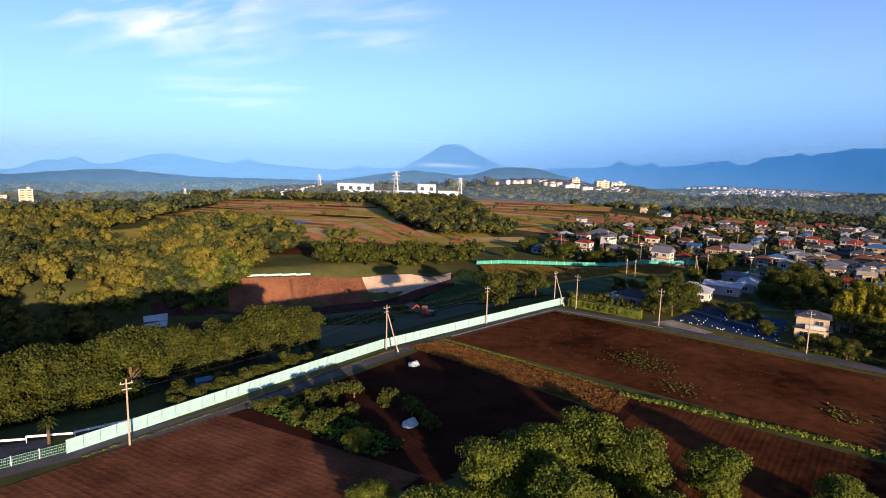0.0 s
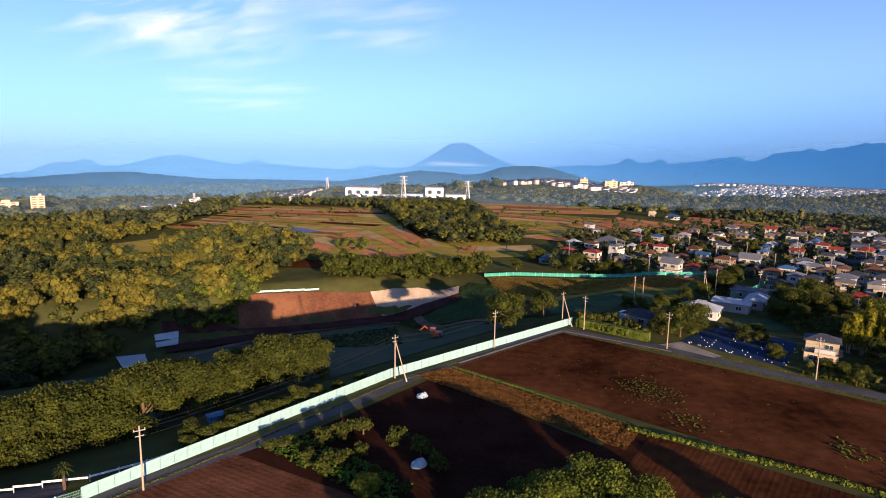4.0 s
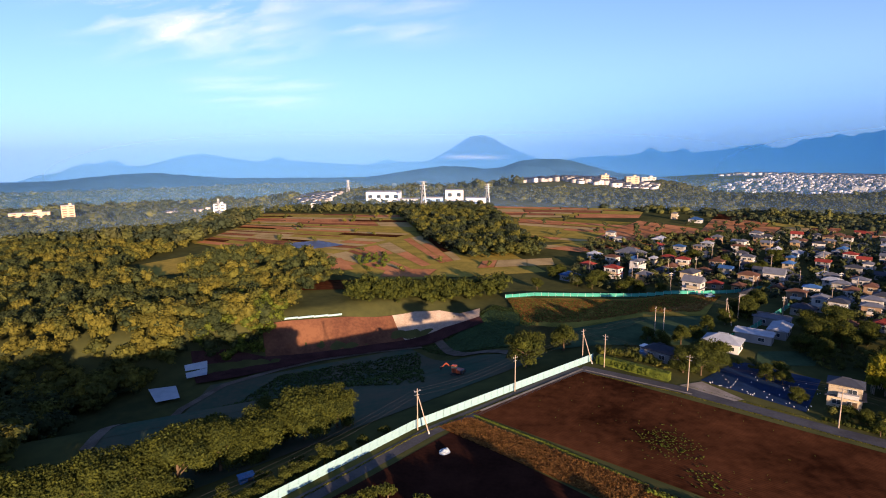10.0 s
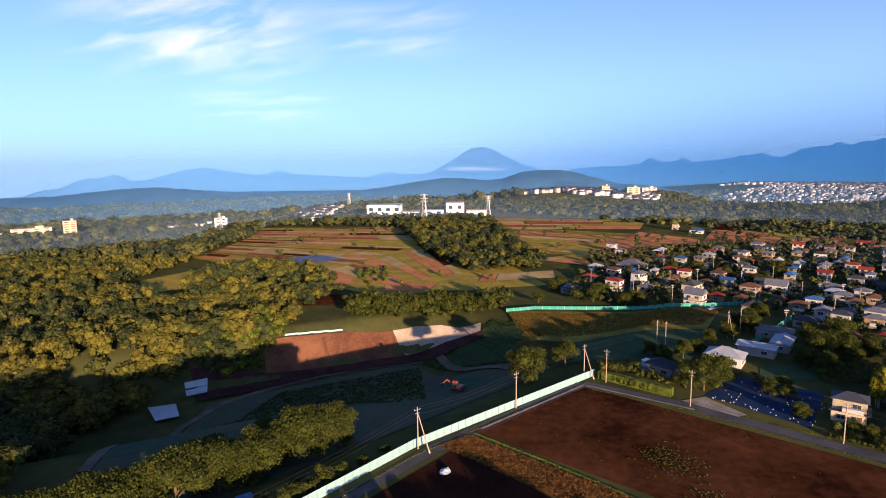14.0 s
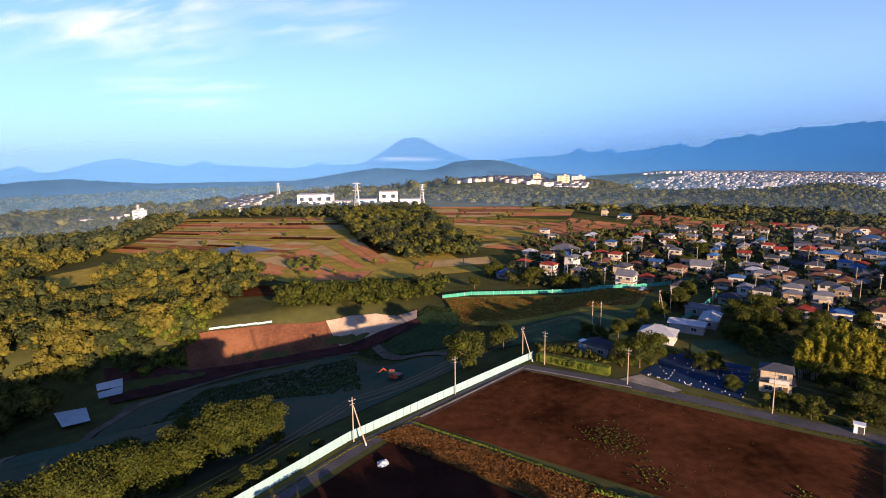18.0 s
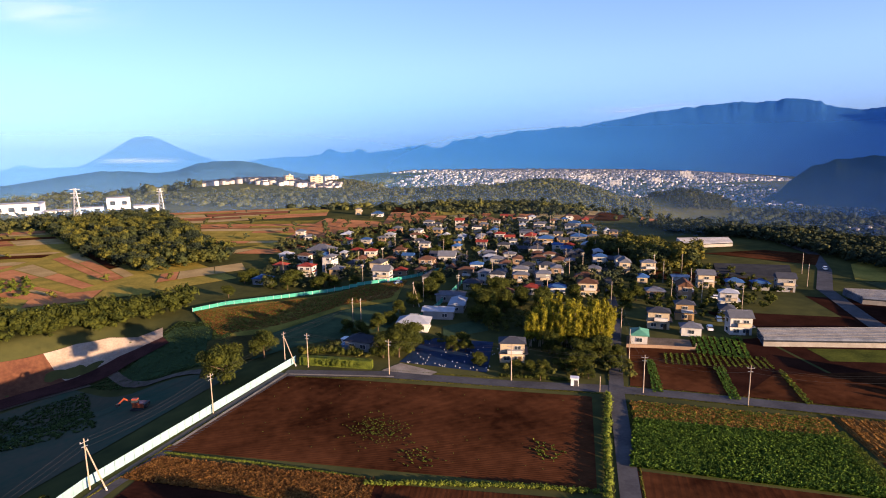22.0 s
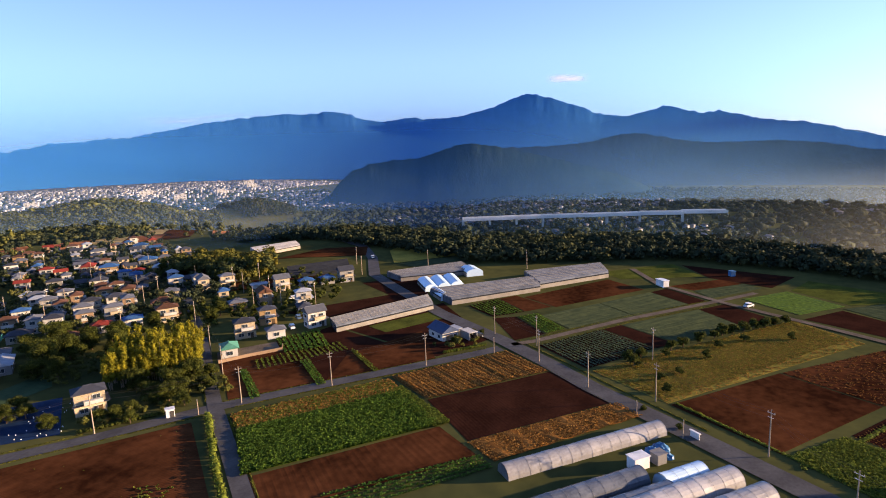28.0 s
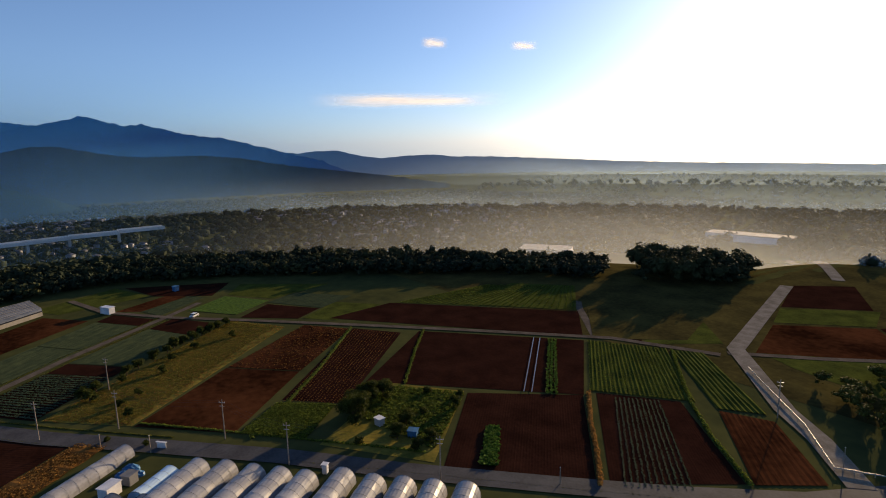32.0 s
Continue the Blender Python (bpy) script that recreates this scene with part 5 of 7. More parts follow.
# darker bluish walls: the valley's hazy shade is put into this colour
WALL_DIM = mat("shaded_valley_walls", (0.24, 0.25, 0.27), (0.06, 0.064, 0.075), 25, 0.9, island=0.8, coords="World")
WALL_FAR = mat("distant_walls", (0.62, 0.57, 0.54), (0.36, 0.34, 0.34), 60, 0.8, island=0.5, coords="World")
# dimmer walls: the haze over the town is partly in this colour
WALL_TOWN = mat("town_walls", (0.46, 0.44, 0.44), (0.18, 0.19, 0.22), 40, 0.8, island=0.75, coords="World")
ROOF_FAR = mat("distant_roofs", (0.085, 0.08, 0.085), (0.035, 0.04, 0.055), 30, 0.6, island=0.6, coords="World")
far_houses("distant_town", "crowded white town on the plain below the mountains", ((560, 1400), (960, 1950), (1600, 2500), (2400, 2500), (2300, 1500), (1440, 1250), (1080, 1320)), 2600, 51, (5, 10), (3, 6.5), WALL_TOWN)
far_houses("distant_town", "dense pale suburbs on the plain", ((500, 1500), (740, 1190), (930, 1050), (1230, 1200), (2000, 1400), (2500, 2300), (1750, 2700), (1000, 2300)), 2600, 59, (5, 10), (3, 6.5), WALL_TOWN)
far_houses("distant_town", "hazy far quarter of the town", ((850, 2500), (1600, 3100), (2500, 3200), (2300, 2300), (1300, 2200)), 900, 60, (12, 24), (5, 10), WALL_TOWN)
far_houses("distant_town", "pale quarter of the town near the dark hill", ((690, 830), (960, 650), (1130, 700), (1500, 1150), (1230, 1200), (930, 1050)), 650, 61, (5, 10), (3, 6), WALL_TOWN)
far_houses("distant_suburb", "rows of white houses on a far hillside", ((30, 1100), (110, 1085), (150, 1050), (250, 1045), (290, 1090), (190, 1160), (20, 1180)), 300, 52, (7, 13), (5, 8))
far_houses("distant_hamlet", "small cluster of pale houses beyond the fields", ((-250, 690), (-205, 610), (-200, 640), (-245, 880), (-300, 860)), 130, 53, (5, 9), (3, 5))
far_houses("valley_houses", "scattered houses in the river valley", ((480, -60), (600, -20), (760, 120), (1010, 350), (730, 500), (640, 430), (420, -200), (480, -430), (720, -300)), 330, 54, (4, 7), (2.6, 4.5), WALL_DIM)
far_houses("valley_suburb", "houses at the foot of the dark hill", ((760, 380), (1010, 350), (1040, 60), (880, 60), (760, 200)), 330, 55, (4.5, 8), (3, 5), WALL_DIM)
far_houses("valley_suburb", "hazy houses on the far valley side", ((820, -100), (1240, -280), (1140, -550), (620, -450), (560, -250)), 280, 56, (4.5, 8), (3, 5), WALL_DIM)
far_houses("west_hamlet", "pale houses among woods", ((-560, 860), (-520, 840), (-470, 930), (-540, 960)), 60, 57, (6, 10), (4, 6))


# ---- large far buildings ----
def block(name, label, x, y, w, d, h, turn, material, bands=3):
    root = thing(name, label, "building", pose(x, y, gz(x, y) - 0.5, 0, 0, turn))
    part("wall", box(bmesh.new(), 0, 0, 0, w, d, h), material, root)
    part("roof", box(bmesh.new(), 0, 0, h, w + 0.6, d + 0.6, 0.6), CONCRETE, root)
    if bands > 1:
        part("penthouse", box(bmesh.new(), w * 0.2, 0, h + 0.6, w * 0.2, d * 0.4, 2.5), material, root)
    for k in range(bands):
        for j in range(max(2, int(w / 9))):
            part("window", box(bmesh.new(), (j + 0.5) * w / max(2, int(w / 9)) - w / 2, -d / 2 - 0.05, h * (k + 0.45) / bands, 5, 0.15, h / bands * 0.35), GLASS, root)
    return root


PLAIN_WHITE = mat("white_cladding", (0.84, 0.84, 0.84), (0.76, 0.77, 0.78), 12, 0.6)
BLUE_CLAD = mat("blue_cladding", (0.25, 0.42, 0.66), None, 12, 0.6)
BRICKISH = mat("sandy_facade", (0.62, 0.42, 0.28), None, 10, 0.8)
block("factory", "large white factory hall beyond the fields", -140, 690, 40, 24, 12.5, 5, PLAIN_WHITE, 1)
block("factory", "low white factory wing beyond the fields", -108, 684, 22, 18, 4.5, 5, PLAIN_WHITE, 1)
block("factory", "white factory block with blue side", -58, 722, 22, 20, 13, 5, PLAIN_WHITE, 1)
block("factory", "low white warehouse with blue side", -29, 660, 22, 16, 8, 5, PLAIN_WHITE, 1)
block("factory", "long pale factory annex", -82, 700, 24, 14, 5, 5, BLUE_CLAD, 1)
block("apartment_tower", "tall sandy apartment tower", -568, 712, 15, 12, 18, 40, BRICKISH, 6)
block("apartment_block", "long sandy apartment building", -604, 690, 44, 12, 7.5, 40, BRICKISH, 3)
block("apartment_block", "low sandy-coloured apartment building among woods", -648, 668, 32, 12, 7, 40, BRICKISH, 3)
block("white_building", "small white building on the far hill", -437, 868, 18, 12, 14, 20, PLAIN_WHITE)
block("apartment_block", "pale apartment block on the far hill", 185, 1085, 14, 12, 15, 10, BRICKISH, 5)
block("apartment_block", "cream apartment block on the far hill", 236, 1095, 24, 12, 19, 10, WALLS[0], 5)
block("apartment_block", "white apartment block on the far hill", 275, 1140, 28, 12, 10, 10, WALLS[1], 3)
for x, y, w, h in ((1080, 1250, 30, 22), (1300, 1330, 26, 18), (1180, 1500, 34, 22), (1500, 1400, 30, 22), (860, 1500, 30, 16), (1650, 1550, 36, 22)):
    block("town_building", "large pale building in the distant town", x, y, w, 18, h * 0.8, -37, WALLS[1], 4)
block("white_shed", "wide pale warehouse roof beyond the wood", 305, -242, 34, 20, 9, 40, PLAIN_WHITE, 1)
block("white_shed", "long pale greenhouse block by the far road", 318, -478, 70, 20, 7, 20, PLAIN_WHITE, 1)


def pylon(x, y, h, base):
    root = thing("power_pylon", "tall lattice steel power pylon", "pylon", pose(x, y, gz(x, y)), "power pylons")
    for sx, sy in ((-1, -1), (1, -1), (1, 1), (-1, 1)):
        part("leg", rod(bmesh.new(), (sx * base, sy * base, 0), (sx * base * 0.22, sy * base * 0.22, h), 0.32, 0.2, 5), STEEL, root)
    bm = bmesh.new()
    for k in range(6):
        z0, z1 = h * k / 6, h * (k + 1) / 6
        b0, b1 = base * (1 - 0.78 * k / 6), base * (1 - 0.78 * (k + 1) / 6)
        for sy in (-1, 1):
            rod(bm, (-b0, sy * b0, z0), (b1, sy * b1, z1), 0.14, None, 4), rod(bm, (b0, sy * b0, z0), (-b1, sy * b1, z1), 0.14, None, 4)
            rod(bm, (sy * b0, -b0, z0), (sy * b1, b1, z1), 0.14, None, 4), rod(bm, (sy * b0, b0, z0), (sy * b1, -b1, z1), 0.14, None, 4)
    tagged(part("lattice", bm, STEEL, root), kind="stuff")
    for k in (0.72, 0.84, 0.96):
        part("crossarm", box(bmesh.new(), 0, 0, h * k, base * 2.6, 0.5, 0.5), STEEL, root)


for x, y, h, b in ((-80, 599, 30, 3), (-16, 690, 22, 2.5), (-420, 830, 24, 2.5), (-240, 900, 22, 2.5), (1190, 760, 34, 3), (1260, 690, 36, 3), (1330, 640, 32, 3)):
    pylon(x, y, h, b)


# ================= viaduct =================
PALE_CONCRETE = mat("pale_concrete", (0.72, 0.70, 0.66), (0.58, 0.56, 0.52), 12, 0.7)


def viaduct():
    root = thing("viaduct", "long pale concrete road viaduct on tall piers", "viaduct")
    pts = [Vector((560, 240)), Vector((600, 165)), Vector((632, 70)), Vector((649, -12))]
    zs = (-20, -20.5, -20, -18)
    for i, (a, b) in enumerate(zip(pts, pts[1:])):
        d = b - a
        ang = math.degrees(math.atan2(d.y, d.x))
        n = int(d.length / 28)
        for k in range(n):
            c = a + d * ((k + 0.5) / n)
            z = zs[i] + (zs[i + 1] - zs[i]) * (k + 0.5) / n
            part("deck", box(bmesh.new(), c.x, c.y, z, d.length / n + 0.4, 11, 1.6, ang), PALE_CONCRETE, root)
            for s in (-5.4, 5.4):
                q = c + Vector((-d.y, d.x)).normalized() * s
                part("parapet", box(bmesh.new(), q.x, q.y, z + 1.6, d.length / n + 0.4, 0.3, 1.6, ang), PALE_CONCRETE, root)
            p = a + d * (k / n)
            g = gz(p.x, p.y) - 1
            part("pier", box(bmesh.new(), p.x, p.y, g, 2.2, 5, z - g, ang), PALE_CONCRETE, root)


viaduct()


# ================= greenhouses =================
def arch(bm, a0, a1, b0, b1, h, seg=9, wall=0.0):
    """A vaulted skin whose near end spans a0 to a1 and far end b0 to b1."""
    a0, a1, b0, b1 = [Vector((*p, 0)) for p in (a0, a1, b0, b1)]
    rows = []
    for s, e in ((a0, a1), (b0, b1)):
        row = []
        for i in range(seg + 1):
            t = math.pi * i / seg
            p = s.lerp(e, 0.5 - 0.5 * math.cos(t))
            p.z = wall + (h - wall) * math.sin(t)
            row.append(bm.verts.new(p))
        rows.append(row)
    for i in range(seg):
        bm.faces.new((rows[0][i], rows[0][i + 1], rows[1][i + 1], rows[1][i]))
    return rows


def tunnel(fx, fy, length, width, h, material, label):
    """A vinyl tunnel house whose front ridge end stands at fx, fy; it runs to the north-west."""
    dx, dy = -0.74, 0.672
    root = thing("tunnel_greenhouse", label, "greenhouse", pose(fx, fy, 0, 0, 0, math.degrees(math.atan2(dy, dx))), "vinyl tunnel greenhouses")
    w = width / 2
    bm = bmesh.new()
    n = int(length / 2.2)
    rings = []
    for k in range(n + 1):
        row = []
        for i in range(13):
            t = math.pi * i / 12
            sag = 0.05 * (k % 2) + 0.03 * math.sin(k * 1.7 + i)
            row.append(bm.verts.new((length * k / n, -w * math.cos(t) * (1 - sag * 0.3), (h - sag) * math.sin(t) ** 0.8)))
        rings.append(row)
    for k in range(n):
        for i in range(12):
            bm.faces.new((rings[k][i], rings[k][i + 1], rings[k + 1][i + 1], rings[k + 1][i]))
    part("cover", bm, material, root)
    for k, name in ((0, "front_wall"), (1, "back_wall")):
        e = bmesh.new()
        e.faces.new([e.verts.new((length * k + (0.05 if k else -0.05), -w * 0.97 * math.cos(math.pi * i / 12), h * 0.97 * math.sin(math.pi * i / 12) ** 0.8)) for i in range(13)])
        bmesh.ops.solidify(e, geom=e.faces[:], thickness=0.05)
        part(name, e, material, root)
    part("door", box(bmesh.new(), -0.12, 0, 0, 0.06, 1.2, 1.9), STEEL, root)
    hoop = tube(bmesh.new(), [(0, -(w + 0.03) * math.cos(math.pi * i / 12), (h + 0.03) * math.sin(math.pi * i / 12) ** 0.8) for i in range(13)], 0.018)
    first_hoop = part("hoop", hoop, FILM_SIDE, root)
    for k in range(1, n + 1):
        link("hoop", first_hoop.data, root, pose(length * k / n, 0, 0))
    return root


tunnel(113.8, 10.0, 36, 4.0, 2.3, FILM, "long narrow vinyl tunnel greenhouse with milky cover")
tunnel(94.5, 11.5, 30, 4.6, 2.6, FILM_DULL, "vinyl tunnel greenhouse with slack dull cover")
tunnel(91.5, 6.5, 30, 4.8, 2.6, FILM_DULL, "vinyl tunnel greenhouse with slack dull cover")
tunnel(99.5, 2.0, 9, 4.4, 2.7, FILM_BLUE, "short bluish-white tunnel greenhouse")
for fx, fy, ln in ((99.3, -3, 38), (95.9, -7.8, 40), (91.8, -12.3, 40), (88.3, -16.6, 40), (84.8, -20.6, 40), (82.1, -27, 38), (77.3, -31.3, 38), (73.9, -35.9, 38), (70.4, -40.3, 38), (66.8, -45.2, 38)):
    tunnel(fx, fy, ln, 4.9, 3.0, FILM, "rounded vinyl tunnel greenhouse with milky cover")


def multi_span(a, b, c, d, n, h, material, label, wall=1.7):
    """A block of joined vaulted greenhouses; the spans run from side ad to side bc."""
    root = thing("greenhouse_block", label, "greenhouse")
    a, b, c, d = [np.array(p, float) for p in (a, b, c, d)]
    for k in range(n):
        bm = bmesh.new()
        r = arch(bm, a + (d - a) * k / n, a + (d - a) * (k + 1) / n, b + (c - b) * k / n, b + (c - b) * (k + 1) / n, h, 9, wall)
        for row in r:
            lo = [bm.verts.new((v.co.x, v.co.y, 0)) for v in (row[0], row[-1])]
            bm.faces.new([lo[0], *row, lo[1]])
        bm.verts.ensure_lookup_table()
        part("span", bm, material, root)
        # wide dark gutters and pale ridges paint the roof's lit and shaded stripes
        g0, g1 = a + (d - a) * k / n, b + (c - b) * k / n
        part("gutter", rod(bmesh.new(), (*g0, wall + 0.1), (*g1, wall + 0.1), 0.24, None, 6), NET, root)
        r0, r1 = a + (d - a) * (k + 0.5) / n, b + (c - b) * (k + 0.5) / n
        part("ridge_strip", rod(bmesh.new(), (*r0, h), (*r1, h), 0.07, None, 5), FILM_SIDE if material is not NET else NET, root)
    for p, q in ((a, b), (d, c)):
        m = (p + q) / 2
        part("side_wall", box(bmesh.new(), m[0], m[1], 0, np.linalg.norm(q - p), 0.08, wall + 0.1, math.degrees(math.atan2(q[1] - p[1], q[0] - p[0]))), material if wall < 1.3 else FILM_SIDE, root)
    return root


multi_span((147, 111.5), (181, 92.8), (192, 100.5), (153.5, 118.6), 8, 2.6, FILM_DULL, "block of joined vinyl greenhouses with dull roofs", 1.5)
multi_span((188, 88.5), (217.5, 63), (231.6, 69.5), (199.5, 103), 8, 3.0, FILM_DULL, "block of joined vinyl greenhouses with pale side walls")
multi_span((221, 64), (248.4, 41.4), (266, 48), (240, 76.4), 8, 3.1, FILM_DULL, "block of joined vinyl greenhouses at the field edge")
multi_span((217, 126), (239, 101), (254, 112.4), (224, 137), 8, 2.8, FILM_DULL, "block of joined vinyl greenhouses with dull roofs")
multi_span((203, 107), (215.5, 117), (229, 105), (215, 95), 3, 2.9, FILM_BLUE, "three joined greenhouses with bright blue-white roofs", 1.3)
multi_span((192, 95), (200.5, 103.5), (203.5, 101), (195, 92.5), 1, 3.0, FILM_BLUE, "small pale blue greenhouse by the road", 1.3)
multi_span((233, 101), (241, 108), (246, 102), (238, 95), 1, 3.4, FILM_BLUE, "small white greenhouse behind the blocks", 1.6)
multi_span((251, 237.5), (279, 230), (292, 244), (264, 256), 6, 2.6, FILM, "far greenhouse block with milky roofs")
multi_span((208, 180), (229, 160), (250.7, 177), (224.6, 195.7), 8, 1.9, NET, "dark net-covered greenhouse block", 1.2)


# ================= the dug-out site =================
def ribbon(name, top, bottom, rows, material, label, lift=0.2, crest=0.0):
    """A bank between an upper and a lower line, lying on the ground."""
    v, f = [], []
    fine_t, fine_b = [], []
    for src, out in ((top, fine_t), (bottom, fine_b)):
        for (x0, y0), (x1, y1) in zip(src, src[1:]):
            out += [(x0 + (x1 - x0) * k / 6, y0 + (y1 - y0) * k / 6) for k in range(6)]
        out.append(src[-1])
    n = len(fine_t)
    for r in range(rows + 1):
        for (x0, y0), (x1, y1) in zip(fine_t, fine_b):
            x, y = x0 + (x1 - x0) * r / rows, y0 + (y1 - y0) * r / rows
            v.append((x, y, gz(x, y) + lift + crest * (1 - r / rows) + (0.25 * noise.noise(Vector((x * 0.4, y * 0.4, 3))) if 0 < r < rows else 0)))
    for r in range(rows):
        f += [(r * n + i, (r + 1) * n + i, (r + 1) * n + i + 1, r * n + i + 1) for i in range(n - 1)]
    return tagged(new(name, mesh_of(name, v, f, material, True)), label, "slope", kind="structure")


# dark purple tone that paints the shade on the lower bank
DITCH = mat("shaded_purple_earth", (0.06, 0.028, 0.026), (0.03, 0.015, 0.015), 5, 0.95, bump=0.6, coords="World")
PALE_SLOPE = mat("pale_mortar_slope", (0.32, 0.27, 0.22), (0.2, 0.155, 0.12), 6, 0.9, bump=0.4, coords="World")
ribbon("slope", ((-90, 206), (-83, 210.5), (-62, 221.5), (-44, 229.5)), ((-86, 199), (-75, 204), (-54, 214), (-37.5, 222)), 8, SLOPE, "bare reddish bank of the dug-out site", 0.7)
ribbon("slope", ((-44, 229.5), (-35, 233), (-25, 235), (-8, 234.5)), ((-37.5, 222), (-31, 225), (-22, 228), (-8, 228)), 8, PALE_SLOPE, "pale mortar-covered bank of the dug-out site", 0.7)
ribbon("slope_foot", ((-110, 190), (-98, 196), (-86, 199), (-75, 204), (-54, 214), (-37.5, 222), (-22, 228), (-8, 228)), ((-102, 178), (-90, 184), (-76, 193), (-66, 201), (-50, 207), (-32, 215), (-18, 221), (-6, 222)), 6, DITCH, "ditch bank below the slope, toned dark purple for its shade", 0.75)
PASTURE = mat("rough_pasture", (0.085, 0.07, 0.022), (0.035, 0.03, 0.012), 14, 0.95, bump=0.8, coords="World")
# these three lean dark and blue-green: the basin's shade is put in
MEADOW = mat("shade_tinted_meadow", (0.05, 0.082, 0.042), (0.026, 0.048, 0.026), 9, 0.95, bump=0.8, coords="World")
MOUND = mat("shade_tinted_mound_grass", (0.038, 0.075, 0.032), (0.026, 0.045, 0.02), 9, 0.95, bump=0.8, coords="World")
SITE = mat("site_rough_ground", (0.085, 0.076, 0.05), (0.032, 0.066, 0.044), 16, 0.95, bump=0.8, coords="World")
drape("basin_floor", (-90, 112), (-97, 178), (-34, 214), (2, 172), SITE, "rough floor of grass and bare earth in the dug-out site", "ground", 0.2, 4)
drape("basin_floor", (-90, 112), (2, 172), (12, 160), (-60, 86), SITE, "rough grassy ground along the site fence", "ground", 0.15, 4)
road("farm_track", ((-24, 220), (-18, 206), (-11, 194), (-2, 182), (4, 172)), 3.2, TRACK, "gravel track into the site", 0.4)
road("farm_track", ((-30, 216), (-50, 208), (-66, 201), (-78, 192), (-92, 178), (-97, 160), (-94, 130), (-88, 108)), 2.6, TRACK, "gravel track along the basin edge", 0.4)
drape("meadow", (3, 246), (92, 248), (72, 206), (10, 198), GRASS_DRY, "sloping meadow of dry grass below the turquoise fence", "ground", 0.25, 5)
drape("meadow", (10, 197.6), (72, 205.6), (64, 172), (16, 168), MEADOW, "blue-green meadow behind the houses", "ground", 0.25, 5)
drape("meadow", (6, 208), (21, 204), (22, 172), (2, 166), PASTURE, "worn brown patch of the meadow", "ground", 0.4, 4)
drape("meadow", (-24, 214), (-4, 232), (9, 222), (4, 184), MOUND, "dark green grassed mound", "ground", 0.35, 4)

TARP = mat("pale_blue_sheet", (0.34, 0.40, 0.44), (0.26, 0.32, 0.36), 3, 0.6)
for pts in (((-107, 162.5), (-101, 166), (-107.5, 175), (-115.5, 172)), ((-107, 181), (-101.5, 184.5), (-104, 190), (-110.5, 186))):
    drape("ground_sheet", *pts, TARP, "pale grey protective sheet spread on the bank", "sheet", 1.25, 2, kind="")


def mesh_panel(w, h, material):
    """An open panel of upright wires between rails."""
    bm = bmesh.new()
    for z in (-h / 2, -h / 6, h / 6, h / 2):
        box(bm, 0, 0, z - 0.02, w, 0.04, 0.04)
    for k in range(15):
        box(bm, -w / 2 + w * (k + 0.5) / 15, 0, -h / 2, 0.018, 0.018, h)
    me = bpy.data.meshes.new("panel")
    bm.to_mesh(me)
    bm.free()
    me.materials.append(material)
    return me


def low_fence(name, pts, height, label, material, post_material, step=2.4, cells=True, wires=False):
    """A fence of posts and framed panels along a line."""
    root = thing(name, label, "fence")
    post = pane_mesh("post", 0.09, height + 0.15, 0.09, post_material)
    for (x0, y0), (x1, y1) in zip(pts, pts[1:]):
        a, b = Vector((x0, y0, gz(x0, y0))), Vector((x1, y1, gz(x1, y1)))
        n = max(1, int((b - a).length / step))
        ang = math.degrees(math.atan2(y1 - y0, x1 - x0))
        pm = pane_mesh("panel", (b - a).length / n - 0.12, height * (0.85 if cells else 0.3), 0.04, material)
        if wires:
            pm = mesh_panel((b - a).length / n - 0.12, height * 0.85, material)
        for k in range(n):
            p, q = a.lerp(b, k / n), a.lerp(b, (k + 0.5) / n)
            p.z, q.z = gz(p.x, p.y), gz(q.x, q.y)
            link("post", post, root, pose(p.x, p.y, p.z + height / 2, 0, 0, ang))
            link("panel", pm, root, pose(q.x, q.y, q.z + height * (0.52 if cells else 0.75), 0, 0, ang))
    return root


GREEN_MESH = mat("green_mesh", (0.16, 0.34, 0.27), None, 1, 0.7)
WHITE_RAIL = mat("white_guardrail", (0.72, 0.72, 0.72), (0.6, 0.6, 0.6), 2, 0.5)
low_fence("mesh_fence", ((-66, 52), (-61.3, 57.2), (-57, 61), (-50.8, 67)), 1.3, "low green wire-mesh fence beside the lane", GREEN_MESH, WHITE_RAIL, wires=True)
low_fence("guardrail", ((-78, 67), (-68, 66.5), (-58, 69.3), (-52.5, 71), (-47, 75.5), (-41.6, 81.5)), 0.95, "white roadside guardrail on short posts", WHITE_RAIL, WHITE_RAIL, 3.0, False)
low_fence("site_hoarding", ((-84, 211), (-73, 216.8), (-63, 222)), 0.9, "short white hoarding above the bank", WHITE_PANEL, STEEL, 4.5)
low_fence("turquoise_fence", ((2.5, 245), (15, 250), (37, 250.5), (60, 252), (73, 250), (86, 250), (100, 254), (115, 264), (126, 268)), 1.7, "long turquoise net fence along the meadow", TURQ, STEEL, 3.0)
low_fence("turquoise_fence", ((70, 178), (79.5, 187), (92, 202), (103.5, 217), (118, 236)), 2.0, "turquoise net fence behind the houses", TURQ, STEEL, 3.0)
low_fence("road_guardrail", ((40, -110), (53, -122), (66, -131), (80, -141)), 0.9, "steel guardrail along the winding road", STEEL, STEEL, 3.0, False)
low_fence("road_guardrail", ((40, -110), (30, -118), (22, -126)), 0.9, "steel guardrail round the road bend", STEEL, STEEL, 3.0, False)
drape("pavement", (-70, 66), (-56, 70.5), (-52, 66.5), (-62, 56.5), ASPHALT, "dark asphalt forecourt behind the guardrail", "pavement", 0.05, 4)
drape("kerb", (-4, 122.5), (22, 149.8), (22.5, 149.3), (-3.5, 122), GRAVEL, "pale kerb along the field edge", "kerb", 0.25, 6)
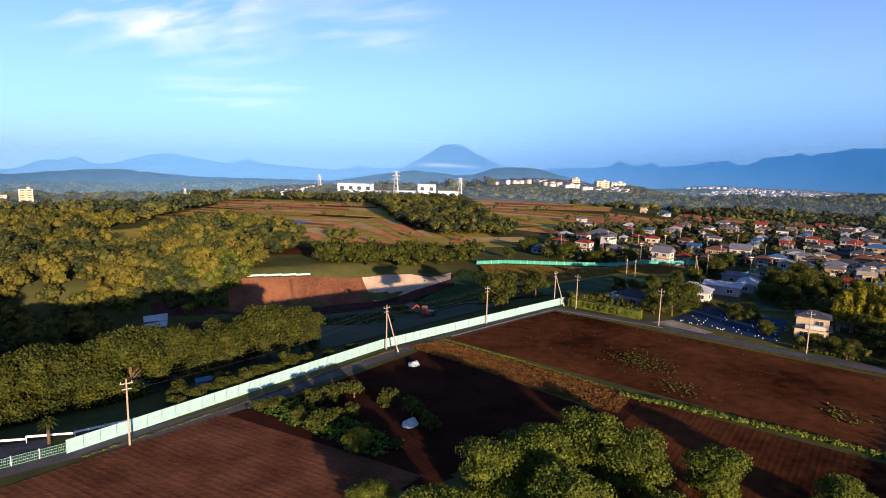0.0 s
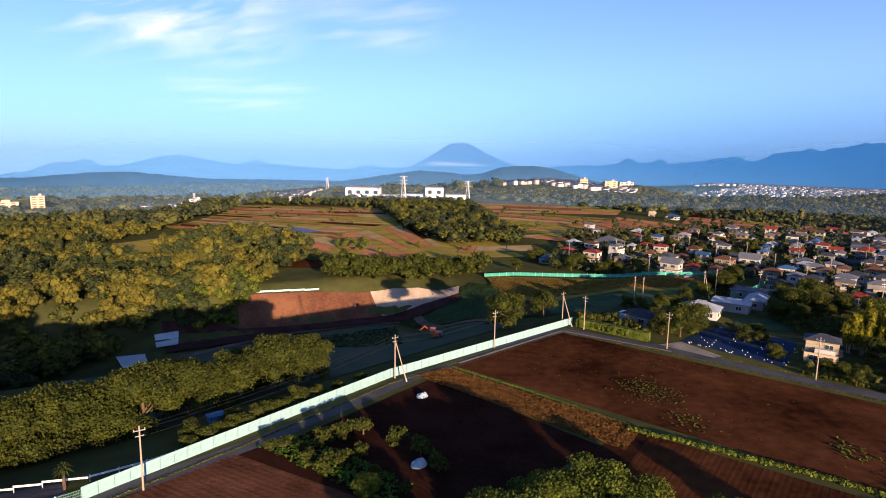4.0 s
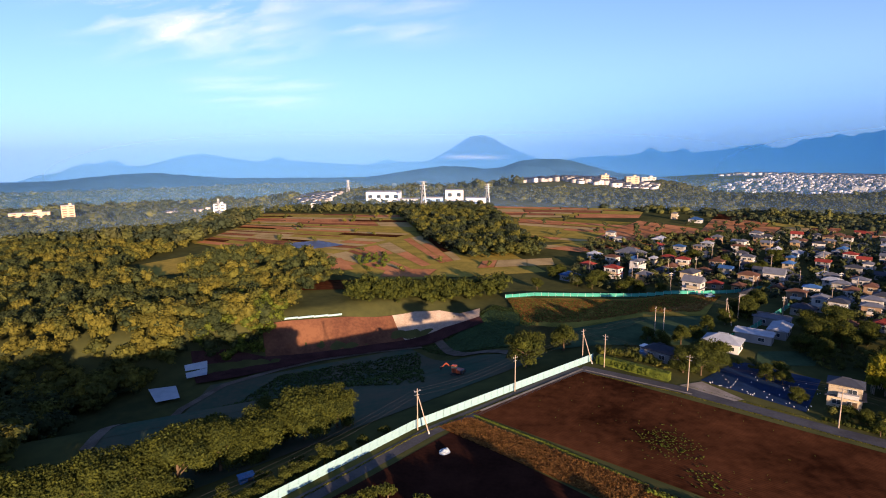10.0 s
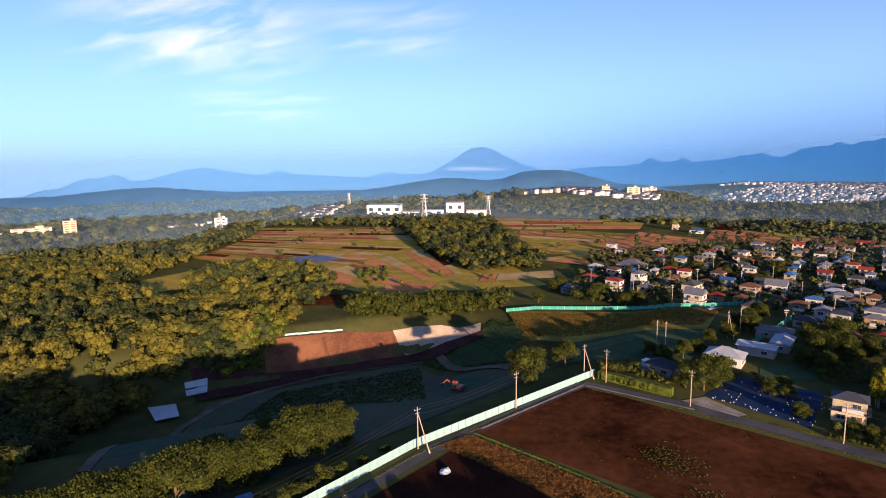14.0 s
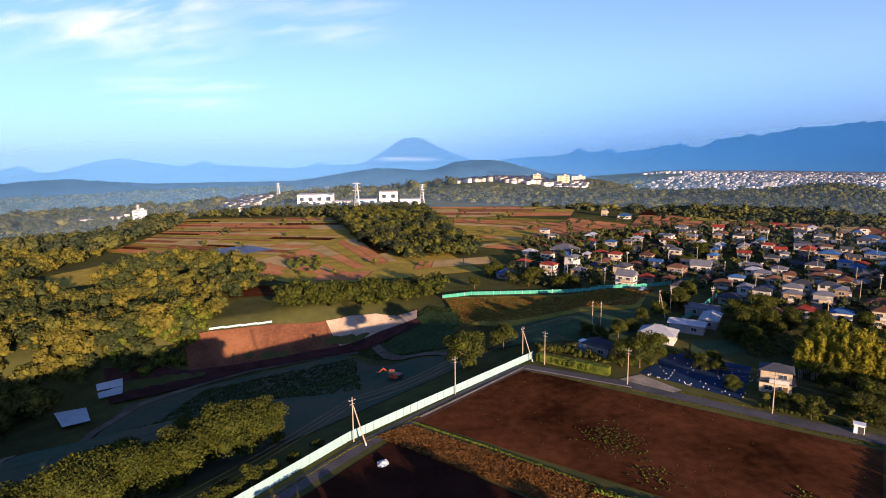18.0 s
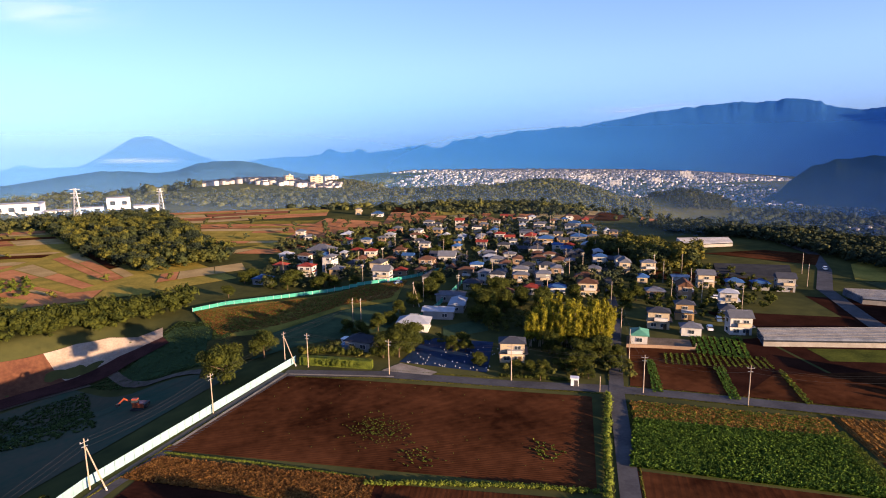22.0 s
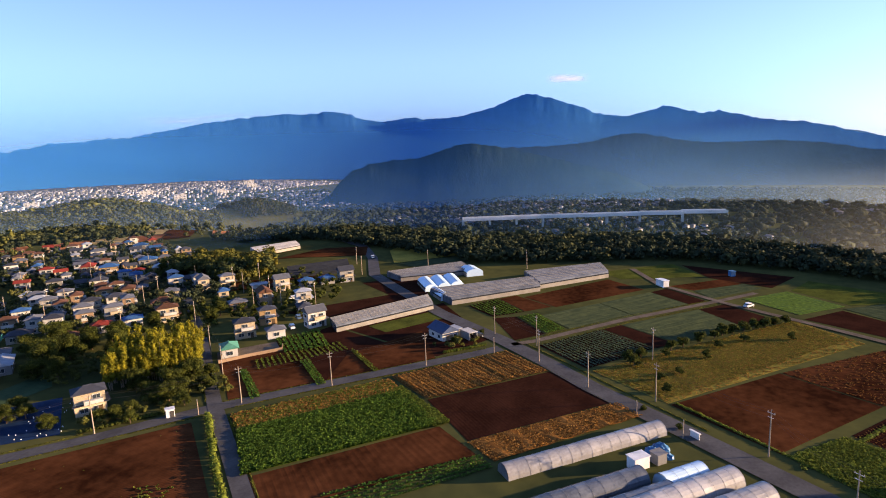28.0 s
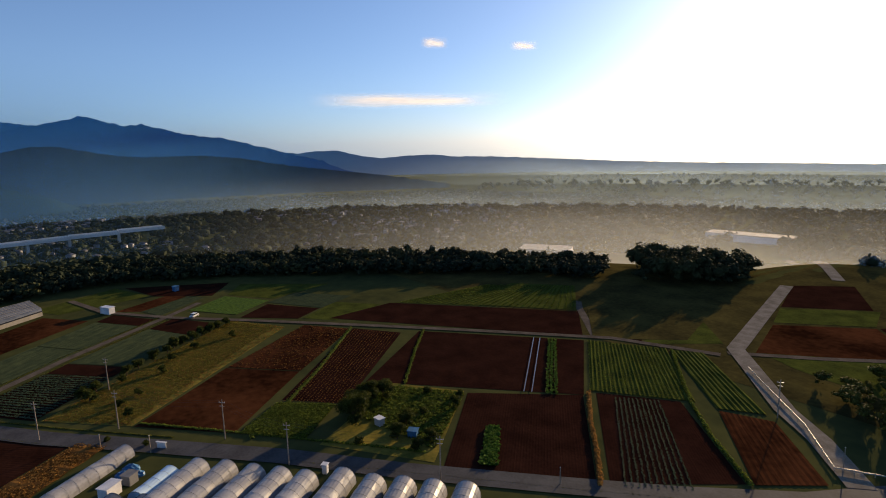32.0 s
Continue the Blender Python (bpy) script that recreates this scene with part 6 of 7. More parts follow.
drape("kerb", (22.8, 149.2), (46, 136), (45.7, 135.4), (22.5, 148.6), GRAVEL, "pale kerb along the field edge", "kerb", 0.28, 6)


# ---- excavator ----
def excavator(x, y, turn):
    ORANGE = mat("orange_paint", (0.3, 0.06, 0.02), (0.2, 0.04, 0.02), 1, 0.45)
    root = thing("excavator", "orange tracked excavator parked in the site", "excavator", pose(x, y, gz(x, y) + 0.15, 0, 0, turn))
    for sy in (-0.95, 0.95):
        t = box(bmesh.new(), 0, sy, 0, 3.4, 0.5, 0.75)
        bmesh.ops.bevel(t, geom=t.edges[:], offset=0.2, segments=2, affect="EDGES")
        part("track", t, WIRE, root)
    b = box(bmesh.new(), -0.4, 0, 0.85, 2.9, 2.3, 1.0)
    bmesh.ops.bevel(b, geom=b.edges[:], offset=0.12, segments=2, affect="EDGES")
    part("body", b, ORANGE, root)
    cabin = part("cab", box(bmesh.new(), 0.4, 0.65, 1.85, 1.3, 0.95, 1.2), ORANGE, root)
    part("window", box(bmesh.new(), 0.4, 0.65, 2.1, 1.34, 0.99, 0.7), GLASS, cabin)
    part("counterweight", box(bmesh.new(), -1.9, 0, 0.95, 0.6, 2.2, 0.9), WIRE, root)
    part("boom", rod(bmesh.new(), (0.9, -0.1, 1.5), (3.5, -0.1, 2.7), 0.24, 0.2, 6), ORANGE, root)
    part("arm", rod(bmesh.new(), (3.4, -0.1, 2.75), (4.9, -0.1, 1.3), 0.2, 0.15, 6), ORANGE, root)
    part("bucket", rod(bmesh.new(), (5.0, -0.6, 1.1), (5.0, 0.4, 1.1), 0.45, None, 8), WIRE, root)


excavator(-11.5, 154, 155)


# ================= stay poles and wires =================
for x, y, dx, dy in ((-16.5, 112.6, 2.6, -1.6), (23, 156, 2.4, -1.8), (74.7, 194.9, 1.5, -1.5)):
    root = thing("stay_pole", "slanting stay pole propping a utility pole", "pole", pose(x + dx, y + dy, 0))
    part("shaft", rod(bmesh.new(), (0, 0, gz(x + dx, y + dy)), (-dx * 0.93, -dy * 0.93, 7.6), 0.14, 0.1, 7), POLE, root)
    part("foot_sleeve", rod(bmesh.new(), (0, 0, gz(x + dx, y + dy)), (-dx * 0.06, -dy * 0.06, 0.6), 0.18, 0.17, 7), STEEL, root)
MORE_POLES = ((48.6, 181.5, 60), (50.8, 180, 60), (80.6, 200, 50), (98.8, 300.8, 0), (73.5, 254, 10), (136.6, 162.7, 50), (187.5, 195, 20), (198.7, 190, 20), (172.7, 139, 10), (168.3, 152, 10), (245.9, 167.7, 30), (94.5, 199, 0), (123.7, 183, 0), (165.6, 216, 0), (143.4, 256, 0), (246.7, 127, 20), (256.3, 80, 20), (224.6, 151, 20), (153.7, 15, 50), (74.7, 194.9, 50))
for x, y, r in MORE_POLES:
    copy_thing(first, pose(x, y, gz(x, y), 0, 0, r))
for x, y, h in ((85.9, 106.9, 3.6), (119.9, 15.2, 3.0), (61.5, -61.9, 3.4), (145.4, 56.7, 4.5), (111.9, 5.6, 4.0), (39, -111, 5.0)):
    root = thing("marker_post", "short plain roadside post", "post", pose(x, y, 0), "roadside posts")
    part("shaft", rod(bmesh.new(), (0, 0, 0), (0, 0, h), 0.1, 0.08, 7), POLE, root)
    part("cap", rod(bmesh.new(), (0, 0, h), (0, 0, h + 0.1), 0.12, 0.09, 7), STEEL, root)


def cables(pts, label="sagging black power cables between poles"):
    for (x0, y0), (x1, y1) in zip(pts, pts[1:]):
        root = thing("power_cable", label, "cable", pose(x0, y0, 0), "overhead cables")
        d = Vector((x1 - x0, y1 - y0, 0))
        side = Vector((-d.y, d.x, 0)).normalized()
        for off, z in ((-0.6, 8.85), (0.6, 8.85), (0, 7.6)):
            p = [side * off + d * (k / 8) + Vector((0, 0, z + gz(x0, y0) + (gz(x1, y1) - gz(x0, y0)) * k / 8 - 0.9 * math.sin(math.pi * k / 8))) for k in range(9)]
            part("wire", tube(bmesh.new(), p, 0.013, 4), WIRE, root)


cables(((-44, 69.5), (-16.5, 112.6), (4.1, 134), (23, 156), (28.2, 152), (45.5, 138), (71, 121.5), (94.3, 102), (110, 87.2), (130.3, 70.8), (155, 47)))
cables(((160.9, 62), (143, 43), (130.2, 27.5), (127.8, 12), (110.5, -9), (93, -19), (73.2, -43)))
cables(((94.3, 102), (104.5, 118), (116.7, 135), (136.6, 162.7), (165.6, 216)))
cables(((23, 156), (50.8, 180), (80.6, 200)))


# ================= crops and hedges =================
def rosettes(name, label, pts, size, material, seed, leaves=6, tall=0.8, category="crop"):
    """Many small plants, each a rosette of bent leaves."""
    rnd = np.random.RandomState(seed)
    pts = np.asarray(pts, float)
    n = len(pts)
    z = ground_z(pts[:, 0], pts[:, 1]) + 0.06
    c = np.repeat(np.column_stack([pts, z]), leaves, 0)
    t = rnd.uniform(0, 6.28, n * leaves)
    k = size * rnd.uniform(0.6, 1.35, n * leaves)
    out = np.stack([np.cos(t), np.sin(t), np.zeros_like(t)], 1)
    sd = np.stack([-np.sin(t), np.cos(t), np.zeros_like(t)], 1)
    h = tall * rnd.uniform(0.5, 1.2, n * leaves)
    up = np.array([0, 0, 1.0])
    v = np.stack([c, c + out * (k * 0.55)[:, None] + sd * (k * 0.38)[:, None] + up * (k * h)[:, None], c + out * k[:, None] + up * (k * h * 0.75)[:, None], c + out * (k * 0.55)[:, None] - sd * (k * 0.38)[:, None] + up * (k * h)[:, None]], 1).reshape(-1, 3)
    i = 4 * np.arange(n * leaves)[:, None]
    f = np.concatenate([i + (0, 1, 2), i + (0, 2, 3)])
    return tagged(new(name, fill_mesh(name, v, f, material)), label, category, kind="stuff")


def spread(a, b, c, d, n, seed):
    rnd = np.random.RandomState(seed)
    u, v = rnd.rand(n, 1), rnd.rand(n, 1)
    a, b, c, d = [np.array(p, float) for p in (a, b, c, d)]
    return (1 - v) * ((1 - u) * a + u * b) + v * ((1 - u) * d + u * c)


def cluster(x, y, sx, sy, n, seed):
    """Places that thin out round x, y."""
    return np.random.RandomState(seed).normal(size=(n, 2)) * (sx, sy) + (x, y)


def lines(a, b, c, d, rows, step, seed):
    """Places along rows that run from side ab to side dc."""
    rnd = np.random.RandomState(seed)
    a, b, c, d = [np.array(p, float) for p in (a, b, c, d)]
    out = []
    for k in range(rows):
        t = (k + 0.5) / rows
        p, q = a + (b - a) * t, d + (c - d) * t
        n = max(2, int(np.linalg.norm(q - p) / step))
        w = (np.arange(n) + rnd.uniform(-0.25, 0.25, n))[:, None] / n
        out.append(p + (q - p) * w + rnd.normal(scale=0.06, size=(n, 2)))
    return np.concatenate(out)


CROP_GREEN = mat("cabbage_leaves", (0.10, 0.18, 0.03), (0.045, 0.10, 0.015), 0.8, 0.7, island=0.4, coords="World", leaf=0.35)
CROP_DRY = mat("withered_leaves", (0.40, 0.205, 0.05), (0.20, 0.10, 0.028), 0.8, 0.85, island=0.45, coords="World", leaf=0.35)
CROP_BLUE = mat("waxy_leaves", (0.085, 0.13, 0.07), (0.05, 0.085, 0.045), 0.8, 0.6, island=0.3, coords="World", leaf=0.35)
WEED = mat("field_weeds", (0.15, 0.185, 0.028), (0.07, 0.095, 0.016), 0.8, 0.8, island=0.4, coords="World", leaf=0.35)
STUBBLE_TUFT = mat("stubble_tufts", (0.27, 0.132, 0.036), (0.12, 0.056, 0.018), 1.5, 0.85, island=0.35, coords="World", leaf=0.3)
MOUND_TUFT = mat("mound_tufts", (0.06, 0.10, 0.032), (0.03, 0.05, 0.016), 1.5, 0.85, island=0.35, coords="World", leaf=0.3)
rosettes("leafy_crop", "dense leafy green crop plants", spread((83, 92.5), (113, 68.6), (100.6, 53.3), (70, 79), 7000, 61), 0.5, CROP, 61, 7, 1.0)
rosettes("yellowing_crop", "yellowing crop plants beside the road", spread((88.5, 99.5), (118.3, 75.5), (113, 68.6), (83, 92.5), 2400, 62), 0.42, CROP_DRY, 62)
rosettes("yellowing_crop", "green plants mixed into the yellowing strip", spread((88.5, 99.5), (118.3, 75.5), (113, 68.6), (83, 92.5), 1800, 63), 0.45, WEED, 63)
rosettes("grass_edge", "bright grassy edge round the green field", spread((111, 71), (115.5, 70.5), (102.5, 51.5), (99.5, 53.5), 1500, 64), 0.5, WEED, 64)
rosettes("withered_rows", "rows of withered golden crop", lines((120, 75.5), (147.5, 53.5), (137.2, 39), (111.3, 61.3), 30, 0.42, 65), 0.42, CROP_DRY, 65)
rosettes("withered_rows", "rows of withered brown crop", lines((96, 44.5), (91, 37.2), (119.5, 13.8), (124.5, 19.6), 9, 0.45, 66), 0.36, CROP_DRY, 66)
rosettes("cabbage_rows", "rows of low green crop", lines((92, 41), (88.5, 36.8), (68, 54), (70, 62), 5, 0.5, 67), 0.42, CROP_GREEN, 67)
rosettes("cabbage_rows", "straight rows of large green vegetables", lines((125.5, 115.6), (135.3, 105.8), (147.7, 119), (134.9, 126.5), 9, 0.55, 68), 0.62, CROP_GREEN, 68)
rosettes("cabbage_rows", "paler rows of young vegetables", lines((112, 113.5), (134.7, 98.5), (139.5, 105.5), (117.8, 119.7), 18, 0.6, 59), 0.4, WEED, 59)
rosettes("cabbage_rows", "narrow rows of green vegetables", lines((96.7, 101.6), (98.9, 100.1), (111.4, 116.6), (110, 117.5), 3, 0.55, 69), 0.45, CROP_GREEN, 69)
rosettes("cabbage_rows", "narrow rows of green vegetables", lines((108.9, 91), (111.1, 89.9), (123.9, 104.9), (121.7, 106.6), 3, 0.55, 70), 0.45, CROP_GREEN, 70)
rosettes("cabbage_rows", "pale covered row of vegetables", lines((121.5, 82.2), (123.5, 81.7), (134.9, 97.1), (133.5, 97.5), 2, 0.5, 71), 0.45, WEED, 71)
rosettes("waxy_rows", "straight rows of blue-green crop", lines((142.4, 30.2), (163.7, 15.4), (175.2, 32), (155.6, 46), 19, 0.42, 72), 0.36, CROP_BLUE, 72)
rosettes("cabbage_rows", "green vegetable rows by the greenhouse", lines((179, 69), (187.5, 61), (200.8, 74.8), (189, 82), 9, 0.6, 75), 0.42, CROP_GREEN, 75)
rosettes("cabbage_rows", "green vegetables under nets", lines((166.8, 47.4), (172.8, 42.8), (187, 55.6), (181.2, 60.8), 6, 0.6, 99), 0.42, CROP_GREEN, 99)
rosettes("cabbage_rows", "low green crop rows", lines((120, -119.5), (90.5, -94.5), (73, -112), (102.5, -134.5), 34, 0.8, 76), 0.3, WEED, 76)
rosettes("planted_rows", "narrow dark planted rows", lines((55.5, -71.5), (48, -82), (78, -105.5), (85, -97), 11, 0.5, 77), 0.24, CROP_BLUE, 77)
rosettes("cabbage_rows", "short green crop rows beside shiny sheeting", lines((95, -83.5), (92.9, -86.1), (126, -111.5), (128, -109.5), 3, 0.6, 78), 0.5, CROP_GREEN, 78)
rosettes("small_crop", "small block of tall green crop", spread((74.4, -52.4), (87.2, -62), (85.3, -63.7), (72.3, -54.9), 380, 79), 0.6, CROP_GREEN, 79)
rosettes("ground_cover", "low green ground cover", spread((102, -24.6), (111.5, -12.4), (123, -22.8), (115, -35.2), 2600, 80), 0.4, WEED, 80)
rosettes("garden_beds", "mixed vegetable beds and weeds", spread((112, -36), (118, -52), (105, -66), (84, -47), 2600, 81), 0.45, WEED, 81)
rosettes("garden_beds", "mixed garden plants in shade", spread((-33, 82), (-28, 87), (-8, 74), (-11, 69), 420, 82), 0.4, CROP_GREEN, 82)
rosettes("field_weeds", "patch of low weeds on the bare field", cluster(33.5, 112, 3.0, 3.0, 230, 83), 0.19, WEED, 83)
rosettes("field_weeds", "thin weeds across the bare field", spread((0, 122), (24, 146), (80, 106), (58, 78), 70, 97), 0.14, WEED, 97)
rosettes("field_weeds", "a few larger weeds on the bare field", cluster(37.5, 100, 1.8, 2.8, 48, 84), 0.26, WEED, 84)
rosettes("field_weeds", "weeds at the field corner", cluster(59.5, 90, 1.5, 1.8, 30, 85), 0.36, WEED, 85)
rosettes("orchard_grass", "tufts of dry grass in the orchard strip", spread((127.5, 9.3), (141, 28.5), (203, -22.5), (185, -38), 3500, 86), 0.26, CROP_DRY, 86, 5, 0.5, "grass")
ORCHARD = mat("sunburnt_grass", (0.33, 0.25, 0.04), (0.15, 0.13, 0.024), 1.5, 0.85, island=0.4, coords="World", leaf=0.35)
rosettes("orchard_grass", "tufts of green grass in the orchard strip", spread((129, 10), (141, 28), (202, -22), (188, -35), 9000, 87), 0.28, ORCHARD, 87, 5, 0.5, "grass")
rosettes("stubble_tufts", "dry golden stubble tufts", spread((-6, 119), (28, 94.5), (23.5, 87), (-12, 114), 4200, 88), 0.34, STUBBLE_TUFT, 88, 5, 0.7)
rosettes("meadow_grass", "tufts of rough meadow grass", spread((3, 243), (90, 243), (60, 214), (8, 212), 2200, 89), 0.4, WEED, 89, 5, 1.0, "grass")
rosettes("meadow_grass", "dry reddish meadow herbs below the turquoise fence", spread((3, 244), (92, 246), (72, 212), (10, 210), 6500, 94), 0.42, STUBBLE_TUFT, 94, 5, 0.9, "grass")
rosettes("basin_grass", "rough grass tufts in the site", spread((-88, 140), (-76, 186), (-30, 210), (-20, 150), 5000, 90), 0.5, MOUND_TUFT, 90, 5, 0.9, "grass")
rosettes("mound_grass", "short rough grass on the mound and its edges", spread((-30, 214), (-2, 236), (16, 218), (6, 180), 4200, 93), 0.5, MOUND_TUFT, 93, 5, 0.6, "grass")
rosettes("dug_rows", "withered plants in dug-over soil", lines((124, -24.5), (115, -37), (158, -70), (170, -58.5), 16, 0.9, 91), 0.22, STUBBLE_TUFT, 91)
rosettes("dug_rows", "withered plants scattered on the brown field", spread((141.4, -33), (154.8, -15), (183.5, -44.5), (171, -57.5), 700, 98), 0.24, STUBBLE_TUFT, 98)
rosettes("pasture_rows", "low green rows before the wood", lines((194, -85), (150, -139.5), (178.5, -162), (200, -130.5), 26, 1.0, 92), 0.4, WEED, 92)
SHEET = mat("shiny_mulch_film", (0.16, 0.16, 0.17), (0.10, 0.10, 0.11), 2, 0.12)
for k in range(2):
    drape("mulch_strip", (98.3 - 1.3 * k, -79.3 - 1.5 * k), (131 - 1.3 * k, -106 - 1.5 * k), (130.8 - 1.3 * k, -106.2 - 1.5 * k), (98.1 - 1.3 * k, -79.5 - 1.5 * k), SHEET, "shiny plastic mulch strip over a bed", "mulch sheet", 0.3, 3, kind="")


def hedge(name, label, pts, width, height, material, seed, size=0.22, per=26):
    rnd = np.random.RandomState(seed)
    lobes = []
    for (x0, y0), (x1, y1) in zip(pts, pts[1:]):
        n = max(1, int(math.hypot(x1 - x0, y1 - y0) / (width * 0.55)))
        for k in range(n):
            t = (k + rnd.rand() * 0.4) / n
            x, y = x0 + (x1 - x0) * t + rnd.normal() * width * 0.08, y0 + (y1 - y0) * t + rnd.normal() * width * 0.08
            lobes.append((x, y, gz(x, y) + height * 0.45, width * rnd.uniform(0.42, 0.58), height * rnd.uniform(0.48, 0.62)))
    v, f = leaf_cloud(rnd, lobes, per * len(lobes), size)
    root = thing(name, label, "hedge")
    tagged(link("foliage", fill_mesh("foliage", v, f, material), root), kind="stuff")
    return root


hedge("tall_grass_hedge", "tall bright-green hedge of grass between field and lane", ((86.2, 104.3), (73, 89), (59.8, 73), (44, 54)), 1.9, 1.3, WEED, 101)
hedge("field_bank", "low weedy green bank along the field edge", ((26, 94), (38, 88), (50, 81.5), (60, 75)), 1.3, 0.7, WEED, 102)
hedge("field_bank", "thin weedy edge of the field", ((-5, 120), (10, 109), (26, 96)), 0.5, 0.35, WEED, 103, 0.15, 14)
clipped = hedge("clipped_hedge", "clipped yellow-green garden hedge", ((27, 155.5), (34, 149.5), (43, 144)), 2.2, 2.4, LEAF_GARDEN, 104, 0.22, 70)
part("core", box(bmesh.new(), 35, 149.7, 0, 19.6, 1.9, 2.15, -35.7), LEAF_GARDEN, clipped)
hedge("roadside_hedge", "yellow-green hedge beside the bare field", ((57.5, -68), (66, -75), (78, -83.5), (90, -93.5)), 1.1, 0.8, CROP_DRY, 105)
hedge("roadside_hedge", "weedy strip between crop fields", ((44.5, -92), (60, -101), (74, -111), (101, -135)), 1.0, 0.6, WEED, 106)
hedge("grass_verge", "weedy grass verge of the road", ((128, 7.5), (112, -12), (101, -25), (92, -36), (84, -45)), 0.9, 0.35, WEED, 107, 0.2, 12)
hedge("grass_verge", "weedy strip along the track", ((172, -58), (140, -38), (122, -25), (108, -14)), 1.3, 0.35, WEED, 108, 0.2, 12)
hedge("grass_verge", "weedy strip between two fields", ((157, -79), (140, -68), (118, -55)), 0.9, 0.3, WEED, 109, 0.2, 12)
hedge("garden_hedge", "low shrubs in front of the house", ((70, 124.5), (78, 119), (85, 113.5)), 1.4, 1.0, LEAF, 110)
hedge("garden_hedge", "dense shrubs along the lane", ((97, 121), (101, 117), (106, 124), (108, 128)), 1.6, 1.6, LEAF, 111)
hedge("garden_hedge", "low clipped hedge round the corner house", ((140.5, 70), (146, 65), (151, 61)), 1.1, 0.9, LEAF_GARDEN, 112)

GRASS_TUFT = mat("verge_grass", (0.12, 0.12, 0.02), (0.05, 0.055, 0.012), 1.2, 0.85, island=0.5, coords="World", leaf=0.3)
for pts in (((24, 146.8), (44, 136), (69, 117.6), (86, 105.5)), ((46, 141), (60, 130.5), (70, 123.5)), ((93, 107), (111, 92), (133, 73), (148, 60)), ((92, 102), (110, 86.6), (131, 68), (147, 54)), ((92, 111), (107, 129), (128, 154), (157, 191)),
            ((64, 69), (76, 84.5), (88, 100)), ((158, 53), (146, 38), (133, 22), (117, 1)), ((151, 54), (139, 40), (126, 24.5), (110, 3)), ((-48, 66), (-36, 82), (-17, 109.5), (2, 129.5), (20, 147.5)), ((93, -21), (77, -41), (57.5, -65), (45, -81)), ((156.5, 46), (186, 25), (219, -4)), ((160, 50.5), (189, 29.5), (222, 0.5))):
    hedge("grass_verge", "uneven grass verge along the road", pts, 0.5, 0.14, GRASS_TUFT, int(abs(pts[0][0] * 7)), 0.15, 5)

wall = thing("retaining_wall", "low brown retaining wall beside the vegetable beds", "wall", pose(112.3, 127.7, 0))
for a, b in (((0, 0), (7.6, -4.8)), ((7.6, -4.8), (15, -10.4)), ((15, -10.4), (17.8, -8.2))):
    d = Vector((b[0] - a[0], b[1] - a[1]))
    part("wall_panel", box(bmesh.new(), (a[0] + b[0]) / 2, (a[1] + b[1]) / 2, 0, d.length, 0.2, 1.0, math.degrees(math.atan2(d.y, d.x))), WALLS[2], wall)
drape("pavement", (113, 128.6), (119, 135), (133, 124.5), (127.6, 118.2), TRACK, "bare yard behind the retaining wall", "pavement", 0.09, 4)
hedge("garden_hedge", "tall clipped hedge behind the fence corner", ((28.5, 163), (36, 159.5), (43, 153)), 2.4, 2.4, LEAF, 121, 0.22, 60)
drape("field", (69, 157), (84.5, 157.8), (92, 170), (74, 168), MEADOW, "green lawn beside the dark lot", lift=0.1)

# ---- the lot beside the two-storey house ----
LOT = mat("dark_blue_weed_sheet", (0.012, 0.031, 0.075), (0.008, 0.02, 0.05), 2, 0.75, coords="World")
drape("weed_sheet", (50.8, 145), (65.5, 160), (81, 148), (68, 128.5), LOT, "dark blue weed-control sheet over a garden lot", "ground sheet", 0.06, 3)
PEG = pane_mesh("marker_peg", 0.13, 0.2, 0.13, WHITE_RAIL)
rnd = random.Random(4)
for i in range(55):
    u, v = rnd.random(), rnd.random() ** 2
    ax, ay = 51.5 + 17 * u, 144 - 15 * u
    tagged(link("marker_peg", PEG, None, pose(ax + 13 * v, ay + 13 * v, gz(ax, ay) + 0.2, 0, 0, 90 * rnd.random())), "small white marker block on the dark sheet", "marker", "white markers on the sheet")
drape("pavement", (44.5, 141.2), (50.8, 144), (57, 134), (54.5, 132.8), GRAVEL, "pale concrete parking pad by the road", "pavement", 0.13, 3)

# ================= upper fields =================
# tones raised to stand for the low sun falling on the upper fields
SOIL_LIGHT = mat("orange_soil", (0.46, 0.2, 0.085), (0.29, 0.115, 0.05), 12, 0.95, bump=0.6, coords="World")
SOIL_RUST = mat("rust_soil", (0.25, 0.1, 0.048), (0.15, 0.056, 0.03), 8, 0.95, bump=0.6, coords="World")
STRAW = mat("straw_field", (0.40, 0.29, 0.13), (0.27, 0.19, 0.08), 10, 0.95, bump=0.6, coords="World")
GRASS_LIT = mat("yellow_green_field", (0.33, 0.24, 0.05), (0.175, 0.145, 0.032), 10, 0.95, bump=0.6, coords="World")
BLACK_FILM = mat("dark_field_sheet", (0.06, 0.06, 0.075), None, 8, 0.5)
KINDS = ((SOIL_LIGHT, "far bare orange-brown field"), (STRAW, "far straw-coloured field"), (SOIL_LIGHT, "far ploughed orange field"), (GRASS_LIT, "far yellow-green field"), (SOIL_RUST, "far rust-brown field"), (SOIL_LIGHT, "far orange field strip"), (GRASS_LIT, "far grassy strip"), (SOIL_RUST, "far red-brown field"), (STRAW, "far pale straw strip"), (GRASS_LIT, "far olive-green strip"), (SOIL, "far dark ploughed strip"))


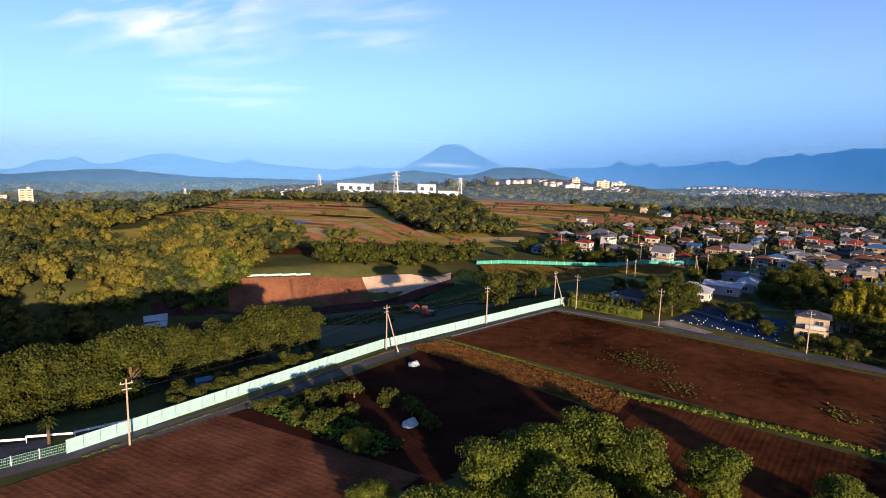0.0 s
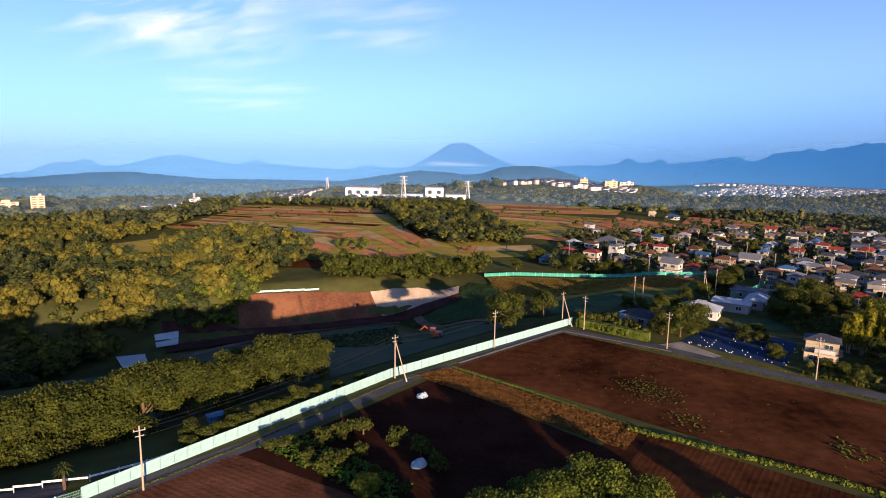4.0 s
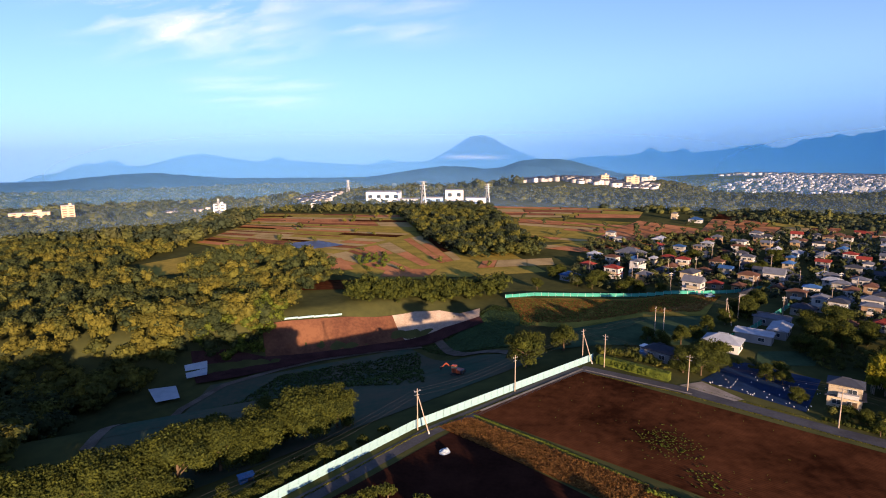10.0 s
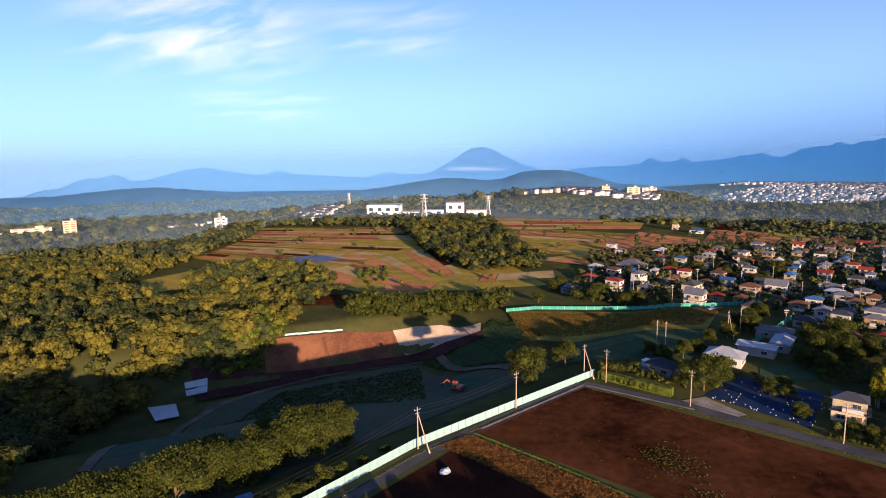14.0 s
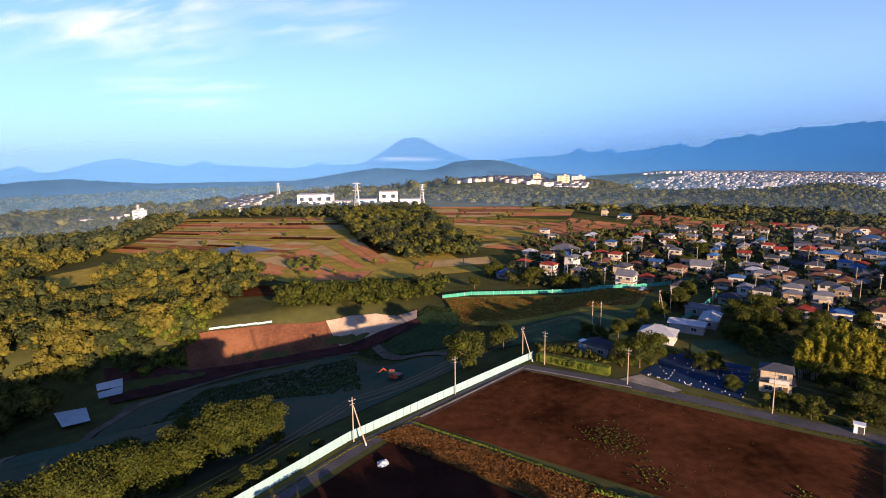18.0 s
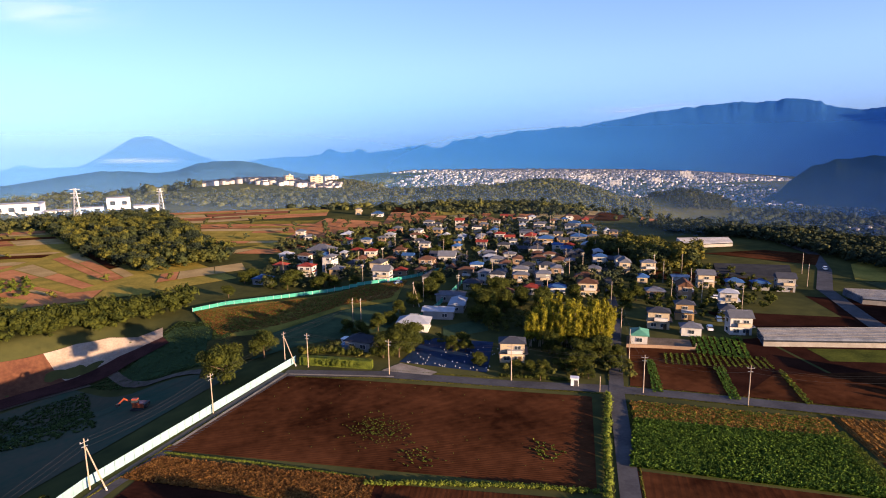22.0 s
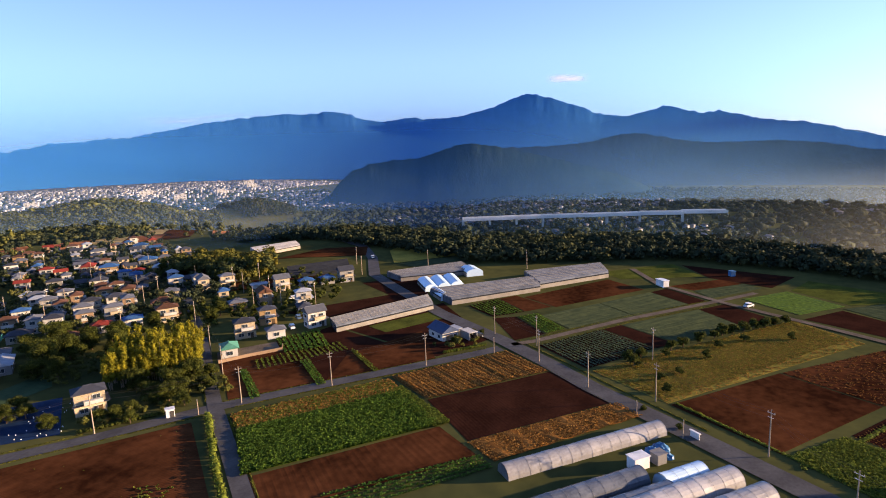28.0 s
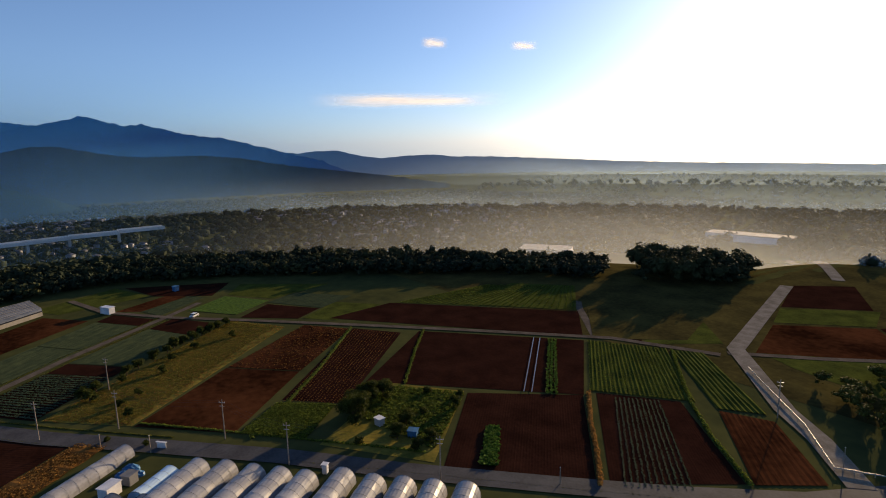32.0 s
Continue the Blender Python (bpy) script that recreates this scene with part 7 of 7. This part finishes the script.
def patchwork(a, b, c, d, nu, nv, seed, lift=0.35):
    rnd = random.Random(seed)
    a, b, c, d = [np.array(p, float) for p in (a, b, c, d)]

    def at(u, v):
        return tuple((1 - v) * ((1 - u) * a + u * b) + v * ((1 - u) * d + u * c))
    edge = np.cumsum([0.0] + [rnd.uniform(0.5, 1.5) for _ in range(nv)])
    edge = edge / edge[-1]
    for j in range(nv):
        cuts = sorted([0, 1] + [(i + rnd.uniform(-0.45, 0.45)) / nu for i in range(1, nu)])
        for u0, u1 in zip(cuts, cuts[1:]):
            m, label = KINDS[rnd.randrange(len(KINDS))]
            g = 0.005
            v0, v1 = edge[j] + g, edge[j + 1] - g
            drape("field", at(u0 + g, v0), at(u1 - g, v0), at(u1 - g, v1), at(u0 + g, v1), m, label, "field", lift, 9)


drape("meadow", (-222, 385), (-60, 272), (24, 300), (-60, 560), GRASS_LIT, "sunlit rough meadow round the upper fields", "ground", 0.2, 8)
drape("meadow", (5, 400), (150, 392), (190, 470), (5, 560), GRASS_DRY, "rough land round the far fields", "ground", 0.2, 8)
patchwork((-208, 372), (-108, 326), (-62, 440), (-216, 468), 3, 13, 1)
patchwork((-217, 472), (-64, 446), (-98, 556), (-236, 552), 3, 11, 21, 0.35)
patchwork((-112, 322), (-62, 286), (-22, 330), (-52, 432), 2, 10, 2)
drape("field", (-145, 377), (-126, 391), (-103, 374), (-125, 352), BLACK_FILM, "dark sheet spread over a field strip", "field", 0.5, 9)
drape("field", (-110, 319), (-93, 329), (-77, 297), (-95, 291), SOIL_LIGHT, "bare orange bank below the fields", "field", 0.5, 8)
woods("field_scrub", "bright green scrub between the upper fields", ((-86, 330), (-70, 349), (-59, 307), (-70, 293)), 4.0, 1.5, 61, LEAF_GARDEN, WOOD_THIN, 0.7)
patchwork((-60, 281), (-14, 284), (-8, 303), (-60, 300), 2, 1, 3, 0.46)
patchwork((-12, 306), (30, 318), (30, 338), (-10, 326), 3, 1, 4, 0.5)
patchwork((14, 418), (58, 400), (140, 470), (15, 530), 2, 9, 5)
patchwork((20, 376), (60, 352), (110, 392), (58, 404), 3, 2, 8, 0.42)
patchwork((0, 540), (125, 540), (150, 620), (-10, 640), 3, 6, 9)
patchwork((150, 455), (240, 445), (330, 560), (220, 610), 4, 4, 10, 0.4)
patchwork((250, 440), (330, 380), (440, 470), (350, 540), 4, 3, 11, 0.46)
patchwork((345, 372), (372, 330), (520, 440), (460, 490), 3, 3, 12, 0.52)
patchwork((58, 402), (135, 410), (155, 470), (120, 520), 3, 2, 6, 0.55)
drape("field", (-200, 300), (-178, 268), (-130, 318), (-176, 352), GRASS_LIT, "yellow-green meadow above the wood", "field", 0.35, 8)
drape("field", (-92, 250), (-62, 256), (-60, 274), (-84, 272), SOIL, "brown plot above the bank", "field", 0.35, 6)
drape("field", (248, 222), (283, 214), (294, 191), (268, 176), SOIL, "brown plot before the plateau edge", "field", 0.2, 6)
drape("field", (284, 170), (320, 175), (288, 120), (252, 149), GRASS_LIT, "meadow beyond the greenhouses", "field", 0.2, 6)
drape("field", (252, 146), (276, 126), (262, 110), (243, 128), CROP_TEAL, "dark green plot by the greenhouses", "field", 0.22, 6)
drape("field", (195, 200), (222, 170), (204, 160), (180, 190), SOIL, "brown plot behind the houses", "field", 0.2, 6)
drape("field", (160, 145), (196, 118), (186, 106), (158, 126), SOIL_DARK, "dark plot behind the white house", "field", 0.12, 6)
drape("field", (260, -100), (290, -330), (60, -330), (20, -140), PASTURE, "rough olive-brown pasture beyond the fields", "ground", 0.04, 10)
drape("field", (87, -154), (101, -183), (81.5, -207), (59, -186), SOIL, "brown field beyond the winding road", "field", 0.1, 6)
drape("field", (102.5, -185.5), (112, -203.5), (91, -228.7), (82.5, -208.8), GRASS, "strip of yellow-green crop beyond the road", "field", 0.1, 6)
drape("field", (113, -205.5), (130, -240), (116, -259), (93, -228), SOIL_DARK, "dark field beyond the road", "field", 0.1, 6)
drape("field", (58, -187), (81, -208), (70, -240), (40, -205), SOIL_DARK, "dark field past the far track", "field", 0.1, 6)
drape("field", (130, -155.5), (119.4, -169.3), (97, -153), (108.9, -132), GRASS, "scrubby grass corner by the road", "field", 0.1, 6)
drape("field", (200, -132), (215, -165), (150, -215), (131, -157), PASTURE, "rough olive pasture below the tall trees", "field", 0.1, 6)
drape("field", (181.5, -102.2), (148.5, -138.3), (178.2, -162.3), (196.7, -141.6), GRASS, "olive-green crop strip below the tall trees", "field", 0.16, 6)
drape("field", (120.8, -122.0), (104.6, -145.9), (140.2, -215.6), (175.3, -164.4), PASTURE, "rough ground below the wood", "field", 0.13, 6)
drape("field", (101, -134.5), (94.5, -141), (60.5, -120.4), (68.2, -113.2), GRASS, "narrow strip of green rows by the road", "field", 0.12, 4, 8, 0.2)
drape("field", (67.2, -112.6), (57.4, -118.6), (37.5, -104), (44, -92.6), SOIL, "small brown beds by the road bend", "field", 0.12, 4, 10, 0.06)
drape("field", (74, -152), (88, -156), (58, -184), (20, -150), GRASS, "rough grass inside the road bend", "field", 0.08, 6)
road("farm_track", ((91, -147), (75, -165), (59, -186), (45, -205)), 2.6, TRACK, "gravel track beyond the winding road", 0.15)

# ================= small things =================
def car(x, y, turn, paint, label):
    root = thing("car", label, "car", pose(x, y, gz(x, y) + 0.14, 0, 0, turn))
    b = box(bmesh.new(), 0, 0, 0.3, 3.9, 1.6, 0.65)
    bmesh.ops.bevel(b, geom=b.edges[:], offset=0.15, segments=2, affect="EDGES")
    part("body", b, paint, root)
    c = box(bmesh.new(), -0.2, 0, 0.9, 2.4, 1.45, 0.65)
    for v in c.verts:
        if v.co.z > 1.3:
            v.co.x = -0.2 + (v.co.x + 0.2) * 0.75
    cab = part("cabin", c, paint, root)
    part("windscreen", box(bmesh.new(), -0.2, 0, 1.0, 2.3, 1.48, 0.38), GLASS, cab)
    for sx in (-1.25, 1.25):
        for sy in (-0.75, 0.75):
            w = part("wheel", rod(bmesh.new(), (sx, sy - 0.1, 0.3), (sx, sy + 0.1, 0.3), 0.31, None, 12), WIRE, root)
            part("rim", rod(bmesh.new(), (sx, sy - 0.115, 0.3), (sx, sy + 0.115, 0.3), 0.18, None, 8), STEEL, w)


PAINT_W, PAINT_B, PAINT_K = mat("white_car_paint", (0.7, 0.7, 0.7), None, 2, 0.3), mat("blue_car_paint", (0.08, 0.14, 0.25), None, 2, 0.3), mat("black_car_paint", (0.02, 0.02, 0.025), None, 2, 0.25)
for x, y, t, p, l in ((215, -10.6, -40, PAINT_W, "white car parked on the farm track"), (145.5, 128.4, 50, PAINT_W, "white car between the houses"), (177, 153, -40, PAINT_W, "white van beside a house"), (85.9, 242, 10, PAINT_B, "blue car by the turquoise fence"), (156.5, 66, -37, PAINT_K, "dark car beside the corner house"),
                      (155.5, 133.7, 50, PAINT_B, "blue car between the houses"), (262, 168, 40, PAINT_W, "white car on the road")):
    car(x, y, t, p, l)


def crate(name, label, category, x, y, w, d, h, turn, material, roof=None):
    root = thing(name, label, category, pose(x, y, gz(x, y), 0, 0, turn))
    b = box(bmesh.new(), 0, 0, 0, w, d, h)
    bmesh.ops.bevel(b, geom=b.edges[:], offset=0.05, segments=1, affect="EDGES")
    part("body", b, material, root)
    part("roof", box(bmesh.new(), 0, 0, h, w + 0.3, d + 0.3, 0.12), roof or material, root)
    part("door", box(bmesh.new(), w * 0.2, -d / 2 - 0.03, 0.05, 0.9, 0.06, h * 0.8), GUTTER, root)
    return root


BLUE_TARP = mat("blue_tarpaulin", (0.03, 0.15, 0.30), (0.02, 0.09, 0.2), 0.8, 0.5, bump=0.6)
crate("storage_container", "white storage container between the tunnels", "container", 98.5, 12.5, 3.4, 2.2, 2.3, 138, PAINT_W)
crate("storage_container", "grey storage cabin between the tunnels", "container", 101.5, 9.3, 2.2, 2, 2, 138, WALLS[3])
crate("storage_container", "white storage hut beside the far track", "container", 238.6, 18.9, 5, 2.6, 2.6, 40, PAINT_W)
crate("blue_hut", "small blue hut at the field edge", "hut", 264, -6.6, 2.2, 2.0, 2.2, 30, BLUE_TARP)
crate("garden_shed", "small white garden shed with flat roof", "shed", 100, -41, 1.9, 1.5, 1.7, 20, WALLS[1], WHITE_RAIL)
crate("garden_shed", "small teal-covered garden hut", "shed", 91.5, -45.5, 2.0, 1.8, 1.5, 50, BLUE_TARP)
crate("garden_shed", "small white shed beside the lane", "shed", 83, 112.5, 1.8, 1.5, 1.9, -37, PAINT_W)
# a low covered pile of things, built from the shed shape
crate("garden_shed", "low blue-covered pile of things behind the tree row", "shed", -45, 93, 2.6, 1.8, 1.1, 40, BLUE_TARP)
for x, y, w, d, h, p in ((42, 166, 2.4, 1.8, 1.6, PAINT_W), (45.5, 164, 4.2, 2.2, 2.0, BLUE_TARP), (48, 161, 3.0, 2.2, 1.8, WALLS[3]), (41, 161.5, 2.2, 2.0, 1.4, BLUE_TARP)):
    crate("storage_container", "weathered storage box among stored goods", "container", x, y, w, d, h, 45, p)
crate("notice_board", "plain white board beside the road", "board", 113, 3.5, 2.2, 0.2, 1.4, 50, PAINT_W)
crate("water_tank", "white upright tank beside a tunnel", "tank", 86.6, -24.6, 1.0, 1.0, 1.9, 50, PAINT_W)
for x, y, k in ((104.8, 10.6, 1.0), (106.8, 9.2, 1.1), (104, 8, 0.9), (-8, 79.5, 0.9), (-10, 104, 0.8)):
    bm = bmesh.new()
    bmesh.ops.create_icosphere(bm, subdivisions=3, radius=1.2 * k)
    for v in bm.verts:
        v.co.z = max(0, v.co.z * 0.8 + 0.35 * noise.noise(v.co * 1.7))
        v.co.x *= 1.3
    ob = part("tarpaulin_cover", bm, BLUE_TARP if x > 0 else TARP, None)
    ob.matrix_basis = pose(x, y, gz(x, y), 0, 0, 60 * k)
    tagged(ob, "blue tarpaulin pulled over stored goods" if x > 0 else "white sheet pulled over garden goods", "tarpaulin")
palm = thing("palm_tree", "small palm with a shaggy head by the guardrail", "palm tree", pose(-54.5, 68.8, 0))
part("trunk", rod(bmesh.new(), (0, 0, 0), (0, 0, 3.0), 0.22, 0.17, 8), BARK, palm)
bm = bmesh.new()
for i in range(34):
    t, e = i * 2.4, 0.9 - 1.7 * (i / 34)
    a = Vector((0, 0, 3.0))
    b = a + Vector((math.cos(t) * math.cos(e), math.sin(t) * math.cos(e), math.sin(e))) * 0.9
    c = b + Vector((math.cos(t), math.sin(t), -0.7)) * 0.6
    sd = Vector((-math.sin(t), math.cos(t), 0)) * 0.12
    q = [bm.verts.new(p) for p in (a, b + sd, c, b - sd)]
    bm.faces.new(q)
part("fronds", bm, LEAF, palm)

# ================= clouds and mist =================
def veil(name, amount, size, colour=(0.9, 0.9, 0.9), stretch=(1, 1, 1), low=0.45, high=0.75, fade=True, turn=0.0, ripple=0.0):
    """Thin cloud and haze tint: clear where the noise is low, fading out towards the edges of its patch."""
    m = bpy.data.materials.new(name)
    m.use_nodes = True
    n, l = m.node_tree.nodes, m.node_tree.links
    n.clear()
    out, mix, clear, df, tl, both = [n.new("ShaderNode" + k) for k in ("OutputMaterial", "MixShader", "BsdfTransparent", "BsdfDiffuse", "BsdfTranslucent", "AddShader")]
    df.inputs[0].default_value = tl.inputs[0].default_value = (*[c * 0.5 for c in colour], 1)
    l.new(df.outputs[0], both.inputs[0]), l.new(tl.outputs[0], both.inputs[1])
    uv, mp, tx, rg, mul = [n.new("ShaderNode" + k) for k in ("UVMap", "Mapping", "TexNoise", "MapRange", "Math")]
    mp.vector_type = "TEXTURE"
    mp.inputs["Scale"].default_value = [1.0 / k for k in stretch]
    mp.inputs["Rotation"].default_value = (0, 0, turn)
    l.new(uv.outputs[0], mp.inputs[0]), l.new(mp.outputs[0], tx.inputs["Vector"])
    tx.inputs["Scale"].default_value, tx.inputs["Detail"].default_value, tx.inputs["Distortion"].default_value = size, 6, ripple
    l.new(tx.outputs[0], rg.inputs[0])
    rg.inputs[1].default_value, rg.inputs[2].default_value, rg.inputs[4].default_value = low, high, amount
    sep, a, b = n.new("ShaderNodeSeparateXYZ"), n.new("ShaderNodeMapRange"), n.new("ShaderNodeMapRange")
    l.new(uv.outputs[0], sep.inputs[0])
    edge = None
    for axis in (0, 1):
        k, w, r = n.new("ShaderNodeMath"), n.new("ShaderNodeMath"), n.new("ShaderNodeMapRange")
        k.operation, w.operation = "SUBTRACT", "ABSOLUTE"
        l.new(sep.outputs[axis], k.inputs[0])
        k.inputs[1].default_value = 0.5 if (fade or axis == 0) else 0.0
        l.new(k.outputs[0], w.inputs[0]), l.new(w.outputs[0], r.inputs[0])
        r.inputs[1].default_value, r.inputs[2].default_value = (0.5, 0.1) if (fade or axis == 0) else (1.0, 0.1)
        r.interpolation_type = "SMOOTHSTEP"
        if edge is None:
            edge = r.outputs[0]
        else:
            k2 = n.new("ShaderNodeMath")
            k2.operation = "MULTIPLY"
            l.new(edge, k2.inputs[0]), l.new(r.outputs[0], k2.inputs[1])
            edge = k2.outputs[0]
    mul.operation = "MULTIPLY"
    l.new(rg.outputs[0], mul.inputs[0]), l.new(edge, mul.inputs[1])
    l.new(mul.outputs[0], mix.inputs[0]), l.new(clear.outputs[0], mix.inputs[1]), l.new(both.outputs[0], mix.inputs[2]), l.new(mix.outputs[0], out.inputs[0])
    return m


def sheet_round(name, label, az0, az1, r, z0, z1, material, category, slant=0.0):
    """A curved sheet from azimuth az0 to az1 (to the left) at distance r, from height z0 to z1."""
    v, f, n, k = [], [], max(24, int(abs(az1 - az0))), 6
    for j in range(k + 1):
        for i in range(n + 1):
            a = radians(az0 + (az1 - az0) * i / n)
            v.append((-math.sin(a) * r, math.cos(a) * r, z0 + (z1 - z0) * j / k + slant * (i / n - 0.5)))
    for j in range(k):
        f += [(j * (n + 1) + i, j * (n + 1) + i + 1, (j + 1) * (n + 1) + i + 1, (j + 1) * (n + 1) + i) for i in range(n)]
    me = mesh_of(name, v, f, material, True)
    layer = me.uv_layers.new(name="UVMap")
    for loop in me.loops:
        q = loop.vertex_index
        layer.data[loop.index].uv = ((q % (n + 1)) / n, (q // (n + 1)) / k)
    return tagged(new(name, me), label, category, kind="structure")


CIRRUS = veil("thin_cirrus", 0.6, 2.0, stretch=(1.8, 3.6, 1), low=0.40, high=0.9)
FEATHER = veil("feathered_cirrus", 0.5, 2.0, stretch=(1.3, 3.4, 1), low=0.42, high=0.85, turn=0.72, ripple=0.5)
WISP = veil("faint_cirrus", 0.22, 2.0, stretch=(1.2, 3.0, 1), low=0.40, high=0.85, turn=0.5, ripple=0.4)
STREAK = veil("streak_cloud", 0.9, 1.6, stretch=(1.0, 1.2, 1), low=0.30, high=0.55)
# haze as tinted sheets: its blue is put into their colour
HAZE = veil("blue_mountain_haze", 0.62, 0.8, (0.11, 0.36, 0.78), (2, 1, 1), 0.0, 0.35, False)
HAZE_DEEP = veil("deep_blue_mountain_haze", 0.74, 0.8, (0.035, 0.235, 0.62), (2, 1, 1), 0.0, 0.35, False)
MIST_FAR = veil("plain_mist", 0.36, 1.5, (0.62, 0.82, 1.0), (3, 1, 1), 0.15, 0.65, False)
for az0, az1, e0, e1, m, slant in ((41, 15, 6.0, 16.5, FEATHER, 0), (21, 0, 8.5, 15, WISP, 0), (32, 13, 3.0, 7.0, WISP, 0), (-104, -124, 3.3, 5.0, STREAK, 0), (-115.2, -118, 8.7, 9.9, STREAK, 0), (-123.6, -126.4, 8.3, 9.3, STREAK, 0),
                                   (-75, -79.5, 5.3, 6.3, STREAK, 0), (-36, -50, 2.6, 3.7, CIRRUS, 40)):
    sheet_round("backdrop_cloud", "thin white wisps of high cloud", az0, az1, 4800, 57 + 4800 * math.tan(radians(e0)), 57 + 4800 * math.tan(radians(e1)), m, "cloud", slant)
sheet_round("backdrop_cloud", "low white cloud band at the foot of the volcano", 6.5, -1.5, 4390, 57 + 4390 * math.tan(radians(-1.25)), 57 + 4390 * math.tan(radians(-0.6)), STREAK, "cloud")
# nearer haze sheets, tinted blue and grey in the same way
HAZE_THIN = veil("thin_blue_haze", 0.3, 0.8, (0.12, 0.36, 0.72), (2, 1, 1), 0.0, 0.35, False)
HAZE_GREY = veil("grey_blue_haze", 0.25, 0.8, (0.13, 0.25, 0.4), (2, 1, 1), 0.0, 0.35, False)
AIR_VALLEY = veil("valley_haze_sheet", 0.3, 0.6, (0.1, 0.2, 0.33), (1, 1, 1), 0.0, 0.2, False)
AIR = veil("thin_haze_sheet", 0.22, 0.6, (0.3, 0.52, 0.85), (1, 1, 1), 0.0, 0.2, False)
sheet_round("mountain_haze", "blue-tinted sheet for the haze over the land", 75, -100, 640, -60, 50, AIR, "haze")
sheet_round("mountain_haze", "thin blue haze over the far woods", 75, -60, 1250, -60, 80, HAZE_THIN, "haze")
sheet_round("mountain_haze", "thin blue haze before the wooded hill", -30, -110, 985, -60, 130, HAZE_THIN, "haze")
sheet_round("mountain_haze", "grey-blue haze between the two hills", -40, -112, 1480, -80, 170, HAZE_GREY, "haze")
sheet_round("mountain_haze", "blue-tinted sheet for the haze over the river valley", -22, -108, 420, -60, 40, AIR_VALLEY, "haze")
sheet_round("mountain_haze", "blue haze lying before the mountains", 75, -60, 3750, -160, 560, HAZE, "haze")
sheet_round("mountain_haze", "deep blue-tinted sheet for the haze before the wooded ridge", 14, -114, 3700, -160, 620, HAZE_DEEP, "haze")
# added translucent sheet that brightens the land towards the low sun
SUN_MIST = veil("sunlit_haze_sheet", 0.46, 1.2, (0.85, 0.9, 0.92), (2, 1, 1), 0.1, 0.6, False)
sheet_round("valley_mist", "pale sheet added for the sunlit haze below the low sun", -86, -200, 335, -40, 48, SUN_MIST, "mist")
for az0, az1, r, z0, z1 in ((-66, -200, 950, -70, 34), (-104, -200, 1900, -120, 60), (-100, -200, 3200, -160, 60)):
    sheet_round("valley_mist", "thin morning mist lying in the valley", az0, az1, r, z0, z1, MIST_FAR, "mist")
